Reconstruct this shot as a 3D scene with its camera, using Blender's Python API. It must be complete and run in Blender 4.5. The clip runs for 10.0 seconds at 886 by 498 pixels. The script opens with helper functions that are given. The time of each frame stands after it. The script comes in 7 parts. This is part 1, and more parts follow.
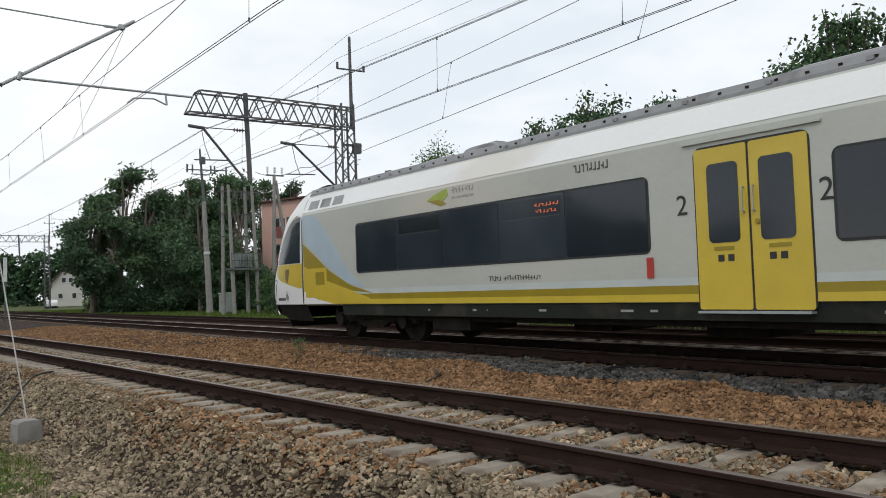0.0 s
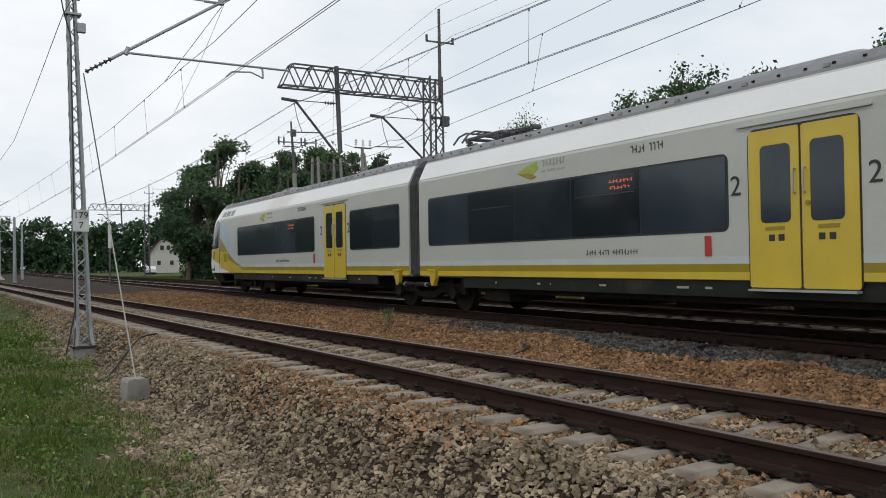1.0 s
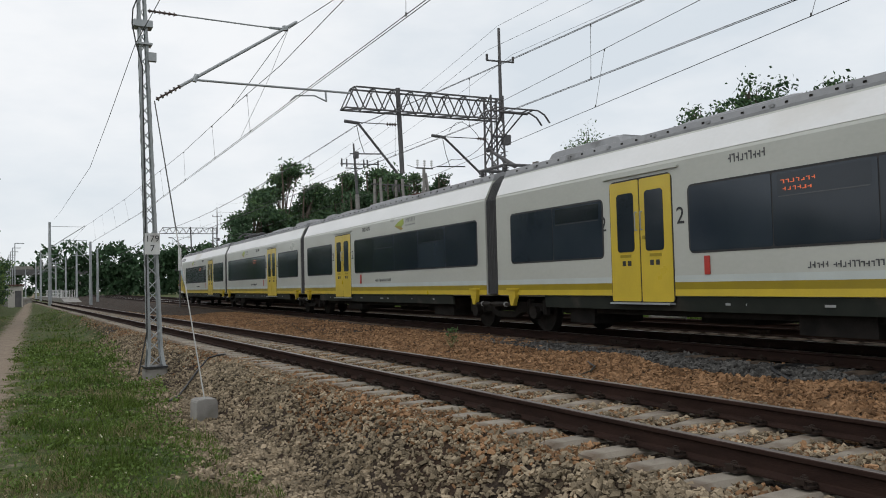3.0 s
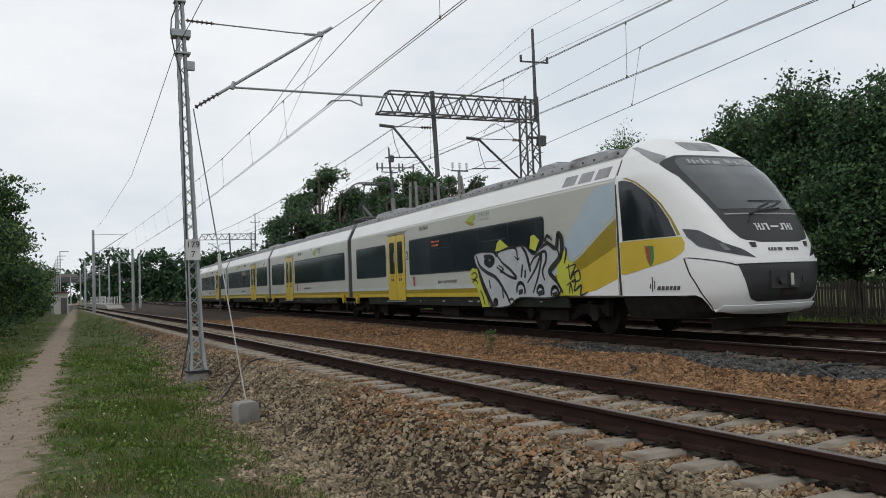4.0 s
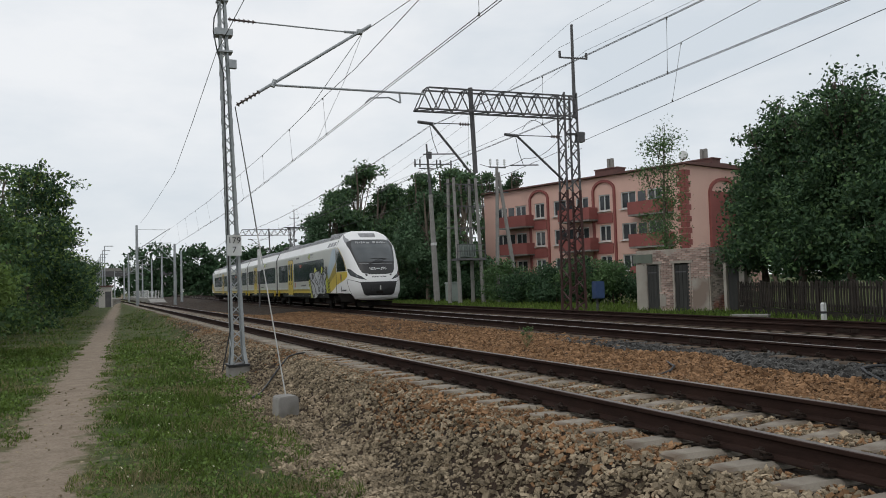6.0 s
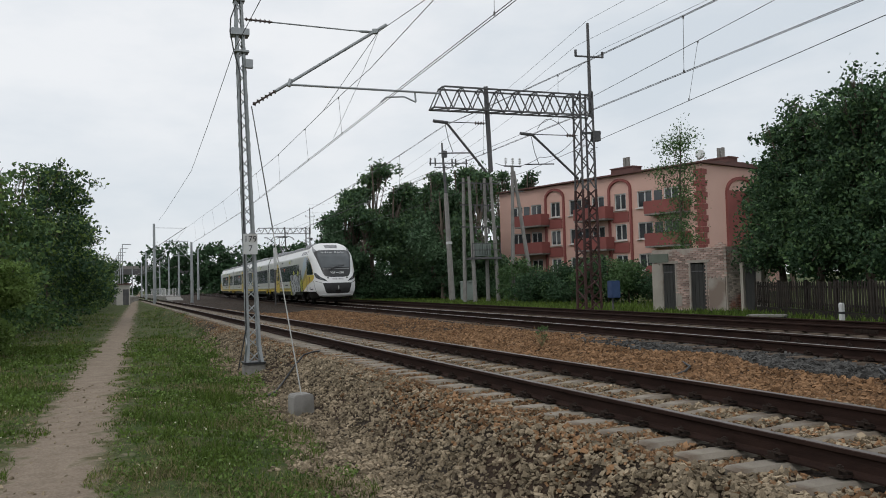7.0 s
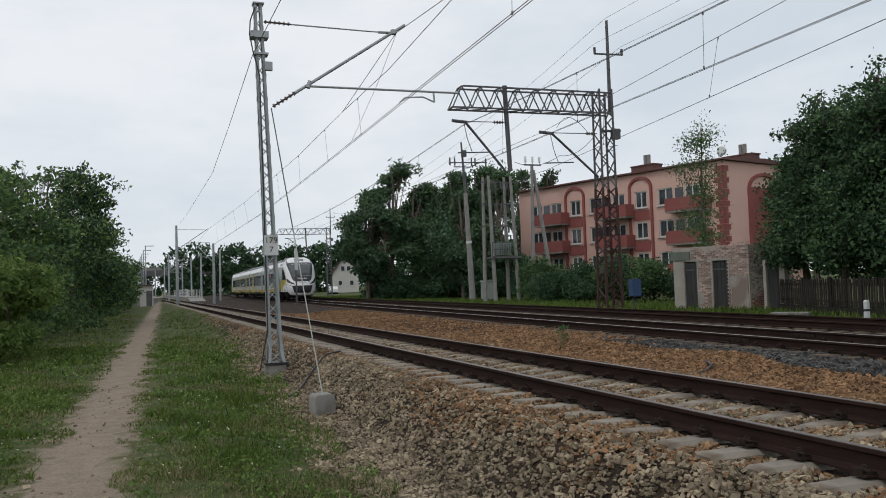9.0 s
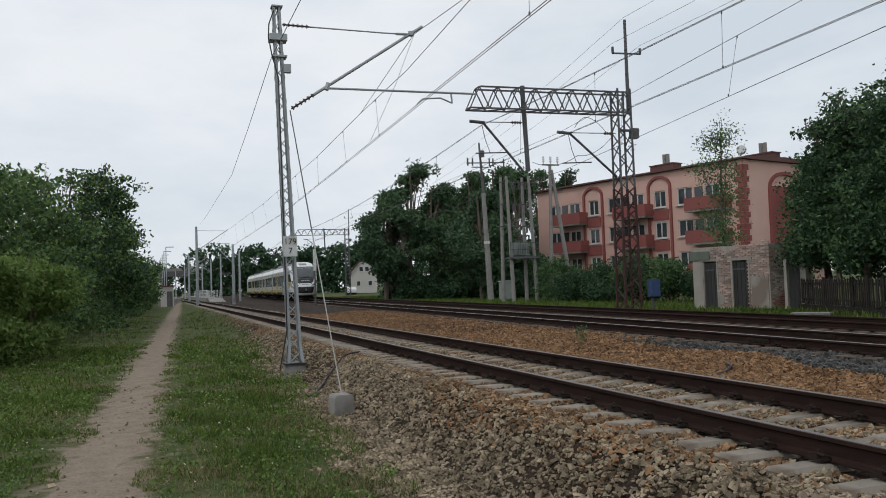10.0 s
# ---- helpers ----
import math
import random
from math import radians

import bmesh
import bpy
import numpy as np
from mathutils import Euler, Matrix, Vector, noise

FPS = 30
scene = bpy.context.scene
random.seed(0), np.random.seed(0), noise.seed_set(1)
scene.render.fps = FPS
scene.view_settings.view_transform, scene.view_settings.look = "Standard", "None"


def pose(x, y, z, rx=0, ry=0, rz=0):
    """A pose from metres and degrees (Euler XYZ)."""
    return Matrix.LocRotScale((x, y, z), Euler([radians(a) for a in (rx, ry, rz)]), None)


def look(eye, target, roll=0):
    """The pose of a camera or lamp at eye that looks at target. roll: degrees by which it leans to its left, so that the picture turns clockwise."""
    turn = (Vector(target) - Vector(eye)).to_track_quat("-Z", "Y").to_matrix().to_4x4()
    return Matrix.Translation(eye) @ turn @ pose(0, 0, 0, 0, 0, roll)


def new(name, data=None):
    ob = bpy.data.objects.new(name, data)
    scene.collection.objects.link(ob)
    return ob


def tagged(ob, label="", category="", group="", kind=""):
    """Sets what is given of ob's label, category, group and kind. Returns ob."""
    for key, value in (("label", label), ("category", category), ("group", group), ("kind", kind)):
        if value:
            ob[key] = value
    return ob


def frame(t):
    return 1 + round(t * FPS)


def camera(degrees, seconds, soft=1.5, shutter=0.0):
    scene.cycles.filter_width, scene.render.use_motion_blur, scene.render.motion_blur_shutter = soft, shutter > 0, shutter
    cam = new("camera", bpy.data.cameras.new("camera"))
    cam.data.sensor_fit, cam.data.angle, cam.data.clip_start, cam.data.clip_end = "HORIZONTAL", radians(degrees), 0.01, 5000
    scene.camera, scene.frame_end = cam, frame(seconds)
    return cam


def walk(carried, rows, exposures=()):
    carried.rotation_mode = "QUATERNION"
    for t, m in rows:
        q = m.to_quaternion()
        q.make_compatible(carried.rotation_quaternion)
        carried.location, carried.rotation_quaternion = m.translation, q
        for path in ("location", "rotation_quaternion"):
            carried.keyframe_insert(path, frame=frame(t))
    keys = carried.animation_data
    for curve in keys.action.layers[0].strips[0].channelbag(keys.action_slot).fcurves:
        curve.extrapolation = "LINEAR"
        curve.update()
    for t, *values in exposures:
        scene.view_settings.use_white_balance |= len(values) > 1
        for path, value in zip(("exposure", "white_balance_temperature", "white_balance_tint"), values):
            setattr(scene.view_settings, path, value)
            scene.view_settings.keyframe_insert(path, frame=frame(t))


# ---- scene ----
cam = camera(57.3, 10.0, soft=0.95)
PATH = [
    (0, (-4.427, -0.13, 1.175), (-3.166, 1.42, 1.266), -2.0),
    (0.5, (-4.523, -0.13, 1.164), (-3.382, 1.512, 1.199), -1.5),
    (1, (-4.538, -0.119, 1.162), (-3.444, 1.555, 1.193), -0.9),
    (1.5, (-4.495, -0.069, 1.155), (-3.442, 1.631, 1.185), -0.9),
    (2, (-4.513, -0.071, 1.159), (-3.474, 1.637, 1.212), -0.9),
    (2.5, (-4.507, -0.046, 1.165), (-3.497, 1.679, 1.236), -1.0),
    (4, (-4.525, -0.007, 1.152), (-3.64, 1.785, 1.243), -2.1),
    (4.5, (-4.526, -0.018, 1.149), (-3.652, 1.779, 1.239), -1.9),
    (5, (-4.529, -0.029, 1.152), (-3.671, 1.775, 1.242), -1.9),
    (5.5, (-4.546, -0.042, 1.155), (-3.709, 1.772, 1.244), -1.8),
    (6, (-4.555, -0.042, 1.159), (-3.753, 1.789, 1.244), -1.7),
    (7.5, (-4.556, -0.074, 1.166), (-3.797, 1.775, 1.25), -1.6),
    (8, (-4.551, -0.083, 1.166), (-3.804, 1.77, 1.251), -1.8),
    (8.5, (-4.563, -0.09, 1.17), (-3.828, 1.768, 1.255), -1.9),
    (9, (-4.553, -0.081, 1.172), (-3.832, 1.783, 1.255), -1.9),
    (9.5, (-4.566, -0.089, 1.172), (-3.86, 1.781, 1.256), -1.9),
    (10, (-4.565, -0.12, 1.182), (-3.886, 1.759, 1.267), -2.0),
]
walk(cam, [(t, look(eye, target, roll)) for t, eye, target, roll in PATH],
     exposures=[(0, .26, 6500, 10), (1, .12, 6500, 10), (2.5, .06, 6500, 10), (4.5, 0.0, 6480, 10), (7.5, -.05, 6430, 10), (10, -.08, 6330, 10)])

# ---- light ----
world = bpy.data.worlds.new("overcast_sky")
scene.world = world
world.use_nodes = True
wn, wl = world.node_tree.nodes, world.node_tree.links
wn.clear()
w_out = wn.new("ShaderNodeOutputWorld")
w_bg = wn.new("ShaderNodeBackground")
w_sky = wn.new("ShaderNodeTexSky")
w_sky.sky_type = "NISHITA"
w_sky.sun_disc = False
w_sky.sun_elevation = radians(48)
w_sky.sun_rotation = radians(-60)
w_coord = wn.new("ShaderNodeTexCoord")
w_map = wn.new("ShaderNodeMapping")
w_map.inputs["Scale"].default_value = (1.0, 1.0, 2.6)
w_noise = wn.new("ShaderNodeTexNoise")
w_noise.inputs["Scale"].default_value = 2.3
w_noise.inputs["Detail"].default_value = 6
w_noise.inputs["Roughness"].default_value = 0.55
w_ramp = wn.new("ShaderNodeValToRGB")
w_ramp.color_ramp.elements[0].position = 0.33
w_ramp.color_ramp.elements[0].color = (0.70, 0.76, 0.815, 1)
w_ramp.color_ramp.elements[1].position = 0.62
w_ramp.color_ramp.elements[1].color = (0.93, 0.945, 0.96, 1)
w_mix = wn.new("ShaderNodeMixRGB")
w_mix.inputs[0].default_value = 0.93
w_scale = wn.new("ShaderNodeMixRGB")
w_scale.blend_type = "MULTIPLY"
w_scale.inputs[0].default_value = 1.0
w_scale.inputs[2].default_value = (0.09, 0.09, 0.09, 1)
wl.new(w_coord.outputs["Generated"], w_map.inputs["Vector"])
wl.new(w_map.outputs["Vector"], w_noise.inputs["Vector"])
wl.new(w_noise.outputs["Fac"], w_ramp.inputs["Fac"])
wl.new(w_sky.outputs["Color"], w_scale.inputs[1])
wl.new(w_scale.outputs["Color"], w_mix.inputs[1])
wl.new(w_ramp.outputs["Color"], w_mix.inputs[2])
wl.new(w_mix.outputs["Color"], w_bg.inputs["Color"])
w_bg.inputs["Strength"].default_value = 1.0
wl.new(w_bg.outputs["Background"], w_out.inputs["Surface"])
sun = new("sun", bpy.data.lights.new("sun", "SUN"))
sun.data.energy = 0.6
sun.data.angle = radians(14)
sun.data.color = (1.0, 0.96, 0.9)
sun.matrix_world = look((-30, -10, 45), (0, 10, 0))


# ---- materials ----
def mat(name, c1, c2=None, scale=6.0, rough=0.7, metal=0.0, bump=0.2, fine=60.0, c3=None, spots=0.0,
        island=0.0, per_object=0.0, emit=None, spec=0.5, translucent=0.0, stretch=(1, 1, 1)):
    """Two scales of noise between c1 and c2, blotches of c3, fine relief."""
    m = bpy.data.materials.new(name)
    m.use_nodes = True
    n, l = m.node_tree.nodes, m.node_tree.links
    b = n["Principled BSDF"]
    b.inputs["Metallic"].default_value = metal
    b.inputs["Specular IOR Level"].default_value = spec
    co = n.new("ShaderNodeTexCoord")
    mp = n.new("ShaderNodeMapping")
    mp.inputs["Scale"].default_value = stretch
    l.new(co.outputs["Object"], mp.inputs["Vector"])
    big = n.new("ShaderNodeTexNoise")
    big.inputs["Scale"].default_value = scale
    big.inputs["Detail"].default_value = 5
    l.new(mp.outputs["Vector"], big.inputs["Vector"])
    small = n.new("ShaderNodeTexNoise")
    small.inputs["Scale"].default_value = fine
    small.inputs["Detail"].default_value = 3
    l.new(mp.outputs["Vector"], small.inputs["Vector"])
    c2 = c2 or tuple(v * 0.8 for v in c1)
    ramp = n.new("ShaderNodeValToRGB")
    ramp.color_ramp.elements[0].position = 0.35
    ramp.color_ramp.elements[0].color = (*c1, 1)
    ramp.color_ramp.elements[1].position = 0.68
    ramp.color_ramp.elements[1].color = (*c2, 1)
    mixn = n.new("ShaderNodeMath")
    mixn.operation = "MULTIPLY_ADD"
    mixn.inputs[1].default_value = 0.7
    l.new(big.outputs["Fac"], mixn.inputs[0])
    sc = n.new("ShaderNodeMath")
    sc.operation = "MULTIPLY"
    sc.inputs[1].default_value = 0.3
    l.new(small.outputs["Fac"], sc.inputs[0])
    l.new(sc.outputs[0], mixn.inputs[2])
    l.new(mixn.outputs[0], ramp.inputs["Fac"])
    col = ramp.outputs["Color"]
    if c3:
        blot = n.new("ShaderNodeTexNoise")
        blot.inputs["Scale"].default_value = scale * 0.37
        blot.inputs["Detail"].default_value = 7
        l.new(mp.outputs["Vector"], blot.inputs["Vector"])
        st = n.new("ShaderNodeMapRange")
        st.inputs["From Min"].default_value = 0.62 - spots * 0.3
        st.inputs["From Max"].default_value = 0.72 - spots * 0.3
        l.new(blot.outputs["Fac"], st.inputs["Value"])
        mx = n.new("ShaderNodeMixRGB")
        l.new(st.outputs["Result"], mx.inputs[0])
        l.new(col, mx.inputs[1])
        mx.inputs[2].default_value = (*c3, 1)
        col = mx.outputs["Color"]
    if island or per_object:
        if island:
            rnd = n.new("ShaderNodeNewGeometry").outputs["Random Per Island"]
        else:
            rnd = n.new("ShaderNodeObjectInfo").outputs["Random"]
        amount = island or per_object
        mr = n.new("ShaderNodeMapRange")
        mr.inputs["To Min"].default_value = 1 - amount
        mr.inputs["To Max"].default_value = 1 + amount
        l.new(rnd, mr.inputs["Value"])
        hs = n.new("ShaderNodeHueSaturation")
        l.new(mr.outputs["Result"], hs.inputs["Value"])
        l.new(col, hs.inputs["Color"])
        col = hs.outputs["Color"]
    l.new(col, b.inputs["Base Color"])
    rr = n.new("ShaderNodeMapRange")
    rr.inputs["To Min"].default_value = max(0.02, rough - 0.08)
    rr.inputs["To Max"].default_value = min(1.0, rough + 0.1)
    l.new(big.outputs["Fac"], rr.inputs["Value"])
    l.new(rr.outputs["Result"], b.inputs["Roughness"])
    if bump:
        bp = n.new("ShaderNodeBump")
        bp.inputs["Strength"].default_value = bump
        bp.inputs["Distance"].default_value = 0.01
        l.new(small.outputs["Fac"], bp.inputs["Height"])
        l.new(bp.outputs["Normal"], b.inputs["Normal"])
    if emit:
        b.inputs["Emission Color"].default_value = (*emit[:3], 1)
        b.inputs["Emission Strength"].default_value = emit[3]
    if translucent:
        tr = n.new("ShaderNodeBsdfTranslucent")
        l.new(col, tr.inputs["Color"])
        ms = n.new("ShaderNodeMixShader")
        ms.inputs[0].default_value = translucent
        l.new(b.outputs["BSDF"], ms.inputs[1])
        l.new(tr.outputs["BSDF"], ms.inputs[2])
        l.new(ms.outputs["Shader"], n["Material Output"].inputs["Surface"])
    return m


def ground_material():
    """Grass, a trodden dirt path and ballast, each where it lies in the plan, with frayed borders."""
    m = bpy.data.materials.new("ground_soil")
    m.use_nodes = True
    n, l = m.node_tree.nodes, m.node_tree.links
    b = n["Principled BSDF"]
    b.inputs["Roughness"].default_value = 0.95
    b.inputs["Specular IOR Level"].default_value = 0.2
    co = n.new("ShaderNodeTexCoord")
    xyz = n.new("ShaderNodeSeparateXYZ")
    l.new(co.outputs["Object"], xyz.inputs[0])

    def noise_tex(scale, detail=5):
        t = n.new("ShaderNodeTexNoise")
        t.inputs["Scale"].default_value = scale
        t.inputs["Detail"].default_value = detail
        l.new(co.outputs["Object"], t.inputs["Vector"])
        return t.outputs["Fac"]

    def calc(op, a, c, d=None):
        t = n.new("ShaderNodeMath")
        t.operation = op
        for i, v in enumerate((a, c, d)):
            if v is None:
                continue
            if isinstance(v, (int, float)):
                t.inputs[i].default_value = v
            else:
                l.new(v, t.inputs[i])
        return t.outputs[0]

    def ramp(fac, *stops):
        t = n.new("ShaderNodeValToRGB")
        t.color_ramp.elements[0].position, t.color_ramp.elements[0].color = stops[0][0], (*stops[0][1], 1)
        t.color_ramp.elements[1].position, t.color_ramp.elements[1].color = stops[-1][0], (*stops[-1][1], 1)
        for p, c in stops[1:-1]:
            t.color_ramp.elements.new(p).color = (*c, 1)
        l.new(fac, t.inputs["Fac"])
        return t.outputs["Color"]

    def mix(fac, a, c):
        t = n.new("ShaderNodeMixRGB")
        l.new(fac, t.inputs[0])
        l.new(a, t.inputs[1])
        l.new(c, t.inputs[2])
        return t.outputs["Color"]

    def step(v, lo, hi):
        t = n.new("ShaderNodeMapRange")
        t.inputs["From Min"].default_value, t.inputs["From Max"].default_value = lo, hi
        l.new(v, t.inputs["Value"])
        return t.outputs["Result"]

    fine, mid, wide = noise_tex(28, 6), noise_tex(3.0, 6), noise_tex(0.5, 4)
    grass = mix(step(mid, 0.42, 0.66), ramp(fine, (0.3, (0.024, 0.042, 0.009)), (0.7, (0.062, 0.098, 0.022))),
                ramp(fine, (0.3, (0.08, 0.07, 0.036)), (0.7, (0.13, 0.12, 0.055))))
    dirt = ramp(calc("MULTIPLY_ADD", mid, 0.5, calc("MULTIPLY", fine, 0.5)), (0.3, (0.17, 0.13, 0.095)), (0.7, (0.32, 0.26, 0.20)))
    # rust-brown bed painted near black, as shade in the gaps between stones
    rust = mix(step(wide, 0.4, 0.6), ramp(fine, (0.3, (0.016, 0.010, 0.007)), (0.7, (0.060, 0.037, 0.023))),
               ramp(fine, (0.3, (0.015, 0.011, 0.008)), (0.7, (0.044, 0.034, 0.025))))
    wob = calc("MULTIPLY_ADD", mid, 1.3, -0.65)
    x, y = xyz.outputs[0], xyz.outputs[1]
    centre = calc("MULTIPLY_ADD", y, 0.0368, -5.43)
    off = calc("ABSOLUTE", calc("SUBTRACT", x, centre), 0)
    is_grass_path = step(calc("ADD", off, calc("MULTIPLY", wob, 1.15)), 0.36, 0.60)
    verge = mix(is_grass_path, dirt, grass)
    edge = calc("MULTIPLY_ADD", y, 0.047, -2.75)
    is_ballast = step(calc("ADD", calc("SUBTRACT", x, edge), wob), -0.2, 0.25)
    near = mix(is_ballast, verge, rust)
    far_edge = calc("MULTIPLY_ADD", y, 0.0465, 12.1)
    # oily soil, painted near black to deepen the shade under the train
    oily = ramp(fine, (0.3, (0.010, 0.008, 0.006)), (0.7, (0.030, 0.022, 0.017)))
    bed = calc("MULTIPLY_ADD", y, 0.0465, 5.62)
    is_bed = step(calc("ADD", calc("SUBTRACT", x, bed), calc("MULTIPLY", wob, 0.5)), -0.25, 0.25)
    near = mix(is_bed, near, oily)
    is_far = step(calc("ADD", calc("SUBTRACT", x, far_edge), wob), -0.3, 0.3)
    colour = mix(is_far, near, grass)
    l.new(colour, b.inputs["Base Color"])
    bp = n.new("ShaderNodeBump")
    bp.inputs["Strength"].default_value = 0.8
    bp.inputs["Distance"].default_value = 0.04
    l.new(fine, bp.inputs["Height"])
    l.new(bp.outputs["Normal"], b.inputs["Normal"])
    return m


GROUND = ground_material()
STONE_RUST = mat("ballast_rusty", (0.130, 0.070, 0.034), (0.300, 0.178, 0.096), scale=3.0, rough=0.9, island=0.45, bump=0.3, fine=90, spec=0.2)
STONE_GREY = mat("ballast_grey", (0.132, 0.105, 0.070), (0.350, 0.282, 0.196), scale=3.0, rough=0.9, island=0.5, bump=0.3, fine=90, spec=0.15)
# Oil-stained stones, coloured darker still for the train's shadow on its bed.
STONE_OILY_SHADE = mat("ballast_oily_shaded", (0.014, 0.011, 0.009), (0.036, 0.027, 0.021), scale=3.0, rough=0.9, island=0.5, bump=0.3, fine=90, spec=0.1)
STONE_NEW = mat("ballast_new", (0.034, 0.033, 0.031), (0.110, 0.106, 0.100), scale=3.0, rough=0.85, island=0.6, bump=0.3, fine=90, spec=0.2)
RAIL_RUST = mat("rail_rust", (0.019, 0.011, 0.009), (0.040, 0.023, 0.018), scale=9, rough=0.85, bump=0.3, fine=120, stretch=(1, .2, 1), spec=0.1)
RAIL_TOP = mat("rail_head_polished", (0.42, 0.40, 0.38), (0.30, 0.27, 0.25), scale=4, rough=0.35, metal=0.9, bump=0.05, stretch=(1, .05, 1))
RAIL_DULL = mat("rail_head_dull", (0.20, 0.175, 0.16), (0.12, 0.095, 0.085), scale=4, rough=0.42, metal=0.7, bump=0.08, stretch=(1, .05, 1))
CONCRETE = mat("sleeper_concrete", (0.20, 0.172, 0.138), (0.30, 0.265, 0.215), scale=5, rough=0.9, per_object=0.15, bump=0.4, fine=80, c3=(0.13, 0.095, 0.066), spots=0.4)
# Oily concrete with under-train shade added to its colour.
CONC_OILY_SHADE = mat("oily_shaded_sleeper_concrete", (0.080, 0.060, 0.045), (0.140, 0.108, 0.082), scale=5, rough=0.9, per_object=0.25, bump=0.4, fine=80, c3=(0.04, 0.03, 0.024), spots=0.4, spec=0.15)
CONC_GREY = mat("grey_concrete", (0.27, 0.26, 0.24), (0.19, 0.18, 0.168), scale=4, rough=0.9, bump=0.4, fine=70, c3=(0.16, 0.15, 0.13), spots=0.2)
CLIP = mat("clip_iron", (0.020, 0.014, 0.011), (0.036, 0.025, 0.020), scale=20, rough=0.85, spec=0.15)
GALV = mat("galvanised_steel", (0.30, 0.32, 0.33), (0.40, 0.42, 0.43), scale=3, rough=0.5, metal=0.35, bump=0.1)
STEEL_DARK = mat("weathered_steel", (0.075, 0.075, 0.08), (0.13, 0.125, 0.125), scale=3, rough=0.65, metal=0.2, bump=0.2)
STEEL_RUST = mat("rusted_lattice_steel", (0.070, 0.026, 0.022), (0.042, 0.022, 0.020), scale=2.5, rough=0.8, bump=0.2)
WIRE = mat("wire_copper_dark", (0.07, 0.07, 0.07), (0.11, 0.105, 0.10), rough=0.6, metal=0.3, bump=0)
INSUL = mat("insulator_brown", (0.06, 0.04, 0.035), (0.09, 0.06, 0.05), rough=0.3, bump=0)
PVC = mat("guy_sleeve_white", (0.33, 0.33, 0.31), (0.27, 0.27, 0.25), rough=0.5, bump=0.05)
SIGN_W = mat("sign_white", (0.62, 0.63, 0.62), (0.5, 0.51, 0.5), scale=4, rough=0.5, bump=0.05, c3=(0.4, 0.38, 0.35), spots=0.1)
BLACK = mat("black_paint", (0.015, 0.015, 0.016), (0.025, 0.025, 0.026), rough=0.5, bump=0.05)
BODY_W = mat("train_white_paint", (0.76, 0.76, 0.76), (0.69, 0.695, 0.69), scale=0.9, rough=0.42, bump=0.015, fine=20, c3=(0.62, 0.60, 0.56), spots=0.05, stretch=(1, .5, 1))
BODY_G = mat("train_pale_grey_paint", (0.47, 0.48, 0.44), (0.41, 0.42, 0.38), scale=0.8, rough=0.3, bump=0.015, fine=20, c3=(0.50, 0.48, 0.43), spots=0.1, stretch=(1, .5, 1))
YELLOW = mat("train_yellow_paint", (0.58, 0.43, 0.045), (0.50, 0.37, 0.04), scale=2, rough=0.3, bump=0.015, fine=30)
OLIVE = mat("train_olive_paint", (0.30, 0.225, 0.012), (0.25, 0.185, 0.012), scale=2, rough=0.32, bump=0.015)
PALEBLUE = mat("train_pale_blue_paint", (0.40, 0.49, 0.56), (0.36, 0.44, 0.50), scale=2, rough=0.32, bump=0.015)
ROOF = mat("train_roof_grey", (0.23, 0.235, 0.245), (0.30, 0.305, 0.315), scale=3, rough=0.55, bump=0.1, c3=(0.15, 0.15, 0.15), spots=0.2)
SKIRT = mat("train_skirt_dark_green", (0.012, 0.016, 0.013), (0.022, 0.026, 0.021), scale=3, rough=0.6, bump=0.1, c3=(0.045, 0.04, 0.034), spots=0.2, spec=0.25)
UNDER = mat("underframe_dark", (0.012, 0.011, 0.010), (0.030, 0.026, 0.023), scale=4, rough=0.85, bump=0.3, spec=0.15)
GLASS = mat("train_tinted_glass", (0.014, 0.020, 0.029), (0.026, 0.034, 0.045), scale=0.9, rough=0.1, bump=0.0, spec=0.5, per_object=0.45)
# Opaque grey; reflected sky and cab interior are painted into the base colour.
SCREEN = mat("windscreen_glass_sky_tint", (0.05, 0.058, 0.062), (0.085, 0.093, 0.098), scale=1.2, rough=0.08, bump=0.0, spec=0.6)
PALESTRIPE = mat("train_pale_stripe", (0.50, 0.545, 0.53), (0.44, 0.48, 0.465), scale=2, rough=0.32, bump=0.015)
LEG = mat("mast_steel_plate", (0.27, 0.29, 0.295), (0.36, 0.38, 0.385), scale=3, rough=0.55, metal=0.25, bump=0.1)
GLASS_IN = mat("train_window_blind_light", (0.05, 0.055, 0.062), (0.075, 0.08, 0.085), scale=0.8, rough=0.12, bump=0.0)
RUBBER = mat("rubber_black", (0.02, 0.02, 0.021), (0.035, 0.035, 0.036), scale=6, rough=0.7, bump=0.1)
BELLOWS = mat("bellows_grey", (0.055, 0.055, 0.058), (0.03, 0.03, 0.032), scale=4, rough=0.75, bump=0.1)
RED = mat("red_paint", (0.42, 0.035, 0.025), (0.36, 0.03, 0.022), rough=0.4, bump=0.02)
ORANGE_LED = mat("orange_led", (0.3, 0.06, 0.02), rough=0.4, bump=0, emit=(1.0, 0.20, 0.07, 0.4))
SHIELD_GREEN = mat("shield_green", (0.05, 0.20, 0.07), (0.04, 0.15, 0.05), rough=0.4, bump=0)
LENS = mat("headlamp_smoked_lens", (0.03, 0.032, 0.036), (0.06, 0.064, 0.07), scale=2, rough=0.1, bump=0)
LAMP_GLASS = mat("lamp_glass", (0.10, 0.11, 0.12), (0.16, 0.17, 0.18), rough=0.08, bump=0)
SILVER = mat("graffiti_silver", (0.46, 0.48, 0.50), (0.36, 0.38, 0.40), scale=3, rough=0.45, bump=0.03)
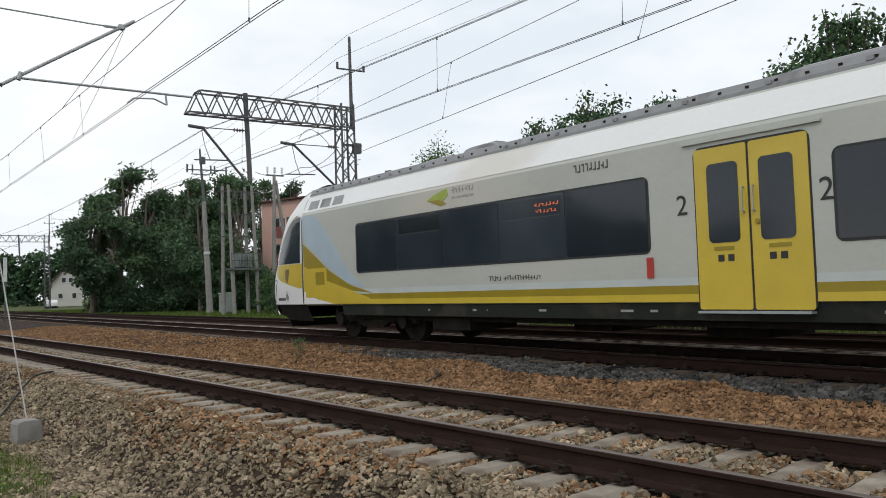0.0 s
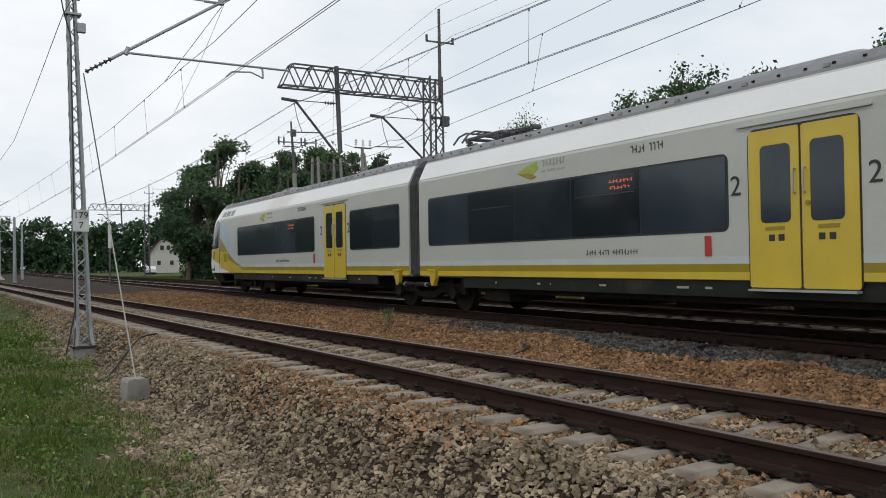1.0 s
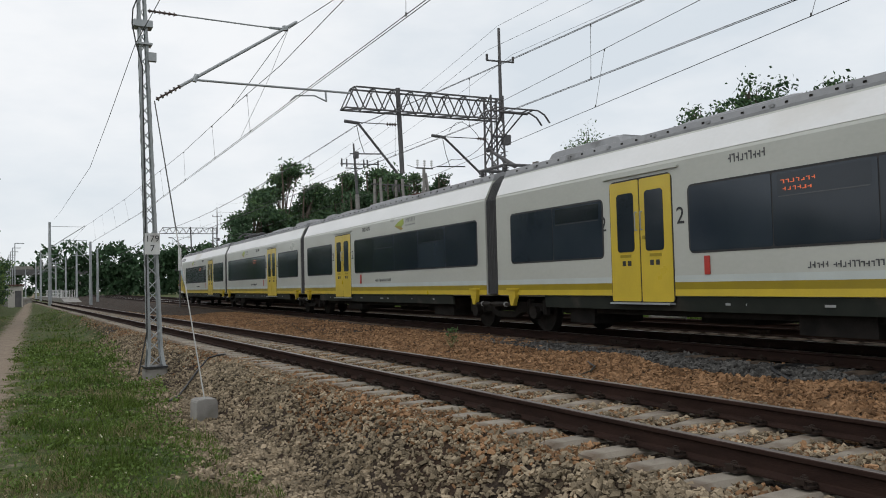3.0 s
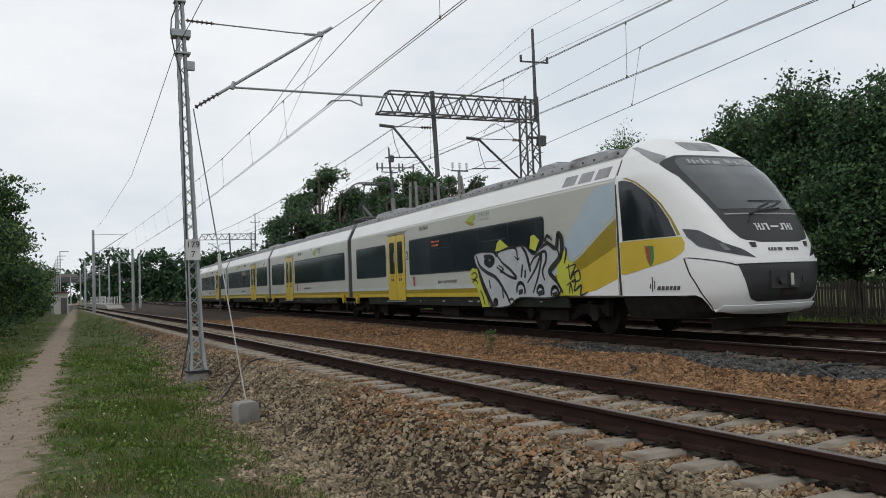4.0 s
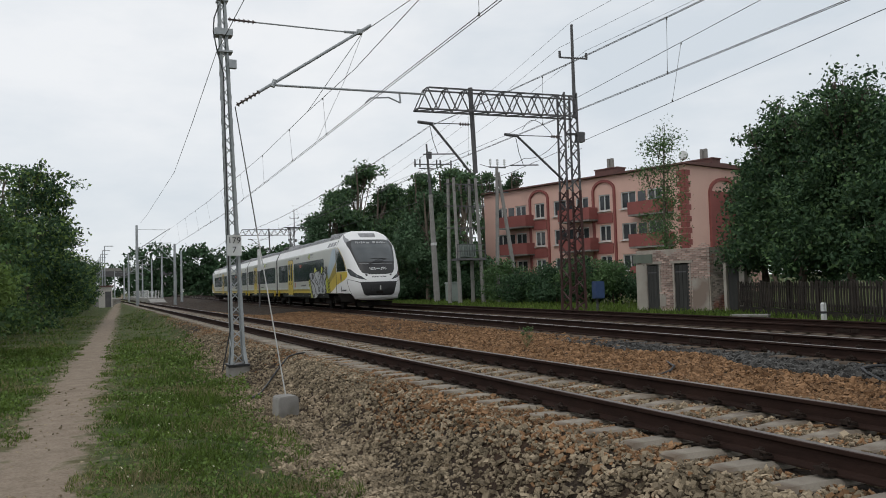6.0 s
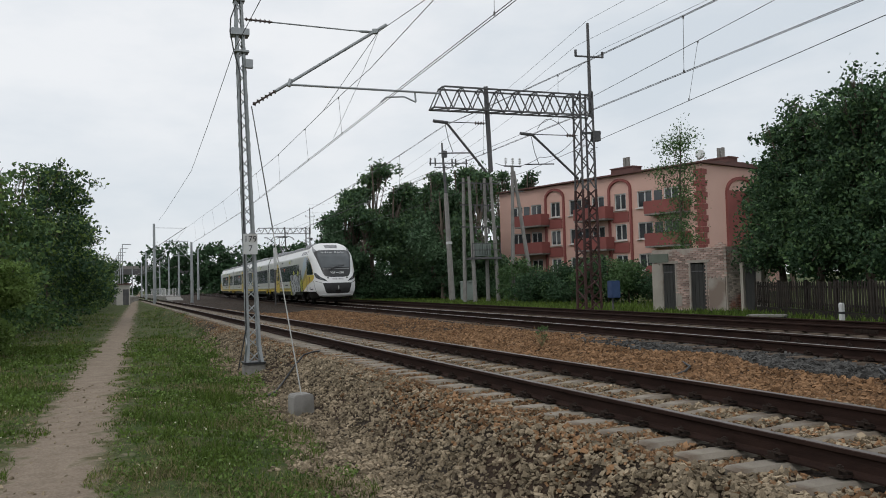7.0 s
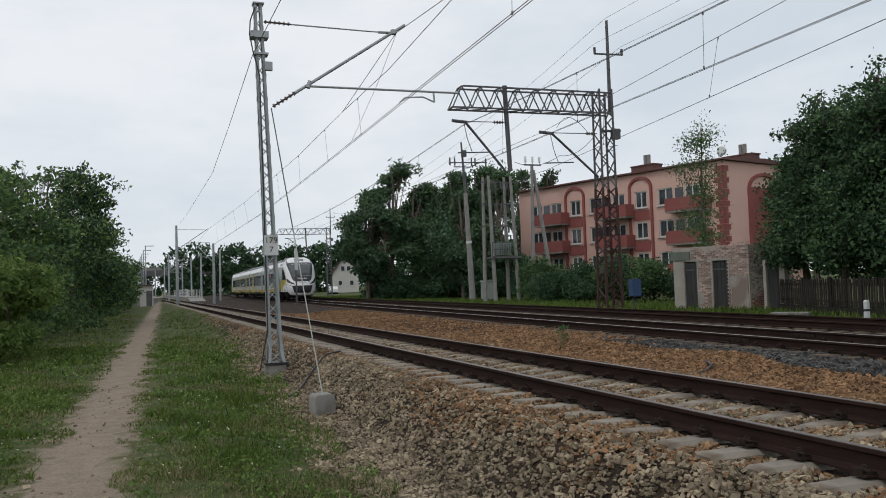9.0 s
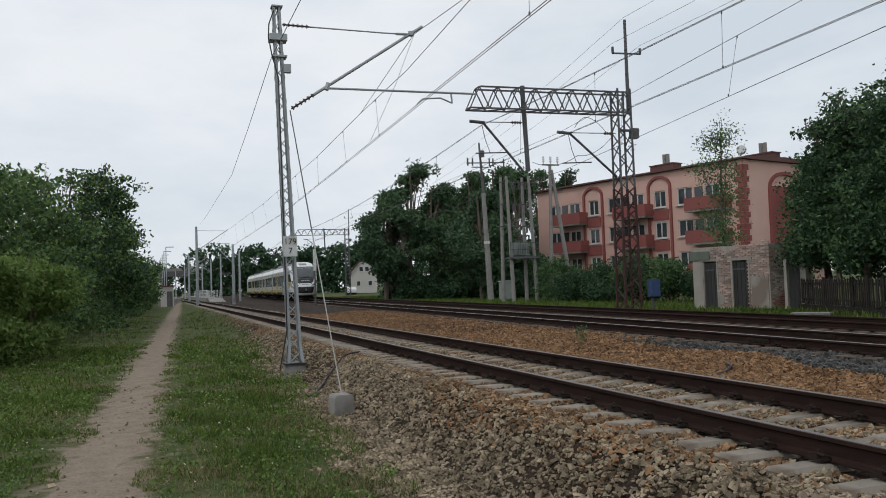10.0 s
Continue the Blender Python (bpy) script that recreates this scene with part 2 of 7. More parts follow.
GRAFF_Y = mat("graffiti_yellow", (0.50, 0.52, 0.05), (0.42, 0.44, 0.05), scale=3, rough=0.5, bump=0.03)
LIME = mat("logo_green", (0.35, 0.42, 0.06), (0.25, 0.33, 0.05), rough=0.4, bump=0)
INK = mat("ink_grey", (0.07, 0.07, 0.075), rough=0.5, bump=0)
INK_PALE = mat("ink_pale", (0.32, 0.33, 0.33), rough=0.5, bump=0)
BARK = mat("bark", (0.085, 0.065, 0.048), (0.14, 0.115, 0.09), scale=8, rough=0.95, bump=0.6, fine=30, stretch=(1, 1, .3))
LEAF_A = mat("leaf_mid_green", (0.066, 0.124, 0.048), (0.118, 0.190, 0.076), scale=0.6, rough=0.65, island=0.4, bump=0, translucent=0.24, spec=0.2)
LEAF_B = mat("leaf_dark_green", (0.034, 0.072, 0.036), (0.066, 0.118, 0.056), scale=0.5, rough=0.65, island=0.4, bump=0, translucent=0.18, spec=0.2)
# Paler, bluer green: distance haze is put into the leaf colour.
LEAF_HAZE = mat("leaf_far_hazy_green", (0.066, 0.118, 0.066), (0.112, 0.178, 0.096), scale=0.4, rough=0.7, island=0.4, bump=0, translucent=0.25, spec=0.15)
LEAF_C = mat("leaf_fresh_green", (0.125, 0.195, 0.050), (0.185, 0.262, 0.078), scale=0.6, rough=0.65, island=0.35, bump=0, translucent=0.3, spec=0.2)
GRASS = mat("grass_blades", (0.058, 0.105, 0.018), (0.125, 0.172, 0.036), scale=0.8, rough=0.75, island=0.45, bump=0, translucent=0.3, spec=0.2)
STRAW = mat("dry_grass", (0.20, 0.17, 0.08), (0.28, 0.25, 0.13), scale=0.8, rough=0.8, island=0.35, bump=0, translucent=0.2)
PETAL = mat("white_flower", (0.6, 0.6, 0.5), (0.6, 0.55, 0.3), scale=3, rough=0.7, bump=0)
PINK = mat("salmon_render", (0.650, 0.420, 0.350), (0.590, 0.375, 0.312), scale=0.5, rough=0.9, bump=0.1, fine=40, c3=(0.52, 0.33, 0.275), spots=0.1)
BRICKRED = mat("red_facade_paint", (0.27, 0.082, 0.072), (0.225, 0.072, 0.064), scale=0.7, rough=0.85, bump=0.1)
ROOFTIN = mat("roof_edge_brown", (0.13, 0.055, 0.045), (0.10, 0.05, 0.045), rough=0.7)
WINFRAME = mat("window_frame_white", (0.62, 0.62, 0.6), (0.55, 0.55, 0.53), rough=0.5, bump=0)
PANE = mat("house_window_glass", (0.03, 0.035, 0.04), (0.07, 0.075, 0.08), scale=0.6, rough=0.08, bump=0)
CURTAIN = mat("net_curtain", (0.65, 0.64, 0.62), (0.5, 0.49, 0.47), scale=5, rough=0.9, bump=0.1)
PLASTER = mat("old_plaster", (0.40, 0.37, 0.32), (0.30, 0.27, 0.235), scale=1.5, rough=0.95, bump=0.4, c3=(0.22, 0.17, 0.14), spots=0.25)
BRICK = mat("old_brick", (0.34, 0.150, 0.110), (0.22, 0.090, 0.072), scale=1.6, rough=0.95, per_object=0.45, bump=0.4, c3=(0.46, 0.40, 0.35), spots=0.55)
BRICKS = mat("old_brick_joined", (0.34, 0.150, 0.110), (0.22, 0.090, 0.072), scale=1.6, rough=0.95, island=0.45, bump=0.4, c3=(0.46, 0.40, 0.35), spots=0.55)
MORTAR = mat("lime_mortar", (0.42, 0.37, 0.32), (0.31, 0.265, 0.23), scale=5, rough=0.95, bump=0.5)
OLDWOOD = mat("grey_old_wood", (0.026, 0.027, 0.026), (0.055, 0.054, 0.05), scale=4, rough=0.9, bump=0.4, stretch=(4, 4, .4), per_object=0.2)
# Grey-brown darkened so the fence looks deep in tree shade.
FENCE_SHADED = mat("fence_shaded_grey_brown", (0.026, 0.022, 0.019), (0.052, 0.044, 0.038), scale=4, rough=0.9, bump=0.4, per_object=0.3, spec=0.2)
GREENBOARD = mat("green_board", (0.12, 0.14, 0.11), (0.16, 0.18, 0.15), scale=2, rough=0.9)
BOXGREY = mat("cabinet_grey_green", (0.20, 0.24, 0.22), (0.25, 0.28, 0.26), rough=0.6)
BLUE = mat("blue_paint", (0.05, 0.09, 0.20), (0.04, 0.07, 0.16), rough=0.5)
CARWHITE = mat("car_white", (0.65, 0.65, 0.65), (0.6, 0.6, 0.6), rough=0.25, bump=0)
HOUSEW = mat("house_white_render", (0.52, 0.50, 0.46), (0.45, 0.43, 0.4), rough=0.9)
TILE = mat("roof_tile_red_brown", (0.095, 0.055, 0.045), (0.075, 0.045, 0.04), scale=5, rough=0.9)
WOODPOLE = mat("pole_grey_concrete", (0.27, 0.26, 0.245), (0.20, 0.19, 0.18), scale=3, rough=0.9, bump=0.2)


# ---- geometry helpers ----
class Geo:
    """Collects vertices and faces of one mesh."""

    def __init__(self):
        self.v, self.f = [], []

    def box(self, cx, cy, cz, sx, sy, sz, m=None):
        """A box by centre and size, its edges cut by a small chamfer where it is thick enough."""
        i = len(self.v)
        for x in (-.5, .5):
            for y in (-.5, .5):
                for z in (-.5, .5):
                    p = Vector((cx + x * sx, cy + y * sy, cz + z * sz))
                    self.v.append(tuple(m @ p) if m else tuple(p))
        for q in ((0, 1, 3, 2), (4, 6, 7, 5), (0, 4, 5, 1), (2, 3, 7, 6), (0, 2, 6, 4), (1, 5, 7, 3)):
            self.f.append(tuple(i + k for k in q))
        return self

    def tube(self, a, b, r, r2=None, n=8, cap=True):
        a, b = Vector(a), Vector(b)
        r2 = r if r2 is None else r2
        d = (b - a).normalized()
        u = d.orthogonal().normalized()
        w = d.cross(u)
        i = len(self.v)
        for p, rad in ((a, r), (b, r2)):
            for k in range(n):
                t = 2 * math.pi * k / n
                self.v.append(tuple(p + (u * math.cos(t) + w * math.sin(t)) * rad))
        for k in range(n):
            j = (k + 1) % n
            self.f.append((i + k, i + j, i + n + j, i + n + k))
        if cap:
            self.f.append(tuple(i + k for k in reversed(range(n))))
            self.f.append(tuple(i + n + k for k in range(n)))
        return self

    def path(self, pts, r, n=6):
        pts = [Vector(p) for p in pts]
        i = len(self.v)
        side = None
        for k, p in enumerate(pts):
            d = (pts[min(k + 1, len(pts) - 1)] - pts[max(k - 1, 0)]).normalized()
            u = d.orthogonal().normalized() if side is None else (side - d * side.dot(d)).normalized()
            side = u
            w = d.cross(u)
            for j in range(n):
                t = 2 * math.pi * j / n
                self.v.append(tuple(p + (u * math.cos(t) + w * math.sin(t)) * r))
        for k in range(len(pts) - 1):
            for j in range(n):
                a, b = i + k * n + j, i + k * n + (j + 1) % n
                self.f.append((a, b, b + n, a + n))
        self.f.append(tuple(i + j for j in reversed(range(n))))
        self.f.append(tuple(i + (len(pts) - 1) * n + j for j in range(n)))
        return self

    def bar(self, a, b, w, h=None):
        """A square bar between two points (an angle iron seen from afar)."""
        return self.tube(a, b, w * 0.7071, n=4)

    def prism(self, poly, axis, lo, hi):
        """A flat outline (list of 2D points) drawn out along x, y or z."""
        i, n = len(self.v), len(poly)
        for t in (lo, hi):
            for p, q in poly:
                self.v.append({"x": (t, p, q), "y": (p, t, q), "z": (p, q, t)}[axis])
        for k in range(n):
            j = (k + 1) % n
            self.f.append((i + k, i + j, i + n + j, i + n + k))
        self.f.append(tuple(i + k for k in reversed(range(n))))
        self.f.append(tuple(i + n + k for k in range(n)))
        return self

    def grid(self, rows, close=False):
        i, w = len(self.v), len(rows[0])
        for r in rows:
            self.v.extend(tuple(p) for p in r)
        for a in range(len(rows) - 1):
            for c in range(w - 1):
                k = i + a * w + c
                self.f.append((k, k + 1, k + w + 1, k + w))
        return self

    def mesh(self, name, material, smooth=False, bevel=0.0):
        me = bpy.data.meshes.new(name)
        me.from_pydata(self.v, [], self.f)
        bm = bmesh.new()
        bm.from_mesh(me)
        bmesh.ops.recalc_face_normals(bm, faces=bm.faces)
        if bevel:
            bmesh.ops.bevel(bm, geom=list(bm.edges), offset=bevel, segments=2, affect="EDGES", clamp_overlap=True)
        bm.to_mesh(me)
        bm.free()
        me.materials.append(material)
        if smooth:
            me.shade_smooth()
        return me


def part(name, geo, material, parent=None, label="", smooth=False, bevel=0.0, at=None):
    """One mesh object; under a thing or a part when parent is given."""
    me = geo if isinstance(geo, bpy.types.Mesh) else geo.mesh(name, material, smooth, bevel)
    ob = new(name, me)
    if parent:
        ob.parent = parent
    if at is not None:
        ob.matrix_basis = at
    if label:
        ob["label"] = label
    return ob


def thing(name, label, category, at=None, group="", kind=""):
    ob = new(name)
    if at is not None:
        ob.matrix_basis = at
    return tagged(ob, label, category, group, kind)


def rounded_rect(w, h, r, n=4):
    pts = []
    for cx, cy, a0 in ((w / 2 - r, h / 2 - r, 0), (-w / 2 + r, h / 2 - r, 90), (-w / 2 + r, -h / 2 + r, 180), (w / 2 - r, -h / 2 + r, 270)):
        for k in range(n + 1):
            a = radians(a0 + 90 * k / n)
            pts.append((cx + r * math.cos(a), cy + r * math.sin(a)))
    return pts


def letters(text, size, material, parent, at, name="lettering", depth=0.002):
    cu = bpy.data.curves.new(name, "FONT")
    cu.body, cu.size, cu.align_x, cu.align_y, cu.extrude = text, size, "CENTER", "CENTER", depth
    tmp = bpy.data.objects.new(name, cu)
    scene.collection.objects.link(tmp)
    bpy.context.view_layer.update()
    me = bpy.data.meshes.new_from_object(tmp.evaluated_get(bpy.context.evaluated_depsgraph_get()))
    bpy.data.objects.remove(tmp)
    me.materials.clear()
    me.materials.append(material)
    ob = new(name, me)
    ob.parent = parent
    ob.matrix_basis = at
    return ob


SLOPE = 0.0465                      # tracks two and three run this much to the right of track one
TURN = -math.degrees(math.atan(SLOPE))
RNG = np.random.default_rng(7)


def track_x(number, y):
    return {1: 0.7175, 2: 6.386 + SLOPE * y, 3: 10.35 + SLOPE * y}[number]


# ---- ground ----
def ground_height(x, y):
    """Cross-section of the line: verge, ballast shoulder, three tracks, far verge."""
    def ramp(a, za, b, zb):
        t = np.clip((x - a) / (b - a), 0, 1)
        return za + (zb - za) * t * t * (3 - 2 * t)
    low = np.clip(-1.05 + 0.02 * y, -0.80, -0.60)
    t = np.clip((x + 1.75) / 0.97, 0, 1)
    z = low + (-0.225 - low) * t * t * (3 - 2 * t)
    z = z + (-0.62 - low) * (1 - np.clip((x + 4.3) / 1.9, 0, 1))
    mid = -0.09 * np.exp(-((x - 3.3 - 0.5 * SLOPE * y) / 0.9) ** 2)
    far = ramp(12.2 + SLOPE * y, 0.0, 14.2 + SLOPE * y, -0.09)
    left = ramp(-14.0, 0.15, -7.0, 0.0)
    return z + mid + far + left


def unevenness(x, y):
    """Small hollows and humps of the ground."""
    return np.array([noise.noise((a * 0.9, b * 0.9, 0.3)) * 0.03 + noise.noise((a * 3.1, b * 3.1, 1.7)) * 0.012 for a, b in zip(x, y)])


def build_ground():
    xs = np.concatenate([[-2500, -600, -150, -60, -30, -20], np.arange(-14, 18, 0.2), [18.6, 20, 24, 30, 45, 80, 160, 600, 2500]])
    ys = np.concatenate([[-2500, -600, -150, -50, -20, -8], np.arange(-4, 30, 0.25), np.arange(30, 70, 1.0), [75, 80, 90, 100, 120, 150, 200, 300, 600, 1200, 2600]])
    X, Y = np.meshgrid(xs, ys)
    Z = ground_height(X, Y)
    near = (np.abs(X) < 18) & (Y > -5) & (Y < 70)
    bumps = unevenness(X.ravel(), Y.ravel()).reshape(X.shape)
    Z = Z + np.where(near, bumps, 0)
    g = Geo()
    g.v = np.column_stack([X.ravel(), Y.ravel(), Z.ravel()]).tolist()
    w = len(xs)
    g.f = [(r * w + c, r * w + c + 1, (r + 1) * w + c + 1, (r + 1) * w + c) for r in range(len(ys) - 1) for c in range(w - 1)]
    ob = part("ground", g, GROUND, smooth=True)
    return tagged(ob, "trodden earth, grass verge and rust-brown ballast bed darkened as shade between stones", "ground", kind="structure")


build_ground()

RAIL_PROFILE = [(-.070, -.172), (.070, -.172), (.070, -.160), (.020, -.148), (.009, -.135), (.009, -.050), (.020, -.040), (.036, -.032),
                (.036, -.006), (.028, -.0005), (-.028, -.0005), (-.036, -.006), (-.036, -.032), (-.020, -.040), (-.009, -.050), (-.009, -.135), (-.020, -.148), (-.070, -.160)]


def sleeper_mesh(material):
    """Concrete sleeper, lower in the middle, with chamfered upper edges."""
    g = Geo()
    stations = [(-1.28, .195), (-1.24, .178), (-.95, .176), (-.45, .182), (-.2, .205), (.2, .205), (.45, .182), (.95, .176), (1.24, .178), (1.28, .195)]
    rows = []
    for x, drop in stations:
        rows.append([(x, -.14, -.40), (x, -.115, -drop - .035), (x, -.078, -drop), (x, .078, -drop), (x, .115, -drop - .035), (x, .14, -.40)])
    g.grid(rows)
    n = len(rows[0])
    g.f.append(tuple(range(n)))
    g.f.append(tuple(reversed(range(len(g.v) - n, len(g.v)))))
    return g.mesh("sleeper", material)


def clip_mesh():
    """Spring clip with its shoulder and bolt."""
    g = Geo()
    g.box(0, 0, -.150, .10, .13, .018)
    g.box(.035, 0, -.130, .03, .06, .05)
    g.tube((0, 0, -.15), (0, 0, -.085), .014, n=6)
    g.tube((0, 0, -.115), (0, 0, -.095), .026, n=6)
    g.path([(-.045, -.05, -.135), (.02, -.06, -.115), (.045, 0, -.105), (.02, .06, -.115), (-.045, .05, -.135)], .010, n=5)
    return g.mesh("rail_clip", CLIP)


SLEEPER, SLEEPER_OILY_SHADE, RAIL_CLIP = sleeper_mesh(CONCRETE), sleeper_mesh(CONC_OILY_SHADE), clip_mesh()


def build_track(number, y0, y1, sleepers_to, label, phase=0.0, pitch=0.6):
    lead = math.cos(radians(TURN)) if number > 1 else 1.0
    base = pose(track_x(number, 0), 0, 0, 0, 0, TURN if number > 1 else 0)
    tr = thing(f"track_{number}", label, "railway track", base, kind="structure")
    for side in (-1, 1):
        g = Geo()
        g.prism([(p + side * .7525, q) for p, q in RAIL_PROFILE], "y", y0, y1)
        rail = part("rail", g, RAIL_RUST, tr)
        top = Geo()
        top.prism([(side * .7525 - .029, -.001), (side * .7525 + .029, -.001), (side * .7525 + .024, .0025), (side * .7525 - .024, .0025)], "y", y0, y1)
        part("rail_head", top, (RAIL_DULL, RAIL_TOP, RAIL_RUST)[number - 1], rail, "polished running surface" if number < 3 else "")
        for joint in np.arange(y0 + 7.3, min(y1, 60), 25.0):
            j = Geo()
            for w in (-1, 1):
                j.box(side * .7525 + w * .022, joint, -.095, .022, .62, .085)
                for k in range(4):
                    j.tube((side * .7525 + w * .02, joint - .24 + .16 * k, -.095), (side * .7525 + w * .052, joint - .24 + .16 * k, -.095), .017, n=6)
            part("fishplate", j, CLIP, rail)
    y = y0 + 0.3 + phase
    while y < sleepers_to:
        s = part("sleeper", SLEEPER if number == 1 else SLEEPER_OILY_SHADE, None, tr, at=pose(random.uniform(-.015, .015), y, random.uniform(-.008, .004), 0, 0, random.uniform(-.7, .7)))
        if number == 1 and y < 17 or number == 2 and y < 12:
            for r in (-.7525, .7525):
                for d in (-1, 1):
                    part("rail_clip", RAIL_CLIP, None, s, at=pose(r + d * .105, 0, 0, 0, 0, 0 if d > 0 else 180))
        y += pitch
    return tr


build_track(1, -6, 190, 115, "rusty steel rails on pale concrete sleepers in brown ballast", 0.42, 0.54)
build_track(2, -45, 230, 90, "polished steel rails on concrete sleepers under the passing train")
build_track(3, -45, 230, 70, "unused dark rusty rails beside the grassy verge")


# ---- loose ballast ----
def stone_forms():
    """A few crushed-stone shapes: cubes with their corners knocked about."""
    v = np.array([(a, b, c) for a in (-1, 1) for b in (-1, 1) for c in (-1, 1)], float)
    quads = [(0, 1, 3, 2), (4, 6, 7, 5), (0, 4, 5, 1), (2, 3, 7, 6), (0, 2, 6, 4), (1, 5, 7, 3)]
    f = np.array([t for a, b, c, d in quads for t in ((a, b, c), (a, c, d))])
    forms = []
    for k in range(24):
        w = v * RNG.uniform(0.28, 0.95, (8, 3)) * np.array([1.15, RNG.uniform(.6, .95), RNG.uniform(.42, .8)])
        forms.append(w)
    return forms, f


FORMS, FORM_FACES = stone_forms()


def scatter(name, places, sizes, material, label, category="gravel"):
    """Many small stones as one mesh."""
    n = len(places)
    yaw, tilt, rol = RNG.uniform(0, 6.283, n), RNG.normal(0, .55, n), RNG.normal(0, .5, n)
    pick = RNG.integers(0, len(FORMS), n)
    base = np.stack(FORMS)[pick] * sizes[:, None, None]
    cy, sy, ct, st, cr, sr = np.cos(yaw), np.sin(yaw), np.cos(tilt), np.sin(tilt), np.cos(rol), np.sin(rol)
    x, y, z = base[..., 0], base[..., 1], base[..., 2]
    y, z = y * ct[:, None] - z * st[:, None], y * st[:, None] + z * ct[:, None]
    x, z = x * cr[:, None] + z * sr[:, None], -x * sr[:, None] + z * cr[:, None]
    x, y = x * cy[:, None] - y * sy[:, None], x * sy[:, None] + y * cy[:, None]
    v = np.stack([x, y, z], -1) + places[:, None, :]
    k = v.shape[1]
    faces = (FORM_FACES[None] + (np.arange(n) * k)[:, None, None]).reshape(-1, 3)
    me = bpy.data.meshes.new(name)
    me.vertices.add(n * k)
    me.vertices.foreach_set("co", v.reshape(-1))
    me.loops.add(len(faces) * 3)
    me.loops.foreach_set("vertex_index", faces.reshape(-1))
    me.polygons.add(len(faces))
    me.polygons.foreach_set("loop_start", np.arange(len(faces)) * 3)
    me.update(calc_edges=True)
    me.shade_flat()
    me.materials.append(material)
    return tagged(new(name, me), label, category, kind="stuff")


def ballast_field(x0, x1, y0, y1, per_m2, keep):
    n = int((x1 - x0) * (y1 - y0) * per_m2)
    x, y = RNG.uniform(x0, x1, n), RNG.uniform(y0, y1, n)
    ok = keep(x, y)
    return x[ok], y[ok]


def between_sleepers(x, y):
    """Free of the sleepers' tops and of the rails of track one."""
    ph = (y - (-6 + .3 + .42) + .27) % .54 - .27
    on_sleeper = (np.abs(ph) < .095) & (np.abs(x - .7175) < 1.22) & (RNG.random(len(x)) > .03)
    on_rail = (np.abs(np.abs(x - .7175) - .7525) < .10)
    return ~on_sleeper & ~on_rail


def lay_stones():
    def fade(y, start, end):
        return RNG.random(len(y)) < np.clip(1 - (y - start) / (end - start), .12, 1)
    parts_x, parts_y = [], []
    for y0, y1, d in ((-5.0, 2.0, 260), (2.0, 9, 860), (9, 16, 720), (16, 30, 330), (30, 55, 70)):
        x, y = ballast_field(-3.4, 2.9, y0, y1, d, between_sleepers)
        ragged = np.array([noise.noise((a * .8, b * .8, 4.0)) for a, b in zip(x, y)])
        ok = x > -2.98 + .047 * y + ragged * .6 + RNG.exponential(.12, len(x)) * -1.0 * (RNG.random(len(x)) < .35)
        parts_x.append(x[ok]); parts_y.append(y[ok])
    x, y = np.concatenate(parts_x), np.concatenate(parts_y)
    z = ground_height(x, y) + unevenness(x, y) + RNG.uniform(-.002, .024, len(x))
    size = RNG.lognormal(-3.70, .26, len(x)).clip(.014, .044)
    rustiness = np.array([noise.noise((a * .5, b * .35, 9.0)) for a, b in zip(x, y)])
    stain = np.where(x < -.05, .55, np.where(x < 1.4, .28, .75))
    rusty = (x > -.85 + rustiness * .9 + RNG.normal(0, .2, len(x))) & (RNG.random(len(x)) < stain)
    P = np.column_stack([x, y, z])
    scatter("rusty_ballast", P[rusty], size[rusty], STONE_RUST, "rust-stained crushed stone ballast between the rails")
    scatter("grey_ballast", P[~rusty], size[~rusty], STONE_GREY, "grey-brown crushed stone ballast on the shoulder")
    # between the tracks
    def outside(a, b):
        c = 6.386 + SLOPE * b
        ph = (b + 45 - .3 + .3) % .6 - .3
        return ~((np.abs(ph) < .125) & (np.abs(a - c) < 1.25)) & (np.abs(np.abs(a - c) - .7525) > .1)
    xs, ys = [], []
    for y0, y1, d in ((2.2, 12, 520), (12, 22, 340), (22, 45, 130)):
        a, b = ballast_field(2.9, 9.0, y0, y1, d, outside)
        xs.append(a); ys.append(b)
    x, y = np.concatenate(xs), np.concatenate(ys)
    keep = x < 8.0 + SLOPE * y
    x, y = x[keep], y[keep]
    z = ground_height(x, y) + unevenness(x, y) + RNG.uniform(-.004, .022, len(x))
    size = RNG.lognormal(-3.5, .30, len(x)).clip(.014, .055)
    fresh = (np.abs(x - (5.05 + SLOPE * y + .5 * np.array([noise.noise((b * .4, 2.0, a)) for a, b in zip(x, y)]))) < .62) & (y < 13.5 + 3 * RNG.random(len(x)))
    P = np.column_stack([x, y, z])
    scatter("new_grey_ballast", P[fresh], size[fresh] * 1.15, STONE_NEW, "fresh blue-grey crushed stone beside the train's track")
    # stones of the train's bed: oil plus painted under-train shade
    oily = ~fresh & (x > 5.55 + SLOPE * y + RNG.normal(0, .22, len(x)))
    scatter("oily_ballast", P[oily], size[oily], STONE_OILY_SHADE, "oily stone ballast of the second track, darkened for the shade under the train")
    rest = ~fresh & ~oily
    scatter("orange_ballast", P[rest], size[rest], STONE_RUST, "orange-brown stone ballast between the two tracks")


lay_stones()


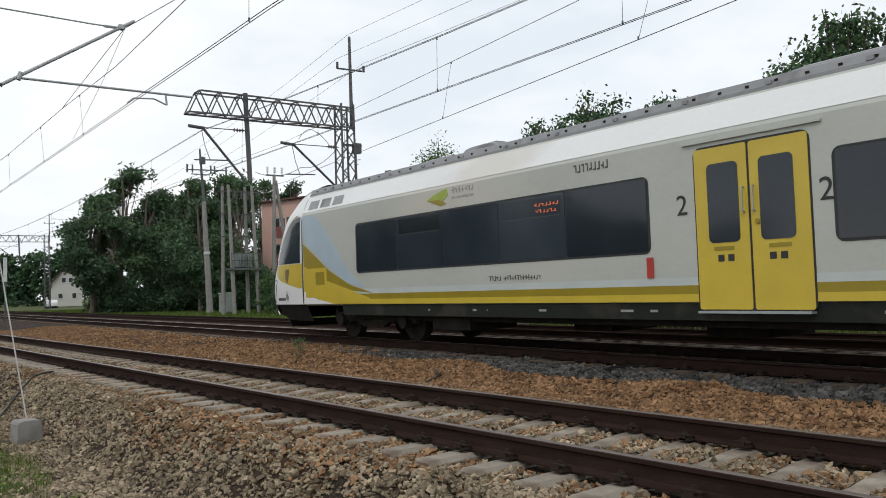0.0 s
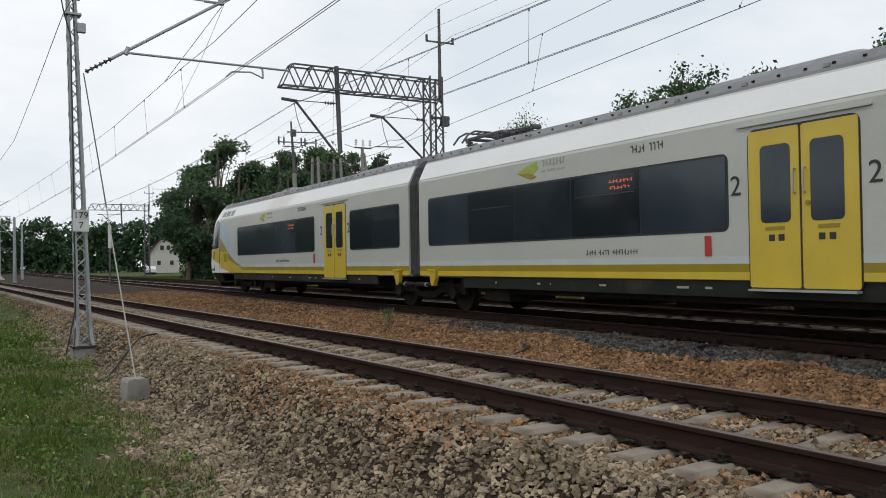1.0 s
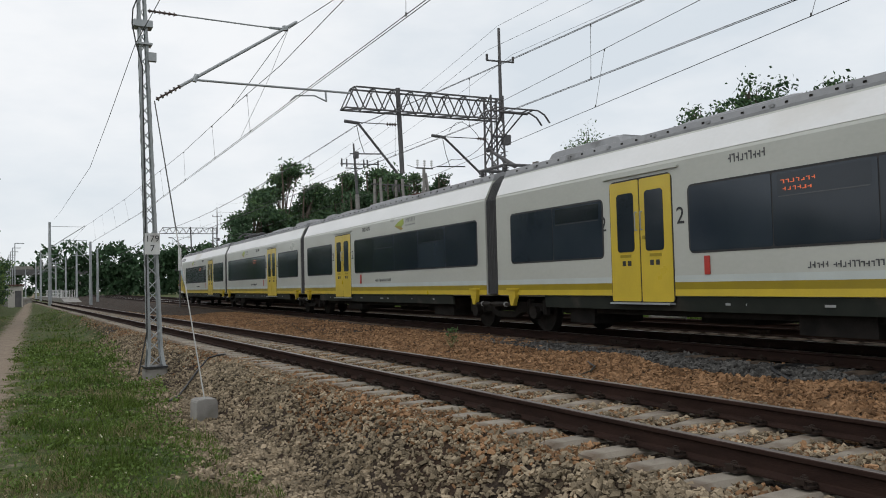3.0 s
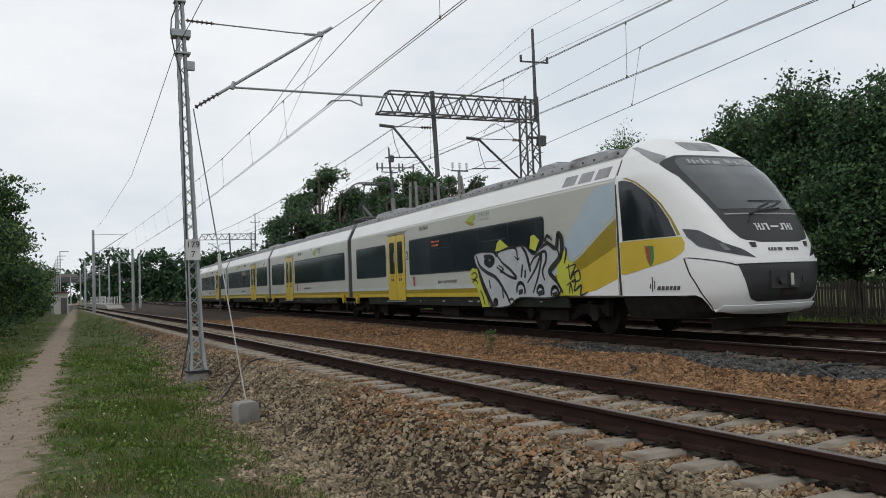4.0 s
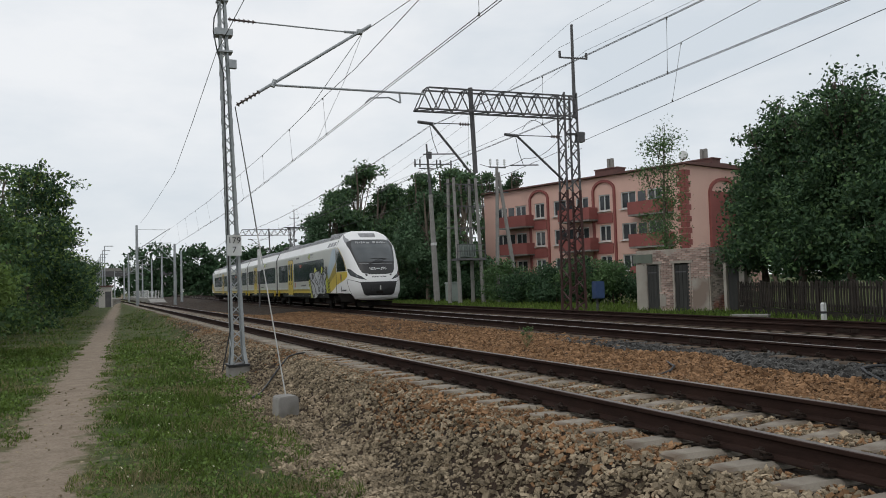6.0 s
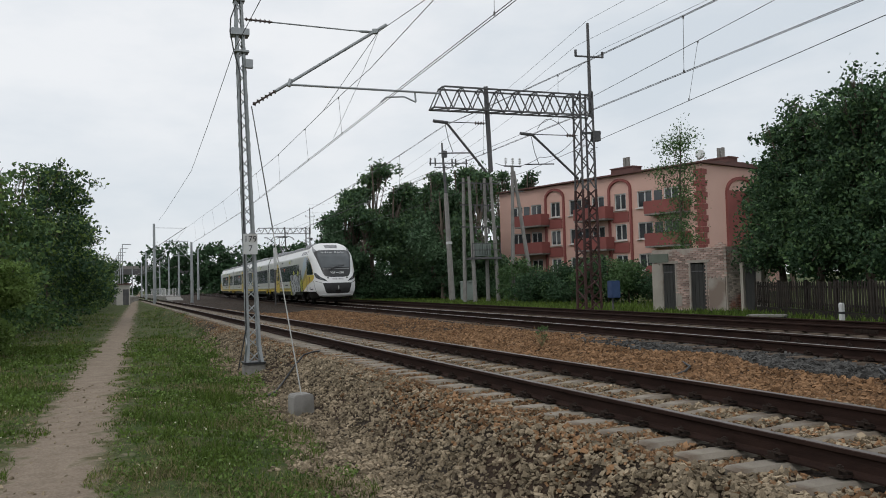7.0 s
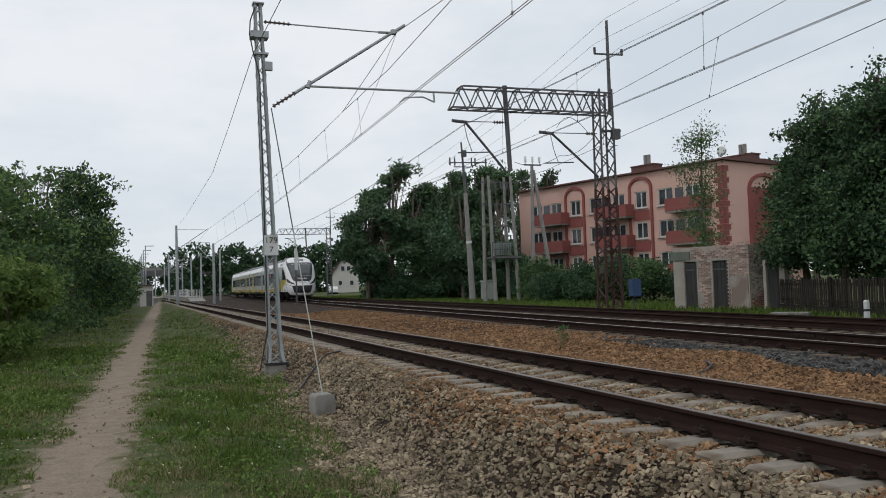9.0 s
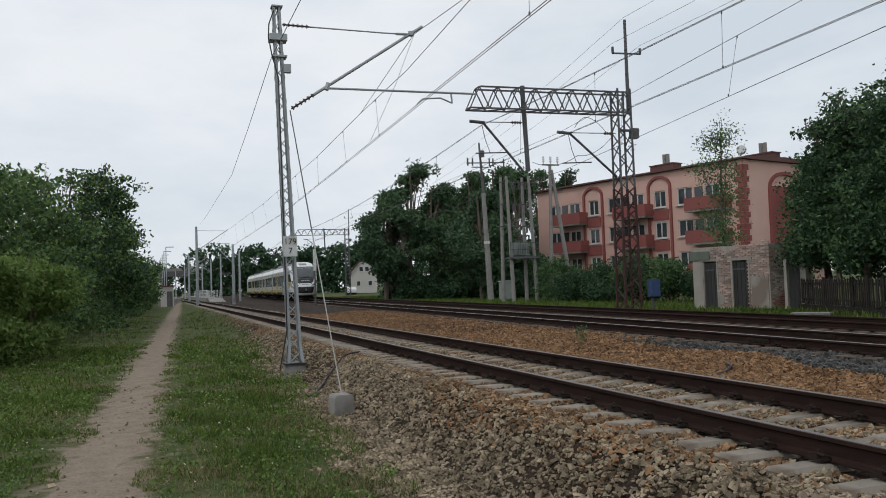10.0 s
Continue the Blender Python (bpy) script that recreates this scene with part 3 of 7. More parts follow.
# ---- grass ----
def blades(name, x, y, height, width, material, label, lean=.5):
    n = len(x)
    z = ground_height(x, y) - .01
    a = RNG.uniform(0, 6.283, n)
    la, lx = RNG.uniform(0, 6.283, n), RNG.uniform(.1, lean, n) * height
    tip = np.stack([x + np.cos(la) * lx, y + np.sin(la) * lx, z + height], -1)
    mid = np.stack([x + np.cos(la) * lx * .35, y + np.sin(la) * lx * .35, z + height * .6], -1)
    dx, dy = np.cos(a) * width / 2, np.sin(a) * width / 2
    l0, r0 = np.stack([x - dx, y - dy, z], -1), np.stack([x + dx, y + dy, z], -1)
    off = np.stack([dx, dy, 0 * dx], -1) * .7
    v = np.stack([l0, r0, mid + off, mid - off, tip], 1)
    i = np.arange(n)[:, None] * 5
    tri = np.concatenate([i + np.array([0, 1, 2]), i + np.array([0, 2, 3]), i + np.array([3, 2, 4])], 1).reshape(-1)
    me = bpy.data.meshes.new(name)
    me.vertices.add(n * 5)
    me.vertices.foreach_set("co", v.reshape(-1))
    me.loops.add(len(tri))
    me.loops.foreach_set("vertex_index", tri)
    me.polygons.add(len(tri) // 3)
    me.polygons.foreach_set("loop_start", np.arange(len(tri) // 3) * 3)
    me.update(calc_edges=True)
    me.materials.append(material)
    return tagged(new(name, me), label, "grass", kind="stuff")


def grow_grass():
    def patch(x, y, s, seed):
        return np.array([noise.noise((a * s, b * s, seed)) for a, b in zip(x, y)])
    xs, ys = [], []
    for x0, x1, y0, y1, d in ((-8, -2.0, 3.5, 10, 2300), (-11, -1.4, 10, 18, 1100), (-12, -1.0, 18, 32, 380), (-12, 0, 32, 70, 70)):
        n = int((x1 - x0) * (y1 - y0) * d)
        xs.append(RNG.uniform(x0, x1, n)); ys.append(RNG.uniform(y0, y1, n))
    x, y = np.concatenate(xs), np.concatenate(ys)
    off = np.abs(x - (-5.43 + .0368 * y))
    dens = patch(x, y, .9, 2.0)
    edge = -2.75 + .047 * y + .45 * patch(x, y, 1.1, 8.0)
    ok = (off > .36 + .28 * patch(x, y, 1.4, 5.0)) & (x < edge) & (RNG.random(len(x)) < .55 + 1.3 * dens)
    x, y, dens = x[ok], y[ok], dens[ok]
    close = np.clip((np.abs(x + 5.43 - .0368 * y) - .4) / .8, .35, 1)
    tuft = patch(x, y, 3.2, 31.0)
    h = RNG.gamma(5, .0105, len(x)) * (1 + .6 * dens) * np.clip(1 + 1.8 * tuft, .35, 2.4) * close + .015
    dry = (patch(x, y, .6, 13.0) + RNG.normal(0, .25, len(x))) > .16
    scale = np.clip(y / 9, 1, 3)
    blades("verge_grass", x[~dry], y[~dry], h[~dry], .011 * scale[~dry], GRASS, "short green grass and weeds on the trackside verge", .9)
    blades("dry_verge_grass", x[dry], y[dry], h[dry] * .8, .008 * scale[dry], STRAW, "straw-coloured dry grass among the green verge", 1.2)
    n = 1500
    x, y = RNG.uniform(-7.5, -3.0, n), RNG.uniform(4, 17, n)
    ok = np.abs(x + 5.43 - .0368 * y) < .7
    P = np.column_stack([x, y, ground_height(x, y) + .004])[ok]
    scatter("path_clods", P, RNG.lognormal(-4.3, .5, len(P)).clip(.005, .035), STONE_GREY, "small clods and pebbles lying on the footpath", "pebbles")
    n = 900
    x, y = RNG.uniform(-8.5, -2.2, n), RNG.uniform(4, 15, n)
    ok = (patch(x, y, .8, 41.0) > .12) & (np.abs(x + 5.43 - .0368 * y) > .65) & (x < -2.9 + .047 * y)
    x, y = np.repeat(x[ok], 14), np.repeat(y[ok], 14)
    x, y = x + RNG.normal(0, .045, len(x)), y + RNG.normal(0, .045, len(y))
    blades("broad_weeds", x, y, RNG.uniform(.04, .12, len(x)), np.full(len(x), .028), GRASS, "low broad-leaved weeds in the verge", 1.6)
    # far verge behind track three
    n = 26000
    y = RNG.uniform(8, 110, n)
    x = 12.3 + SLOPE * y + RNG.gamma(2.0, 2.0, n)
    blades("far_verge_grass", x, y, RNG.uniform(.08, .3, n), .035 + .0006 * y, GRASS, "taller grass along the far side of the line", .6)
    # small white flowers
    n = 420
    x, y = RNG.uniform(-9, -3, n), RNG.uniform(4.5, 16, n)
    ok = (patch(x, y, .7, 21.0) > .05) & (np.abs(x + 5.43 - .0368 * y) > .7)
    x, y = x[ok], y[ok]
    P = np.column_stack([x, y, ground_height(x, y) + RNG.uniform(.06, .14, len(x))])
    scatter("clover_flowers", P, RNG.uniform(.007, .013, len(x)), PETAL, "tiny white clover flowers scattered in the grass", "flowers")


grow_grass()


# ---- train ----
HALF = 1.42
SECTION = [(1.34, .80), (1.42, .85), (1.42, 3.08), (1.395, 3.14), (1.20, 3.54), (1.17, 3.58)]


def car_shell(v0, v1):
    """Side walls of a car between two stations, with the leaning upper panel."""
    g = Geo()
    pts = [(-x, z) for x, z in SECTION] + [(x, z) for x, z in reversed(SECTION)]
    g.prism(pts, "y", v0, v1)
    return g


def flat(side, v0, v1, z0, z1, lift, r=.04, thick=.006):
    """A rounded panel on the side wall."""
    g = Geo()
    w, h = abs(v1 - v0), z1 - z0
    vc, zc = (v0 + v1) / 2, (z0 + z1) / 2
    x = side * (HALF + lift)
    g.prism([(vc + p, zc + q) for p, q in rounded_rect(w, h, min(r, w / 2.01, h / 2.01))], "x", x - side * (thick + .004), x)
    return g


def on_side(side, shapes, lift, thick=.006):
    g = Geo()
    x = side * (HALF + lift)
    for poly in shapes:
        g.prism(poly, "x", x - side * (thick + .004), x)
    return g


def window(body, side, v0, v1, panes, blinds):
    z0, z1 = 1.53, 2.66
    part("window", flat(side, v0, v1, z0, z1, .006, .11), RUBBER, body)
    w = (v1 - v0 - .06) / panes
    for k in range(panes):
        a = v0 + .03 + w * k
        part("window_pane", flat(side, a + .012, a + w - .012, z0 + .035, z1 - .035, .012, .085 if panes == 1 else .04), GLASS, body)
        if k in blinds:
            part("window_vent", flat(side, a + .12, a + w - .12, z1 - .398, z1 - .382, .018, .004), GLASS_IN, body)
            part("window_vent", flat(side, a + .10, a + w - .10, z1 - .37, z1 - .07, .014, .03), GLASS, body)


def door(body, side, vc):
    """Two sliding leaves with tall windows, a grab rail and the recess round them."""
    part("door_recess", flat(side, vc - .84, vc + .84, .70, 2.93, .004, .12), RUBBER, body)
    for k in (-1, 1):
        a, b = sorted((vc + k * .018, vc + k * .815))
        part("door_leaf", flat(side, a, b, .735, 2.90, .016, .035), YELLOW, body, "yellow sliding door leaf")
        wa, wb = sorted((vc + k * .15, vc + k * .62))
        part("door_window", flat(side, wa, wb, 1.62, 2.68, .022, .07), GLASS, body)
        sa, sb = sorted((vc + k * .25, vc + k * .55))
        part("door_notice", on_side(side, [[(sa, 1.52), (sb, 1.52), (sb, 1.57), (sa, 1.57)]], .022), OLIVE, body)
        for q in (.30, .45):
            part("door_sticker", flat(side, vc + k * q - .045, vc + k * q + .045, 1.37, 1.46, .022, .008), BLACK, body)
        h = Geo()
        h.tube((side * (HALF + .06), vc + k * .075, 2.0), (side * (HALF + .06), vc + k * .075, 2.32), .012, n=6)
        for z in (2.0, 2.32):
            h.tube((side * (HALF + .012), vc + k * .075, z), (side * (HALF + .06), vc + k * .075, z), .012, n=6)
        part("door_handle", h, GALV, body)
    part("door_button", Geo().tube((side * (HALF + .01), vc - .11, 1.86), (side * (HALF + .035), vc - .11, 1.86), .035, n=12), OLIVE, body)
    part("door_step", Geo().box(side * (HALF + .03), vc, .70, .12, 1.6, .03), GALV, body)
    rail = Geo()
    rail.box(side * (HALF + .012), vc, 3.0, .05, 2.0, .03)
    part("door_guide", rail, BODY_G, body)


def bars(side, v0, v1, z, h, count, lift=.008, gap=.5):
    """Unreadable small lettering as a row of uneven bars."""
    rnd = random.Random(count * 7 + int(abs(v0) * 13))
    w = (v1 - v0) / count
    shapes = []
    for k in range(count):
        if count > 8 and k % 5 == 4 and rnd.random() < .5:
            continue
        a, b = v0 + w * k, v0 + w * (k + rnd.uniform(.55, .82))
        lo, hi = z + h * rnd.choice((0, 0, .1)), z + h * rnd.choice((1, 1, .8))
        m = (b - a) * .32
        shapes += [[(a, lo), (a + m, lo), (a + m, hi), (a, hi)]]
        q = rnd.choice((lo, (lo + hi) / 2 - h * .1, hi - h * .2))
        shapes += [[(a + m, q), (b, q), (b, q + h * .2), (a + m, q + h * .2)]]
    return on_side(side, shapes, lift, .002)


def two(side, v, z, body):
    """The class mark."""
    letters("2", .40, BLACK, body, Matrix.Translation((side * (HALF + .006), v, z)) @ pose(0, 0, 0, 90, 0, 90 * side), "class_mark")


def roof_kit(body, v0, v1, boxes):
    g = Geo()
    g.prism([(-1.17, 3.575), (-1.12, 3.74), (-.9, 3.80), (0, 3.84), (.9, 3.80), (1.12, 3.74), (1.17, 3.575)], "y", v0, v1)
    roof = part("roof", g, ROOF, body)
    rim = Geo()
    for s in (-1, 1):
        rim.box(s * 1.15, (v0 + v1) / 2, 3.60, .05, abs(v1 - v0), .05)
        for k in range(int(abs(v1 - v0) / 1.3)):
            rim.box(s * 1.155, min(v0, v1) + .6 + k * 1.3, 3.66, .05, .09, .05)
    part("gutter", rim, ROOF, body)
    bolts = Geo()
    for s in (-1, 1):
        for k in range(int(abs(v1 - v0) / .42)):
            y = min(v0, v1) + .2 + k * .42
            bolts.box(s * 1.150, y, 3.675, .012, .05, .03)
    tagged(part("roof_bolt", bolts, UNDER, body), kind="stuff")
    for vc, ln, w, h in boxes:
        b = Geo()
        h *= .72
        top = 3.80 + h
        rows = []
        for y, k in ((vc - ln / 2, 0), (vc - ln / 2 + .14, .8), (vc - ln / 2 + .3, 1), (vc + ln / 2 - .3, 1), (vc + ln / 2 - .14, .8), (vc + ln / 2, 0)):
            zt = 3.79 + (top - 3.79) * k
            rows.append([(-w / 2, y, 3.77), (-w / 2 + .04, y, zt - .04 * k), (-w / 2 + .16, y, zt), (w / 2 - .16, y, zt), (w / 2 - .04, y, zt - .04 * k), (w / 2, y, 3.77)])
        b.grid(rows)
        part("roof_unit", b, ROOF, body)
        for k in range(int(ln / .35)):
            part("roof_fin", Geo().box(0, vc - ln / 2 + .36 + k * .33, 3.805 + h, w * .66, .16, .03), ROOF, body) if .36 + k * .33 < ln - .4 else None
    return roof


def car(train, v0, v1, small, dr, big, text, units, shorten0=.27, shorten1=.27, lit=True, flap=.02):
    """A car: v0 is the end nearer the leading cab, v1 the other; openings by station."""
    a, b = v0 - shorten0, v1 + shorten1
    body = part("car_body", car_shell(b, a), BODY_G, train, "pale grey and white steel car body")
    for side in (-1, 1):
        up = Geo()
        x0, z0, x1, z1 = 1.397, 3.14, 1.204, 3.535
        nx, nz = .9, .44
        up.prism([(side * x0, z0), (side * x1, z1), (side * (x1 + nx * .006), z1 + nz * .006), (side * (x0 + nx * .006), z0 + nz * .006)], "y", b, a)
        part("upper_panel", up, BODY_W, body, "white leaning upper panel")
        for z0, z1, m, nm in ((.835, .945, YELLOW, "yellow_stripe"), (.945, 1.065, OLIVE, "olive_stripe"), (1.065, 1.175, PALESTRIPE, "pale_stripe")):
            part(nm, flat(side, b + .004, a - .004, z0, z1, .003, .002), m, body)
        window(body, side, *small, 2, {0})
        window(body, side, *big, 5, {1, 3} if side < 0 else {0, 3})
        door(body, side, dr)
        for d in (-1.02, 1.05):
            two(side, dr + d, 2.16, body)
        red_v = big[0] + flap if abs(big[0] - dr) < abs(big[1] - dr) else big[1] - flap
        part("fire_box_cover", flat(side, red_v - .06, red_v + .06, 1.18, 1.48, .02, .015), RED, body, "red equipment flap")
        tv, lv, uv = text
        part("lettering", bars(side, tv - .37, tv + .37, 2.89, .13, 9), INK, body)
        part("lettering", bars(side, uv - .68, uv + .68, 1.23, .09, 20), INK, body)
        d = 1 if side < 0 else -1
        leaf = [(lv + .37 * d, 2.88), (lv + .1 * d, 2.98), (lv - .30 * d, 3.06), (lv - .33 * d, 2.92), (lv - .12 * d, 2.80)]
        part("emblem", on_side(side, [leaf], .007), LIME, body, "green leaf-shaped emblem")
        part("emblem_stroke", on_side(side, [[(lv + .36 * d, 2.875), (lv - .05 * d, 2.86), (lv - .28 * d, 2.77), (lv - .1 * d, 2.73)]], .009), OLIVE, body)
        part("lettering", bars(side, *sorted((lv - .42 * d, lv - 1.12 * d)), 2.94, .12, 7), INK_PALE, body)
        part("lettering", bars(side, *sorted((lv - .42 * d, lv - 1.12 * d)), 2.83, .05, 12), INK_PALE, body)
        disp = big[0] + .255 * (big[1] - big[0]) if abs(big[0] - dr) < abs(big[1] - dr) else big[1] - .255 * (big[1] - big[0])
        if lit:
            part("destination_display", bars(side, disp - .3, disp + .3, 2.45, .055, 7, .018), ORANGE_LED, body, "orange lit destination display")
            part("destination_display", bars(side, disp - .24, disp + .28, 2.34, .055, 6, .018), ORANGE_LED, body)
        sk = Geo()
        sk.prism([(side * 1.36, .58), (side * 1.39, .825), (side * 1.34, .825), (side * 1.31, .58)], "y", b + 1.9, a - 1.9)
        sk_ob = part("skirt", sk, SKIRT, body, "dark green-grey skirt below the floor")
        part("lettering", on_side(side * .985, [[(b + 3 + k * .62 + (k % 3) * .15, .69), (b + 3.10 + k * .62 + (k % 4) * .07, .69), (b + 3.10 + k * .62 + (k % 4) * .07, .725), (b + 3 + k * .62 + (k % 3) * .15, .725)] for k in range(15) if k % 5 != 3 and k % 3 != 4 % 3], -.008, .004), INK_PALE, body)
    roof_kit(body, b, a, units)
    under = Geo()
    under.box(0, (a + b) / 2, .60, 2.2, a - b - 4.2, .26)
    for k in range(5):
        vv = b + 2.9 + k * (a - b - 5.8) / 4
        under.box(random.choice((-.55, .4)), vv, .42, 1.2, random.uniform(.8, 1.5), random.uniform(.2, .3))
    part("underframe", under, UNDER, body)
    return body


def bogie(train, v):
    bg = Geo()
    for s in (-1, 1):
        bg.prism([(v - 1.75, .48), (v - 1.75, .62), (v - .6, .66), (v - .4, .44), (v + .4, .44), (v + .6, .66), (v + 1.75, .62), (v + 1.75, .48), (v + .7, .42), (v + .4, .30), (v - .4, .30), (v - .7, .42)], "x", s * 1.0 - .07, s * 1.0 + .07)
        for d in (-1.35, 1.35):
            bg.tube((s * 1.02, v + d, .44), (s * 1.17, v + d, .44), .15, n=10)
            bg.tube((s * 1.0, v + d - .32, .40), (s * 1.0, v + d - .32, .72), .10, n=8)
            bg.tube((s * 1.0, v + d + .32, .40), (s * 1.0, v + d + .32, .72), .10, n=8)
        bg.tube((s * 1.12, v - .55, .60), (s * 1.12, v + .55, .60), .055, n=8)
    bg.box(0, v, .55, 2.0, .7, .2)
    b = part("bogie", bg, UNDER, train)
    for d in (-1.35, 1.35):
        for s in (-1, 1):
            w = Geo()
            w.tube((s * .685, v + d, .425), (s * .825, v + d, .425), .42, n=28)
            w.tube((s * .66, v + d, .425), (s * .685, v + d, .425), .445, n=28)
            w.tube((s * .825, v + d, .425), (s * .845, v + d, .425), .30, .16, n=20)
            part("wheel", w, UNDER, b)
    return b


def gangway(train, v):
    """Folded bellows, the dampers and the yellow brackets over the shared bogie."""
    core = part("gangway", Geo().prism([(-1.30, .85), (-1.30, 3.05), (-1.12, 3.47), (-.95, 3.62), (.95, 3.62), (1.12, 3.47), (1.30, 3.05), (1.30, .85)], "y", v - .268, v + .268), RUBBER, train, "black bellows between two cars")
    for k in range(7):
        g = Geo()
        y = v - .234 + .078 * k
        ring = [(-1.37, .86), (-1.37, 3.06), (-1.18, 3.48), (-.98, 3.66), (.98, 3.66), (1.18, 3.48), (1.37, 3.06), (1.37, .86)]
        g.path([(x, y, z) for x, z in ring], .027, n=6)
        part("bellows_fold", g, BELLOWS, core)
    q = v - .1
    for s in (-1, 1):
        for d in (-1, 1):
            b = Geo()
            b.prism([(q + d * .74, .98), (q + d * 1.06, .98), (q + d * 1.04, .78), (q + d * .99, .70), (q + d * .95, .60), (q + d * .85, .60), (q + d * .80, .72)], "x", s * 1.40, s * 1.50)
            b.box(s * 1.455, q + d * .90, .965, .15, .36, .045)
            b.box(s * 1.475, q + d * .90, .80, .07, .12, .10)
            part("bracket", b, YELLOW, core, "yellow coupling bracket")
        dmp = Geo()
        dmp.tube((s * 1.44, q - .95, .62), (s * 1.44, q + .95, .62), .035, n=8)
        dmp.tube((s * 1.44, q - .5, .62), (s * 1.44, q - .05, .62), .06, n=8)
        dmp.tube((s * 1.44, q + .5, .62), (s * 1.44, q + .1, .62), .055, n=8)
        dmp.box(s * 1.40, q, .58, .10, .10, .16)
        part("damper", dmp, UNDER, core)
        for d in (-1, 1):
            part("damper_band", Geo().tube((s * 1.44, q + d * .55, .62), (s * 1.44, q + d * .52, .62), .062, n=8), INK_PALE, core)


# -- rounded cab: outline at each height is a superellipse --
NOSE_Z = [.36, .45, .6, .8, 1.0, 1.25, 1.5, 1.75, 2.0, 2.25, 2.5, 2.75, 3.0, 3.2, 3.4, 3.55, 3.68, 3.78, 3.86, 3.92]
NOSE_F = [2.28, 2.52, 2.72, 2.83, 2.87, 2.87, 2.81, 2.71, 2.57, 2.42, 2.23, 2.01, 1.75, 1.5, 1.25, 1.0, .8, .63, .45, .25]


def nose_forward(z):
    return float(np.interp(z, NOSE_Z, NOSE_F))


def nose_half(z):
    return float(np.interp(z, [.36, .8, 1.2, 2.9, 3.1, 3.54, 3.75, 3.86, 3.92], [1.22, 1.40, 1.42, 1.42, 1.40, 1.20, 1.02, .80, .62]))


def nose_at(z, phi, lift=0.0):
    """phi 0..180 degrees: from one side wall over the tip to the other."""
    def q(zz, a):
        c, s = math.cos(radians(a)), math.sin(radians(a))
        e = 2 / 3.3
        return Vector((-nose_half(zz) * math.copysign(abs(c) ** e, c), nose_forward(zz) * abs(s) ** e, zz))
    p = q(z, phi)
    if lift:
        du = q(z, min(phi + .5, 180)) - q(z, max(phi - .5, 0))
        dz = q(min(z + .02, 3.92), phi) - q(max(z - .02, .36), phi)
        nrm = du.cross(dz)
        if nrm.length > 1e-9:
            nrm.normalize()
            if nrm.dot(p - Vector((0, -1, 2))) < 0:
                nrm = -nrm
            p = p + nrm * lift
    return p


def nose_patch(m, z0, z1, lo, hi, lift, nz=14, nphi=18, edge=True):
    """A piece of the cab's skin between two heights; lo and hi give phi for a fraction of the height."""
    g = Geo()
    rows = []
    for k in range(nz + 1):
        t = k / nz
        z = z0 + (z1 - z0) * t
        a, b = lo(t), hi(t)
        rows.append([m @ nose_at(z, a + (b - a) * j / nphi, lift) for j in range(nphi + 1)])
    g.grid(rows)
    if edge:
        inner = []
        for k in range(nz + 1):
            t = k / nz
            z = z0 + (z1 - z0) * t
            a, b = lo(t), hi(t)
            inner.append([m @ nose_at(z, a + (b - a) * j / nphi, lift - .02) for j in range(nphi + 1)])
        g.grid([rows[0], inner[0]]).grid([rows[-1], inner[-1]])
        g.grid([[r[0] for r in rows], [r[0] for r in inner]]).grid([[r[-1] for r in rows], [r[-1] for r in inner]])
    return g


def curve_t(*pts):
    ts, vs = [p[0] for p in pts], [p[1] for p in pts]
    return lambda t: float(np.interp(t, ts, vs))


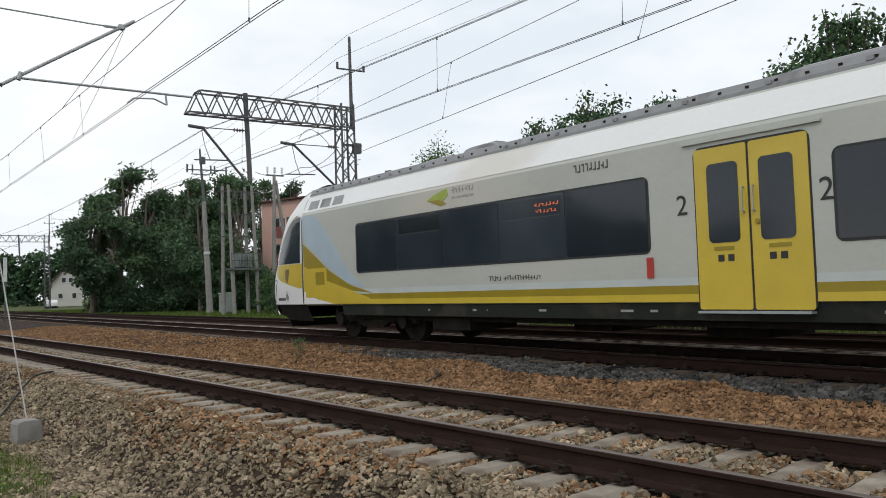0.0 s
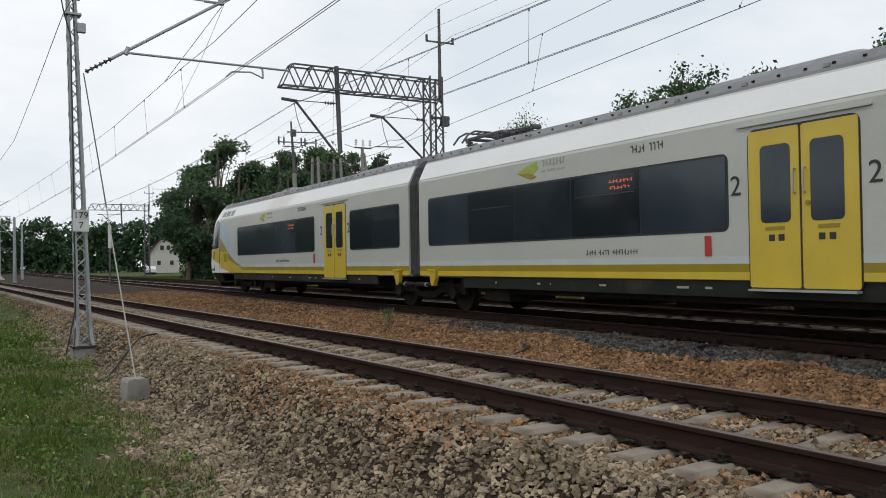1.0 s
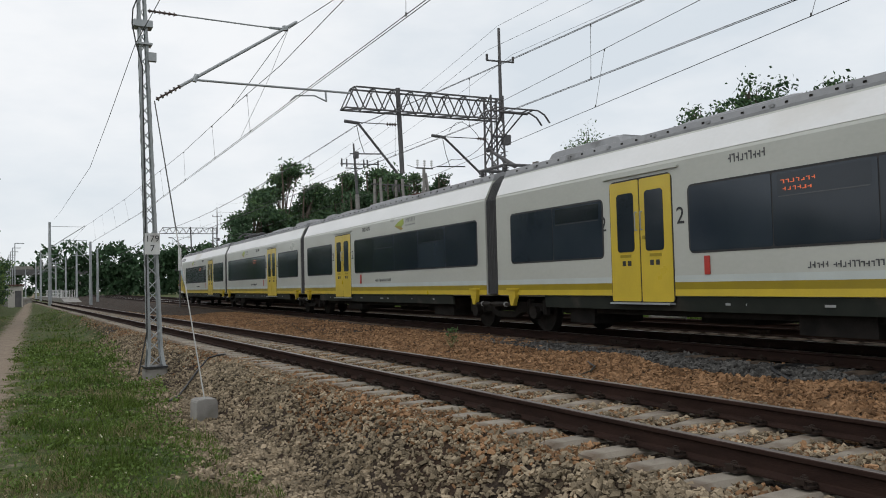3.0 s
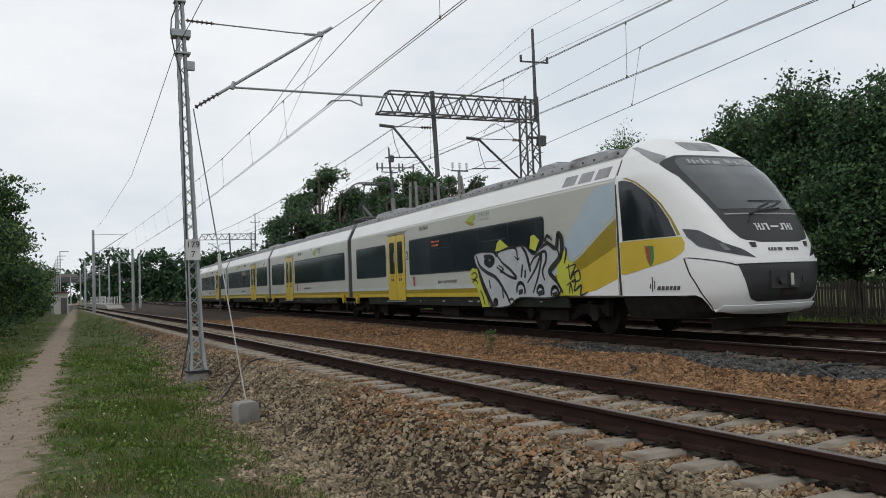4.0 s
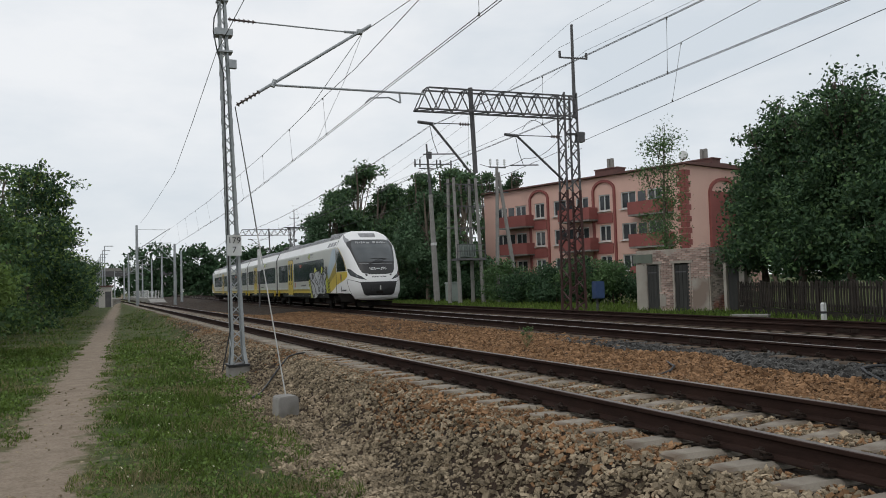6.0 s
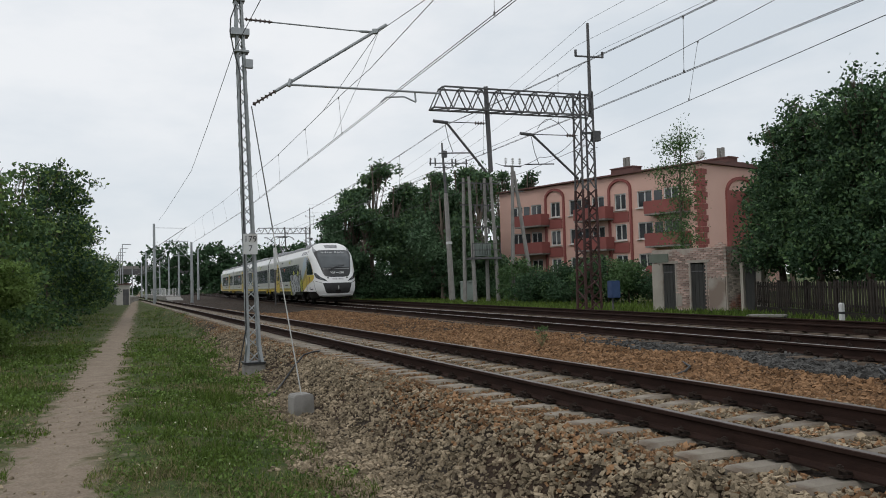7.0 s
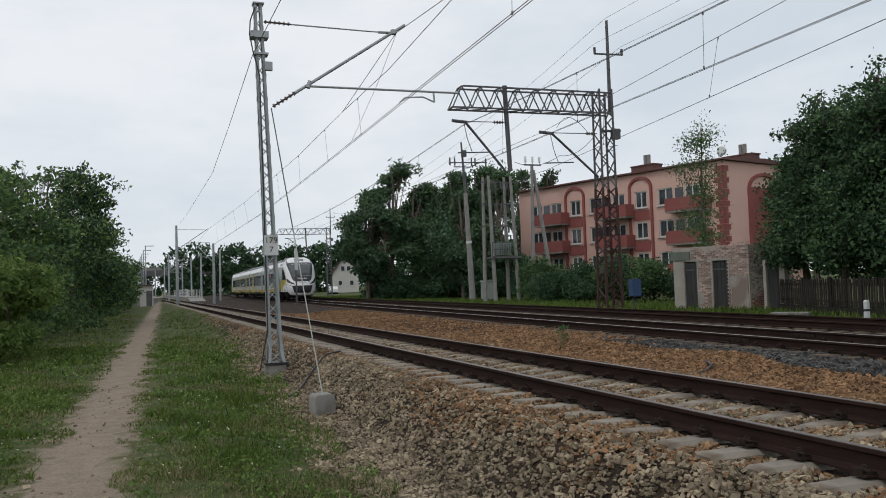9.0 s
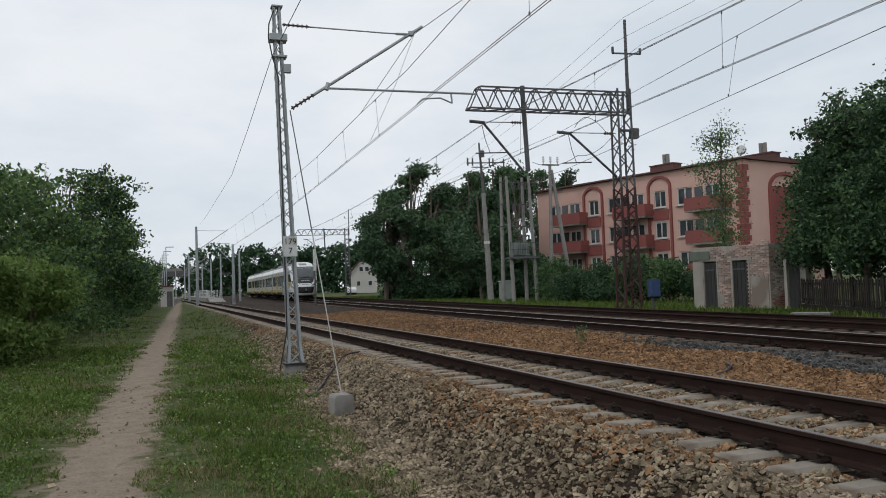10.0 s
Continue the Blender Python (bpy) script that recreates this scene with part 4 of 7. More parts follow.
def cab(train, v, ahead, plated):
    """Driver's cab at station v; ahead +1 for the leading end, -1 for the trailing one."""
    m = Matrix.Translation((0, v, 0)) @ (Matrix.Identity(4) if ahead > 0 else pose(0, 0, 0, 0, 0, 180))
    g = Geo()
    zs = np.concatenate([np.linspace(.36, 3.5, 40), np.linspace(3.54, 3.92, 14)])
    def hem(phi):
        return float(np.interp(min(phi, 180 - phi), [0, 36, 45, 60, 90], [.83, .83, .56, .50, .47]))
    cols = [180 * j / 48 for j in range(49)]
    rows = [[m @ nose_at(max(float(z), hem(a)), a) for a in cols] for z in zs if z > .43]
    g.grid(rows)
    g.f.append(tuple(len(g.v) - 49 + j for j in range(49)))
    shell = part("cab", g, BODY_W, train, "rounded white plastic cab shell", smooth=True)
    mirror = lambda fn: (lambda t: 180 - fn(t))
    # windscreen and the black mask round it; heights are turned into a share of the patch
    def edge_of(z0, z1, *pts):
        return curve_t(*[((z - z0) / (z1 - z0), a) for z, a in pts])
    lo = edge_of(1.70, 3.43, (1.70, 82), (1.72, 75), (1.78, 69.3), (1.95, 64.5), (2.17, 61), (2.55, 55.5), (2.98, 49), (3.2, 40), (3.28, 37), (3.34, 41), (3.43, 60))
    part("windscreen_mask", nose_patch(m, 1.70, 3.43, lo, mirror(lo), .006, 40, 22), BLACK, shell, smooth=True)
    lo2 = edge_of(2.30, 3.37, (2.30, 64.5), (2.34, 63), (2.68, 59), (3.1, 55.5), (3.3, 55), (3.37, 61))
    part("windscreen", nose_patch(m, 2.30, 3.37, lo2, mirror(lo2), .012, 26, 20), SCREEN, shell, smooth=True)
    lo3 = curve_t((0, 64), (1, 64))
    part("destination_display", nose_patch(m, 3.20, 3.33, lo3, mirror(lo3), .016, 3, 16), GLASS_IN, shell)
    for k in range(12):
        a = 67 + 3.9 * k
        part("display_bar", nose_patch(m, 3.22 + .02 * (k % 2), 3.29 + .02 * (k % 3), curve_t((0, a), (1, a)), curve_t((0, a + 2.6), (1, a + 2.6)), .019, 2, 2), INK_PALE, shell)
    lo6 = curve_t((0, 81), (1, 76))
    part("roof_hatch", nose_patch(m, 3.57, 3.78, lo6, mirror(lo6), .010, 6, 12), ROOF, shell)
    part("dashboard_edge", nose_patch(m, 2.20, 2.22, curve_t((0, 66), (1, 66)), curve_t((0, 114), (1, 114)), .012, 2, 14), INK_PALE, shell)
    for flip in (False, True):
        mm = (lambda fn: mirror(fn)) if flip else (lambda fn: fn)
        # grey roof collar running down to the mask's corner
        c0 = edge_of(3.29, 3.72, (3.29, 35), (3.45, 26), (3.6, 17), (3.72, 3))
        c1 = edge_of(3.29, 3.72, (3.29, 38), (3.36, 46), (3.42, 50), (3.5, 42), (3.6, 30), (3.72, 12))
        part("roof_collar", nose_patch(m, 3.29, 3.72, mm(c0), mm(c1), .007, 16, 8), ROOF, shell)
        # side cab window
        w0 = curve_t((0, .8), (1, .8))
        w1 = edge_of(1.89, 3.06, (1.89, 27.2), (2.2, 25.4), (2.52, 21.8), (2.82, 14.6), (2.98, 9), (3.06, 3))
        part("cab_side_window", nose_patch(m, 1.89, 3.06, mm(w0), mm(w1), .010, 18, 12), GLASS, shell, "dark cab side window")
        y0 = curve_t((0, .25), (1, .25))
        y1 = edge_of(1.24, 1.87, (1.24, 1), (1.32, 6), (1.40, 13.4), (1.48, 22), (1.62, 29.6), (1.75, 31.2), (1.87, 30.5))
        part("yellow_flash", nose_patch(m, 1.24, 1.87, mm(y0), mm(y1), .006, 16, 12), YELLOW, shell, "yellow flash below the cab window")
        s0 = edge_of(1.90, 3.10, (1.90, 28), (2.2, 26.2), (2.52, 22.6), (2.82, 15.4), (2.98, 10), (3.10, 2.5))
        s1 = edge_of(1.90, 3.10, (1.90, 30), (2.2, 27.8), (2.52, 24.2), (2.82, 17), (2.98, 11.8), (3.10, 5))
        part("yellow_edge", nose_patch(m, 1.90, 3.10, mm(s0), mm(s1), .007, 18, 3), OLIVE, shell)
        e0 = curve_t((0, 10), (.3, 8.8), (1, 8.4))
        e1 = curve_t((0, 10.6), (.3, 12.2), (1, 12.8))
        part("shield_badge", nose_patch(m, 1.38, 1.75, mm(e0), mm(e1), .011, 8, 4), SHIELD_GREEN, shell, "small green and red shield")
        part("shield_field", nose_patch(m, 1.43, 1.73, mm(curve_t((0, 9.4), (1, 8.8))), mm(curve_t((0, 10.3), (1, 10.5))), .014, 5, 3), RED, shell)
        # headlamp, a long pointed lens
        h0 = edge_of(1.44, 2.0, (1.44, 75), (1.5, 63), (1.58, 50), (1.67, 39.2), (1.85, 33.8), (2.0, 32.4))
        h1 = edge_of(1.44, 2.0, (1.44, 75.6), (1.58, 68.7), (1.72, 56), (1.88, 47), (1.96, 43), (2.0, 33.4))
        part("headlamp", nose_patch(m, 1.44, 2.0, mm(h0), mm(h1), .010, 20, 10), LENS, shell, "long pointed dark headlamp", smooth=True)
        part("lamp_lens", nose_patch(m, 1.58, 1.70, mm(curve_t((0, 56), (1, 53))), mm(curve_t((0, 60), (1, 56))), .016, 4, 5), LAMP_GLASS, shell)
        part("marker_lamp", nose_patch(m, 1.62, 1.70, mm(curve_t((0, 75), (1, 74))), mm(curve_t((0, 78), (1, 78))), .022, 3, 4), BLACK, shell)
        # maker's mark on the side: a pulse line and a bar of letters
        for k in range(6):
            a = 12.5 + 2.1 * k
            part("lettering", nose_patch(m, .93, 1.00, mm(curve_t((0, a), (1, a + .3))), mm(curve_t((0, a + 1.4), (1, a + 1.7))), .011, 2, 2), INK, shell)
        for a, za, zb in ((9.0, .96, 1.05), (10.0, .90, 1.18), (11.0, .95, 1.10)):
            part("lettering", nose_patch(m, za, zb, mm(curve_t((0, a), (1, a + .3))), mm(curve_t((0, a + .3), (1, a + .6))), .011, 3, 2), INK, shell)
        # bumper outline
        g0 = edge_of(1.31, 1.49, (1.31, 62), (1.38, 52), (1.45, 38), (1.49, 28.4))
        g1 = edge_of(1.31, 1.49, (1.31, 65), (1.38, 56), (1.45, 42.5), (1.49, 32))
        part("panel_gap", nose_patch(m, 1.31, 1.49, mm(g0), mm(g1), .008, 10, 4), BLACK, shell)
        p0 = edge_of(.57, 1.48, (.57, 45.0), (.88, 36.5), (1.22, 29.9), (1.48, 28.2))
        p1 = edge_of(.57, 1.48, (.57, 45.8), (.88, 37.3), (1.22, 30.7), (1.48, 29.0))
        part("panel_gap", nose_patch(m, .57, 1.48, mm(p0), mm(p1), .008, 12, 2), BLACK, shell)
        part("door_gap", nose_patch(m, .84, 3.5, mm(curve_t((0, .02), (1, .02))), mm(curve_t((0, .16), (1, .16))), .008, 10, 2), BLACK, shell)
    dark = Geo()
    dark.grid([[m @ (nose_at(z, a, -.06)) for a in cols] for z in (.37, .5, .8)])
    part("lower_valance", dark, UNDER, shell)
    b0 = edge_of(.70, 1.36, (.70, 75), (.74, 71), (.8, 69.3), (1.08, 65.7), (1.3, 62.5), (1.36, 62))
    part("bumper_opening", nose_patch(m, .70, 1.36, b0, mirror(b0), .009, 14, 22), BLACK, shell, "black opening round the coupler", smooth=True)
    part("bumper_lip", nose_patch(m, .56, .66, curve_t((0, 47), (1, 52)), mirror(curve_t((0, 47), (1, 52))), .045, 5, 18), BODY_W, shell, smooth=True)
    part("bumper_lip", nose_patch(m, 1.34, 1.40, curve_t((0, 60), (1, 58)), mirror(curve_t((0, 60), (1, 58))), .03, 4, 18), BODY_W, shell, smooth=True)
    lid = Geo()
    lid.box(.1, 2.84, 1.06, .62, .10, .30, m)
    lid.box(-.02, 2.89, 1.06, .10, .06, .26, m)
    lid.box(-.36, 2.86, 1.06, .12, .05, .10, m)
    lid.tube(m @ Vector((.2, 2.86, 1.06)), m @ Vector((.2, 2.94, 1.06)), .08, n=12)
    part("coupler_cover", lid, RUBBER, shell)
    part("coupler_plate", Geo().box(-.02, 2.93, 1.06, .06, .01, .2, m), BODY_G, shell)
    cp = Geo()
    cp.box(0, 2.76, .92, .34, .2, .26, m)
    cp.tube(m @ Vector((0, 2.45, .92)), m @ Vector((0, 2.76, .92)), .11, n=10)
    part("coupler", cp, UNDER, shell)
    if plated:
        for k in range(9):
            a = 82.2 + 1.75 * k
            if k == 4:
                part("plate_bar", nose_patch(m, 1.955, 1.985, curve_t((0, a), (1, a)), curve_t((0, a + 1.2), (1, a + 1.2)), .014, 2, 2), SIGN_W, shell)
                continue
            part("plate_bar", nose_patch(m, 1.91, 2.03, curve_t((0, a), (1, a)), curve_t((0, a + .6), (1, a + .6)), .014, 2, 2), SIGN_W, shell)
            zq = (1.91, 1.96, 2.005)[k % 3]
            part("plate_bar", nose_patch(m, zq, zq + .025, curve_t((0, a + .6), (1, a + .6)), curve_t((0, a + 1.3), (1, a + 1.3)), .014, 2, 2), SIGN_W, shell)
    for k in range(8):
        a = 84.5 + 1.4 * k
        part("lettering", nose_patch(m, 1.55, 1.60, curve_t((0, a), (1, a)), curve_t((0, a + .9), (1, a + .9)), .011, 2, 2), INK, shell)
    wp = Geo()
    base = m @ nose_at(2.20, 97, .03)
    for ph, z in ((80, 2.42), (84, 2.30)):
        wp.path([base, m @ nose_at((z + 2.2) / 2, (97 + ph) / 2, .06), m @ nose_at(z, ph, .03)], .012, n=5)
    wp.path([m @ nose_at(2.44, 78 + 2.2 * k, .03) for k in range(8)], .010, n=5)
    wp.path([m @ nose_at(2.05 + .35 * k / 4, 100 - 12 * k / 4, .035) for k in range(5)], .012, n=5)
    part("wiper", wp, BLACK, shell)
    pl = Geo()
    pl.prism([(-.85, .2), (.85, .2), (.9, .40), (-.9, .40)], "y", 1.9, 1.96)
    pl.v = [tuple(m @ Vector(p)) for p in pl.v]
    part("snow_plough", pl, UNDER, shell)
    return shell


def end_swoosh(body, v_cab, d):
    """The pale blue and yellow sweep that runs from the stripes up to the cab; d points towards the cab."""
    for side in (-1, 1):
        n = 18
        def sweep(lo, hi, v_from, v_to):
            top = [(v_from + (v_to - v_from) * k / n, hi(k / n)) for k in range(n + 1)]
            bot = [(v_from + (v_to - v_from) * k / n, lo(k / n)) for k in range(n + 1)]
            return top + bot[::-1]
        e = v_cab - d * .01
        part("blue_sweep", on_side(side, [sweep(curve_t((0, 1.2), (.3, 1.35), (.6, 1.8), (1, 2.45)), curve_t((0, 1.22), (.2, 1.5), (.45, 2.2), (.7, 2.9), (.82, 3.05), (1, 3.05)), v_cab - d * 3.0, e)], .004), PALEBLUE, body)
        part("olive_sweep", on_side(side, [sweep(curve_t((0, 1.08), (.35, 1.16), (.7, 1.4), (1, 1.72)), curve_t((0, 1.085), (.3, 1.28), (.6, 1.65), (.85, 2.1), (1, 2.35)), v_cab - d * 3.3, e)], .006), OLIVE, body)
        part("yellow_sweep", on_side(side, [sweep(curve_t((0, .84), (.5, .85), (.75, .95), (1, 1.15)), curve_t((0, .96), (.3, 1.18), (.65, 1.42), (1, 1.80)), v_cab - d * 3.2, e)], .008), YELLOW, body)
        part("white_corner", on_side(side, [sweep(curve_t((0, .838), (1, .838)), curve_t((0, .85), (.5, .95), (1, 1.16)), v_cab - d * 1.5, e)], .010), BODY_W, body)
        for k in range(3):
            a = v_cab - d * (.25 + .62 * k)
            p = [(a, 3.2), (a - d * .5, 3.2), (a - d * .45, 3.42), (a + d * .02, 3.42)]
            g = Geo()
            x = [side * (1.41 - (z - 3.14) * .489) for _, z in p]
            g.v = [(x[i], p[i][0], p[i][1]) for i in range(4)] + [(x[i] - side * .02, p[i][0], p[i][1]) for i in range(4)]
            g.f = [(0, 1, 2, 3), (4, 5, 6, 7), (0, 1, 5, 4), (1, 2, 6, 5), (2, 3, 7, 6), (3, 0, 4, 7)]
            part("air_grille", g, ROOF, body)


def pantograph(parent, v, raised, d=1):
    """Current collector: frame on insulators, lower arm, upper arms and a head with horns."""
    g = Geo()
    for x in (-.5, .5):
        for y in (-.6, .6):
            g.tube((x, v + y, 3.8), (x, v + y, 4.05), .05, n=8)
            for k in range(3):
                g.tube((x, v + y, 3.86 + .06 * k), (x, v + y, 3.88 + .06 * k), .09, n=10)
        g.tube((x, v - .75, 4.07), (x, v + .75, 4.07), .04, n=6)
    for y in (-.6, .6):
        g.tube((-.5, v + y, 4.07), (.5, v + y, 4.07), .04, n=6)
    base = part("pantograph", g, STEEL_DARK, parent, "raised current collector" if raised else "folded current collector")
    a = Geo()
    if raised:
        knee, head = (0, v + d * 1.05, 4.72), (0, v - d * .25, 5.50)
    else:
        knee, head = (0, v + d * 1.35, 4.12), (0, v - d * .35, 4.15)
    foot = (0, v - d * .25, 4.10)
    a.tube(foot, knee, .06, .045, n=8)
    a.tube((0, v + d * .55, 4.08), (0, knee[1] + d * .12, knee[2] - .1), .02, n=6)
    for s in (-1, 1):
        a.tube((s * .08, knee[1], knee[2]), (s * .30, head[1], head[2]), .022, n=6)
    a.tube((-.12, knee[1], knee[2]), (.12, knee[1], knee[2]), .06, n=8)
    a.tube((0, knee[1], knee[2] + .05), (0, head[1], head[2] - .06), .014, n=5)
    part("arm", a, STEEL_DARK, base)
    h = Geo()
    for y in (-.19, .19):
        z = head[2] + .05
        h.path([(-.98, head[1] + y, z - .30), (-.82, head[1] + y, z - .10), (-.62, head[1] + y, z), (.62, head[1] + y, z), (.82, head[1] + y, z - .10), (.98, head[1] + y, z - .30)], .024, n=6)
    for s in (-.45, -.3, .3, .45):
        h.tube((s, head[1] - .19, head[2] + .03), (s, head[1] + .19, head[2] + .03), .018, n=5)
    h.tube((-.42, head[1], head[2] - .02), (.42, head[1], head[2] - .02), .03, n=6)
    part("collector_head", h, STEEL_DARK, base)


def graffiti(body):
    """Sprayed letters on the last car: silver fill, bold black outlines, yellow-green accents (abstract shapes)."""
    s = -1
    v = lambda u: -42.35 - u                         # u runs towards the trailing cab
    def soft(pts, closed=False, n=5):
        """Rounded course through a few points."""
        P = [Vector((a, b)) for a, b in pts]
        out, m = [], len(P)
        for i in range(m if closed else m - 1):
            a, b, c, d = (P[(i + k) % m] if closed else P[min(max(i + k, 0), m - 1)] for k in (-1, 0, 1, 2))
            for k in range(n):
                t = k / n
                q = .5 * (2 * b + (c - a) * t + (2 * a - 5 * b + 4 * c - d) * t * t + (3 * b - a - 3 * c + d) * t ** 3)
                out.append((q.x, q.y))
        return out if closed else out + [pts[-1]]
    blob = soft([(.5, 1.94), (1.5, 1.96), (1.75, 1.84), (1.95, 1.97), (2.7, 2.02), (3.2, 2.02), (3.6, 1.8), (3.95, 1.95), (4.15, 2.08), (4.6, 1.9), (4.7, 1.7),
                 (4.25, 1.38), (4.75, 1.0), (4.3, .8), (2.9, .8), (2.3, .6), (1.35, .58), (1.1, .9), (.7, 1.5)], True)
    part("graffiti_fill", on_side(s, [[(v(a), b) for a, b in blob]], .020, .004), SILVER, body, "silver sprayed graffiti")
    for q in (
        [(1.68, 1.98), (1.8, 2.18), (1.95, 2.27), (2.38, 2.06), (2.07, 1.97)], [(3.43, 1.96), (3.51, 2.24), (3.66, 2.26), (3.89, 2.12), (3.69, 1.88)],
        [(.13, 1.5), (.3, 1.6), (.72, 1.55), (.9, 1.2), (1.2, .9), (1.4, .58), (.84, .56), (.54, 1.06), (.2, 1.25)],
        [(4.6, 1.45), (4.95, 1.85), (5.1, 1.6), (5.35, 1.5), (5.6, 1.2), (5.5, .85), (4.75, .85), (4.62, 1.2)]):
        part("graffiti_accent", on_side(s, [[(v(a), b) for a, b in q]], .017, .002), GRAFF_Y, body, "yellow-green sprayed accent")
    g = Geo()
    x = s * (HALF + .026)
    def stroke(pts, w, rounded=True):
        pts = soft(pts) if rounded and len(pts) > 2 else pts
        n = len(pts) - 1
        for k, ((a0, b0), (a1, b1)) in enumerate(zip(pts, pts[1:])):
            ww = w * (.55 + .6 * math.sin(math.pi * (k + .5) / n))
            dx, dy = a1 - a0, b1 - b0
            ln = math.hypot(dx, dy) or 1
            nx, ny = -dy / ln * ww / 2, dx / ln * ww / 2
            ex, ey = dx / ln * ww * .2, dy / ln * ww * .2
            g.prism([(v(a0 + nx - ex), b0 + ny - ey), (v(a1 + nx + ex), b1 + ny + ey), (v(a1 - nx + ex), b1 - ny + ey), (v(a0 - nx - ex), b0 - ny - ey)], "x", x + .003, x)
    stroke(blob + blob[:1], .035, False)
    stroke([(.65, 1.6), (.9, 1.2), (1.2, .85), (1.5, .56)], .15)
    stroke([(.6, 1.9), (.76, 1.66), (1.15, 1.47), (1.7, 1.3), (2.2, .9), (2.4, .66)], .09)
    stroke([(1.05, 1.88), (1.45, 1.84), (1.55, 1.74), (1.35, 1.66), (1.1, 1.74), (1.3, 1.8)], .15)
    stroke([(1.76, 1.91), (2.05, 1.68), (2.48, 1.48), (2.75, 1.28), (2.32, 1.35), (1.75, 1.58)], .07)
    stroke([(1.76, 1.94), (2.5, 2.03), (2.8, 1.96), (2.84, 1.7)], .06)
    stroke([(3.05, 2.03), (3.26, 1.86), (3.4, 1.56), (3.44, 1.42)], .09)
    stroke([(3.3, 1.16), (3.7, 1.48), (3.98, 1.8), (3.83, 1.35), (3.54, .92)], .07)
    stroke([(3.95, 1.93), (4.26, 2.02), (4.6, 1.9), (4.72, 2.2), (4.86, 2.06), (4.78, 1.69), (4.33, 1.4), (4.55, 1.2), (4.82, .92)], .11)
    stroke([(4.14, 2.09), (4.27, 2.2), (4.46, 2.08)], .06)
    stroke([(3.45, 1.56), (3.68, 1.74), (4.12, 1.85), (4.18, 1.66), (4.0, 1.41), (4.08, 1.2)], .07)
    stroke([(2.7, 1.8), (2.85, 1.73), (2.94, 1.76)], .04)
    stroke([(3.08, 1.58), (3.0, 1.3)], .06)
    stroke([(3.2, 1.45), (3.18, 1.28)], .05)
    stroke([(1.3, 1.25), (1.36, 1.05)], .05)
    stroke([(2.0, 1.05), (2.05, .8)], .05)
    stroke([(1.85, 1.62), (2.1, 1.52), (1.95, 1.45), (2.15, 1.42)], .05)
    stroke([(2.3, .72), (2.5, .78), (2.62, .66)], .05)
    for cu, cz, r in ((2.95, .96, .2), (3.87, .92, .15), (4.5, .88, .16), (1.62, .66, .1)):
        stroke([(cu + r * math.cos(radians(q)), cz + r * math.sin(radians(q))) for q in range(-20, 201, 30)], .08)
        stroke([(cu + .08, cz), (cu - .08, cz - .03)], .1)
    stroke([(.25, 1.42), (.45, 1.48), (.6, 1.38), (.4, 1.3), (.25, 1.32)], .04)
    stroke([(.3, 1.22), (.5, 1.28), (.62, 1.18)], .04)
    stroke([(.75, 1.0), (.9, .85), (1.0, .62)], .04)
    stroke([(4.98, 1.9), (5.03, 1.8), (4.94, 1.55)], .05)
    stroke([(5.0, 1.44), (5.37, 1.5), (5.18, 1.25), (5.47, 1.38), (5.52, 1.18), (5.23, 1.13)], .04)
    stroke([(5.1, 1.52), (5.15, 1.2), (5.3, 1.36), (5.34, 1.1)], .035)
    stroke([(5.0, 1.07), (5.35, 1.18), (5.29, .95), (5.56, 1.06), (5.52, .86), (5.8, .92)], .04)
    stroke([(5.08, .9), (5.16, 1.1), (5.22, .88)], .035)
    part("graffiti_outline", g, BLACK, body, "black sprayed outlines")


def build_train():
    tr = thing("train", "white, grey and yellow four-car electric train on the second track", "train")
    L = 15.7
    d_body = car(tr, 17.62, 0, (.76, 3.86), 4.96, (6.58, 14.97), (7.7, 11.75, 9.6), [(15.2, 1.6, 1.2, .10), (12.9, 1.2, 1.2, .20), (11.4, 1.2, 1.3, .26), (8.2, 3.4, 1.6, .05), (3.4, 2.8, 1.6, .14)], shorten0=0)
    c_body = car(tr, 0, -L, (-15.05, -11.86), -10.70, (-9.52, -.72), (-7.9, -4.7, -6.98), [(-6.6, 2.6, 1.6, .06), (-9.9, 2.8, 1.7, .14), (-13.8, 2.4, 1.7, .22)], flap=.38)
    b_body = car(tr, -L, -2 * L, (-19.55, -16.42), -20.75, (-30.72, -21.95), (-23.1, -25.9, -24.45), [(-17.2, 1.0, 1.5, .22), (-19.2, 1.6, 1.5, .18), (-23.4, 3.2, 1.7, .16), (-26.8, 1.6, 1.2, .06)], lit=False, flap=.6)
    a_body = car(tr, -2 * L, -49.2, (-35.7, -32.3), -36.75, (-46.46, -37.95), (-39.2, -42.6, -40.9), [(-34.3, 2.6, 1.7, .26), (-38.4, 2.8, 1.7, .12), (-42.4, 2.6, 1.7, .14), (-45.4, 1.0, 1.4, .32), (-47.2, 1.8, 1.4, .24)], shorten1=0, flap=.4)
    end_swoosh(d_body, 17.62, 1)
    end_swoosh(a_body, -49.2, -1)
    cab(tr, 17.62, 1, True)
    cab(tr, -49.2, -1, True)
    for v in (0, -L, -2 * L):
        gangway(tr, v)
        bogie(tr, v)
    bogie(tr, 14.9)
    bogie(tr, -46.6)
    pantograph(tr, -1.75, False, -1)
    pantograph(tr, -30.0, True, 1)
    hatch = part("side_hatch", flat(-1, 16.4, 17.5, 1.0, 1.72, .012, .03), YELLOW, d_body)
    part("hatch_window", flat(-1, 16.5, 16.95, 1.3, 1.62, .018, .02), OLIVE, d_body)
    graffiti(a_body)
    return tr


TRAIN = build_train()


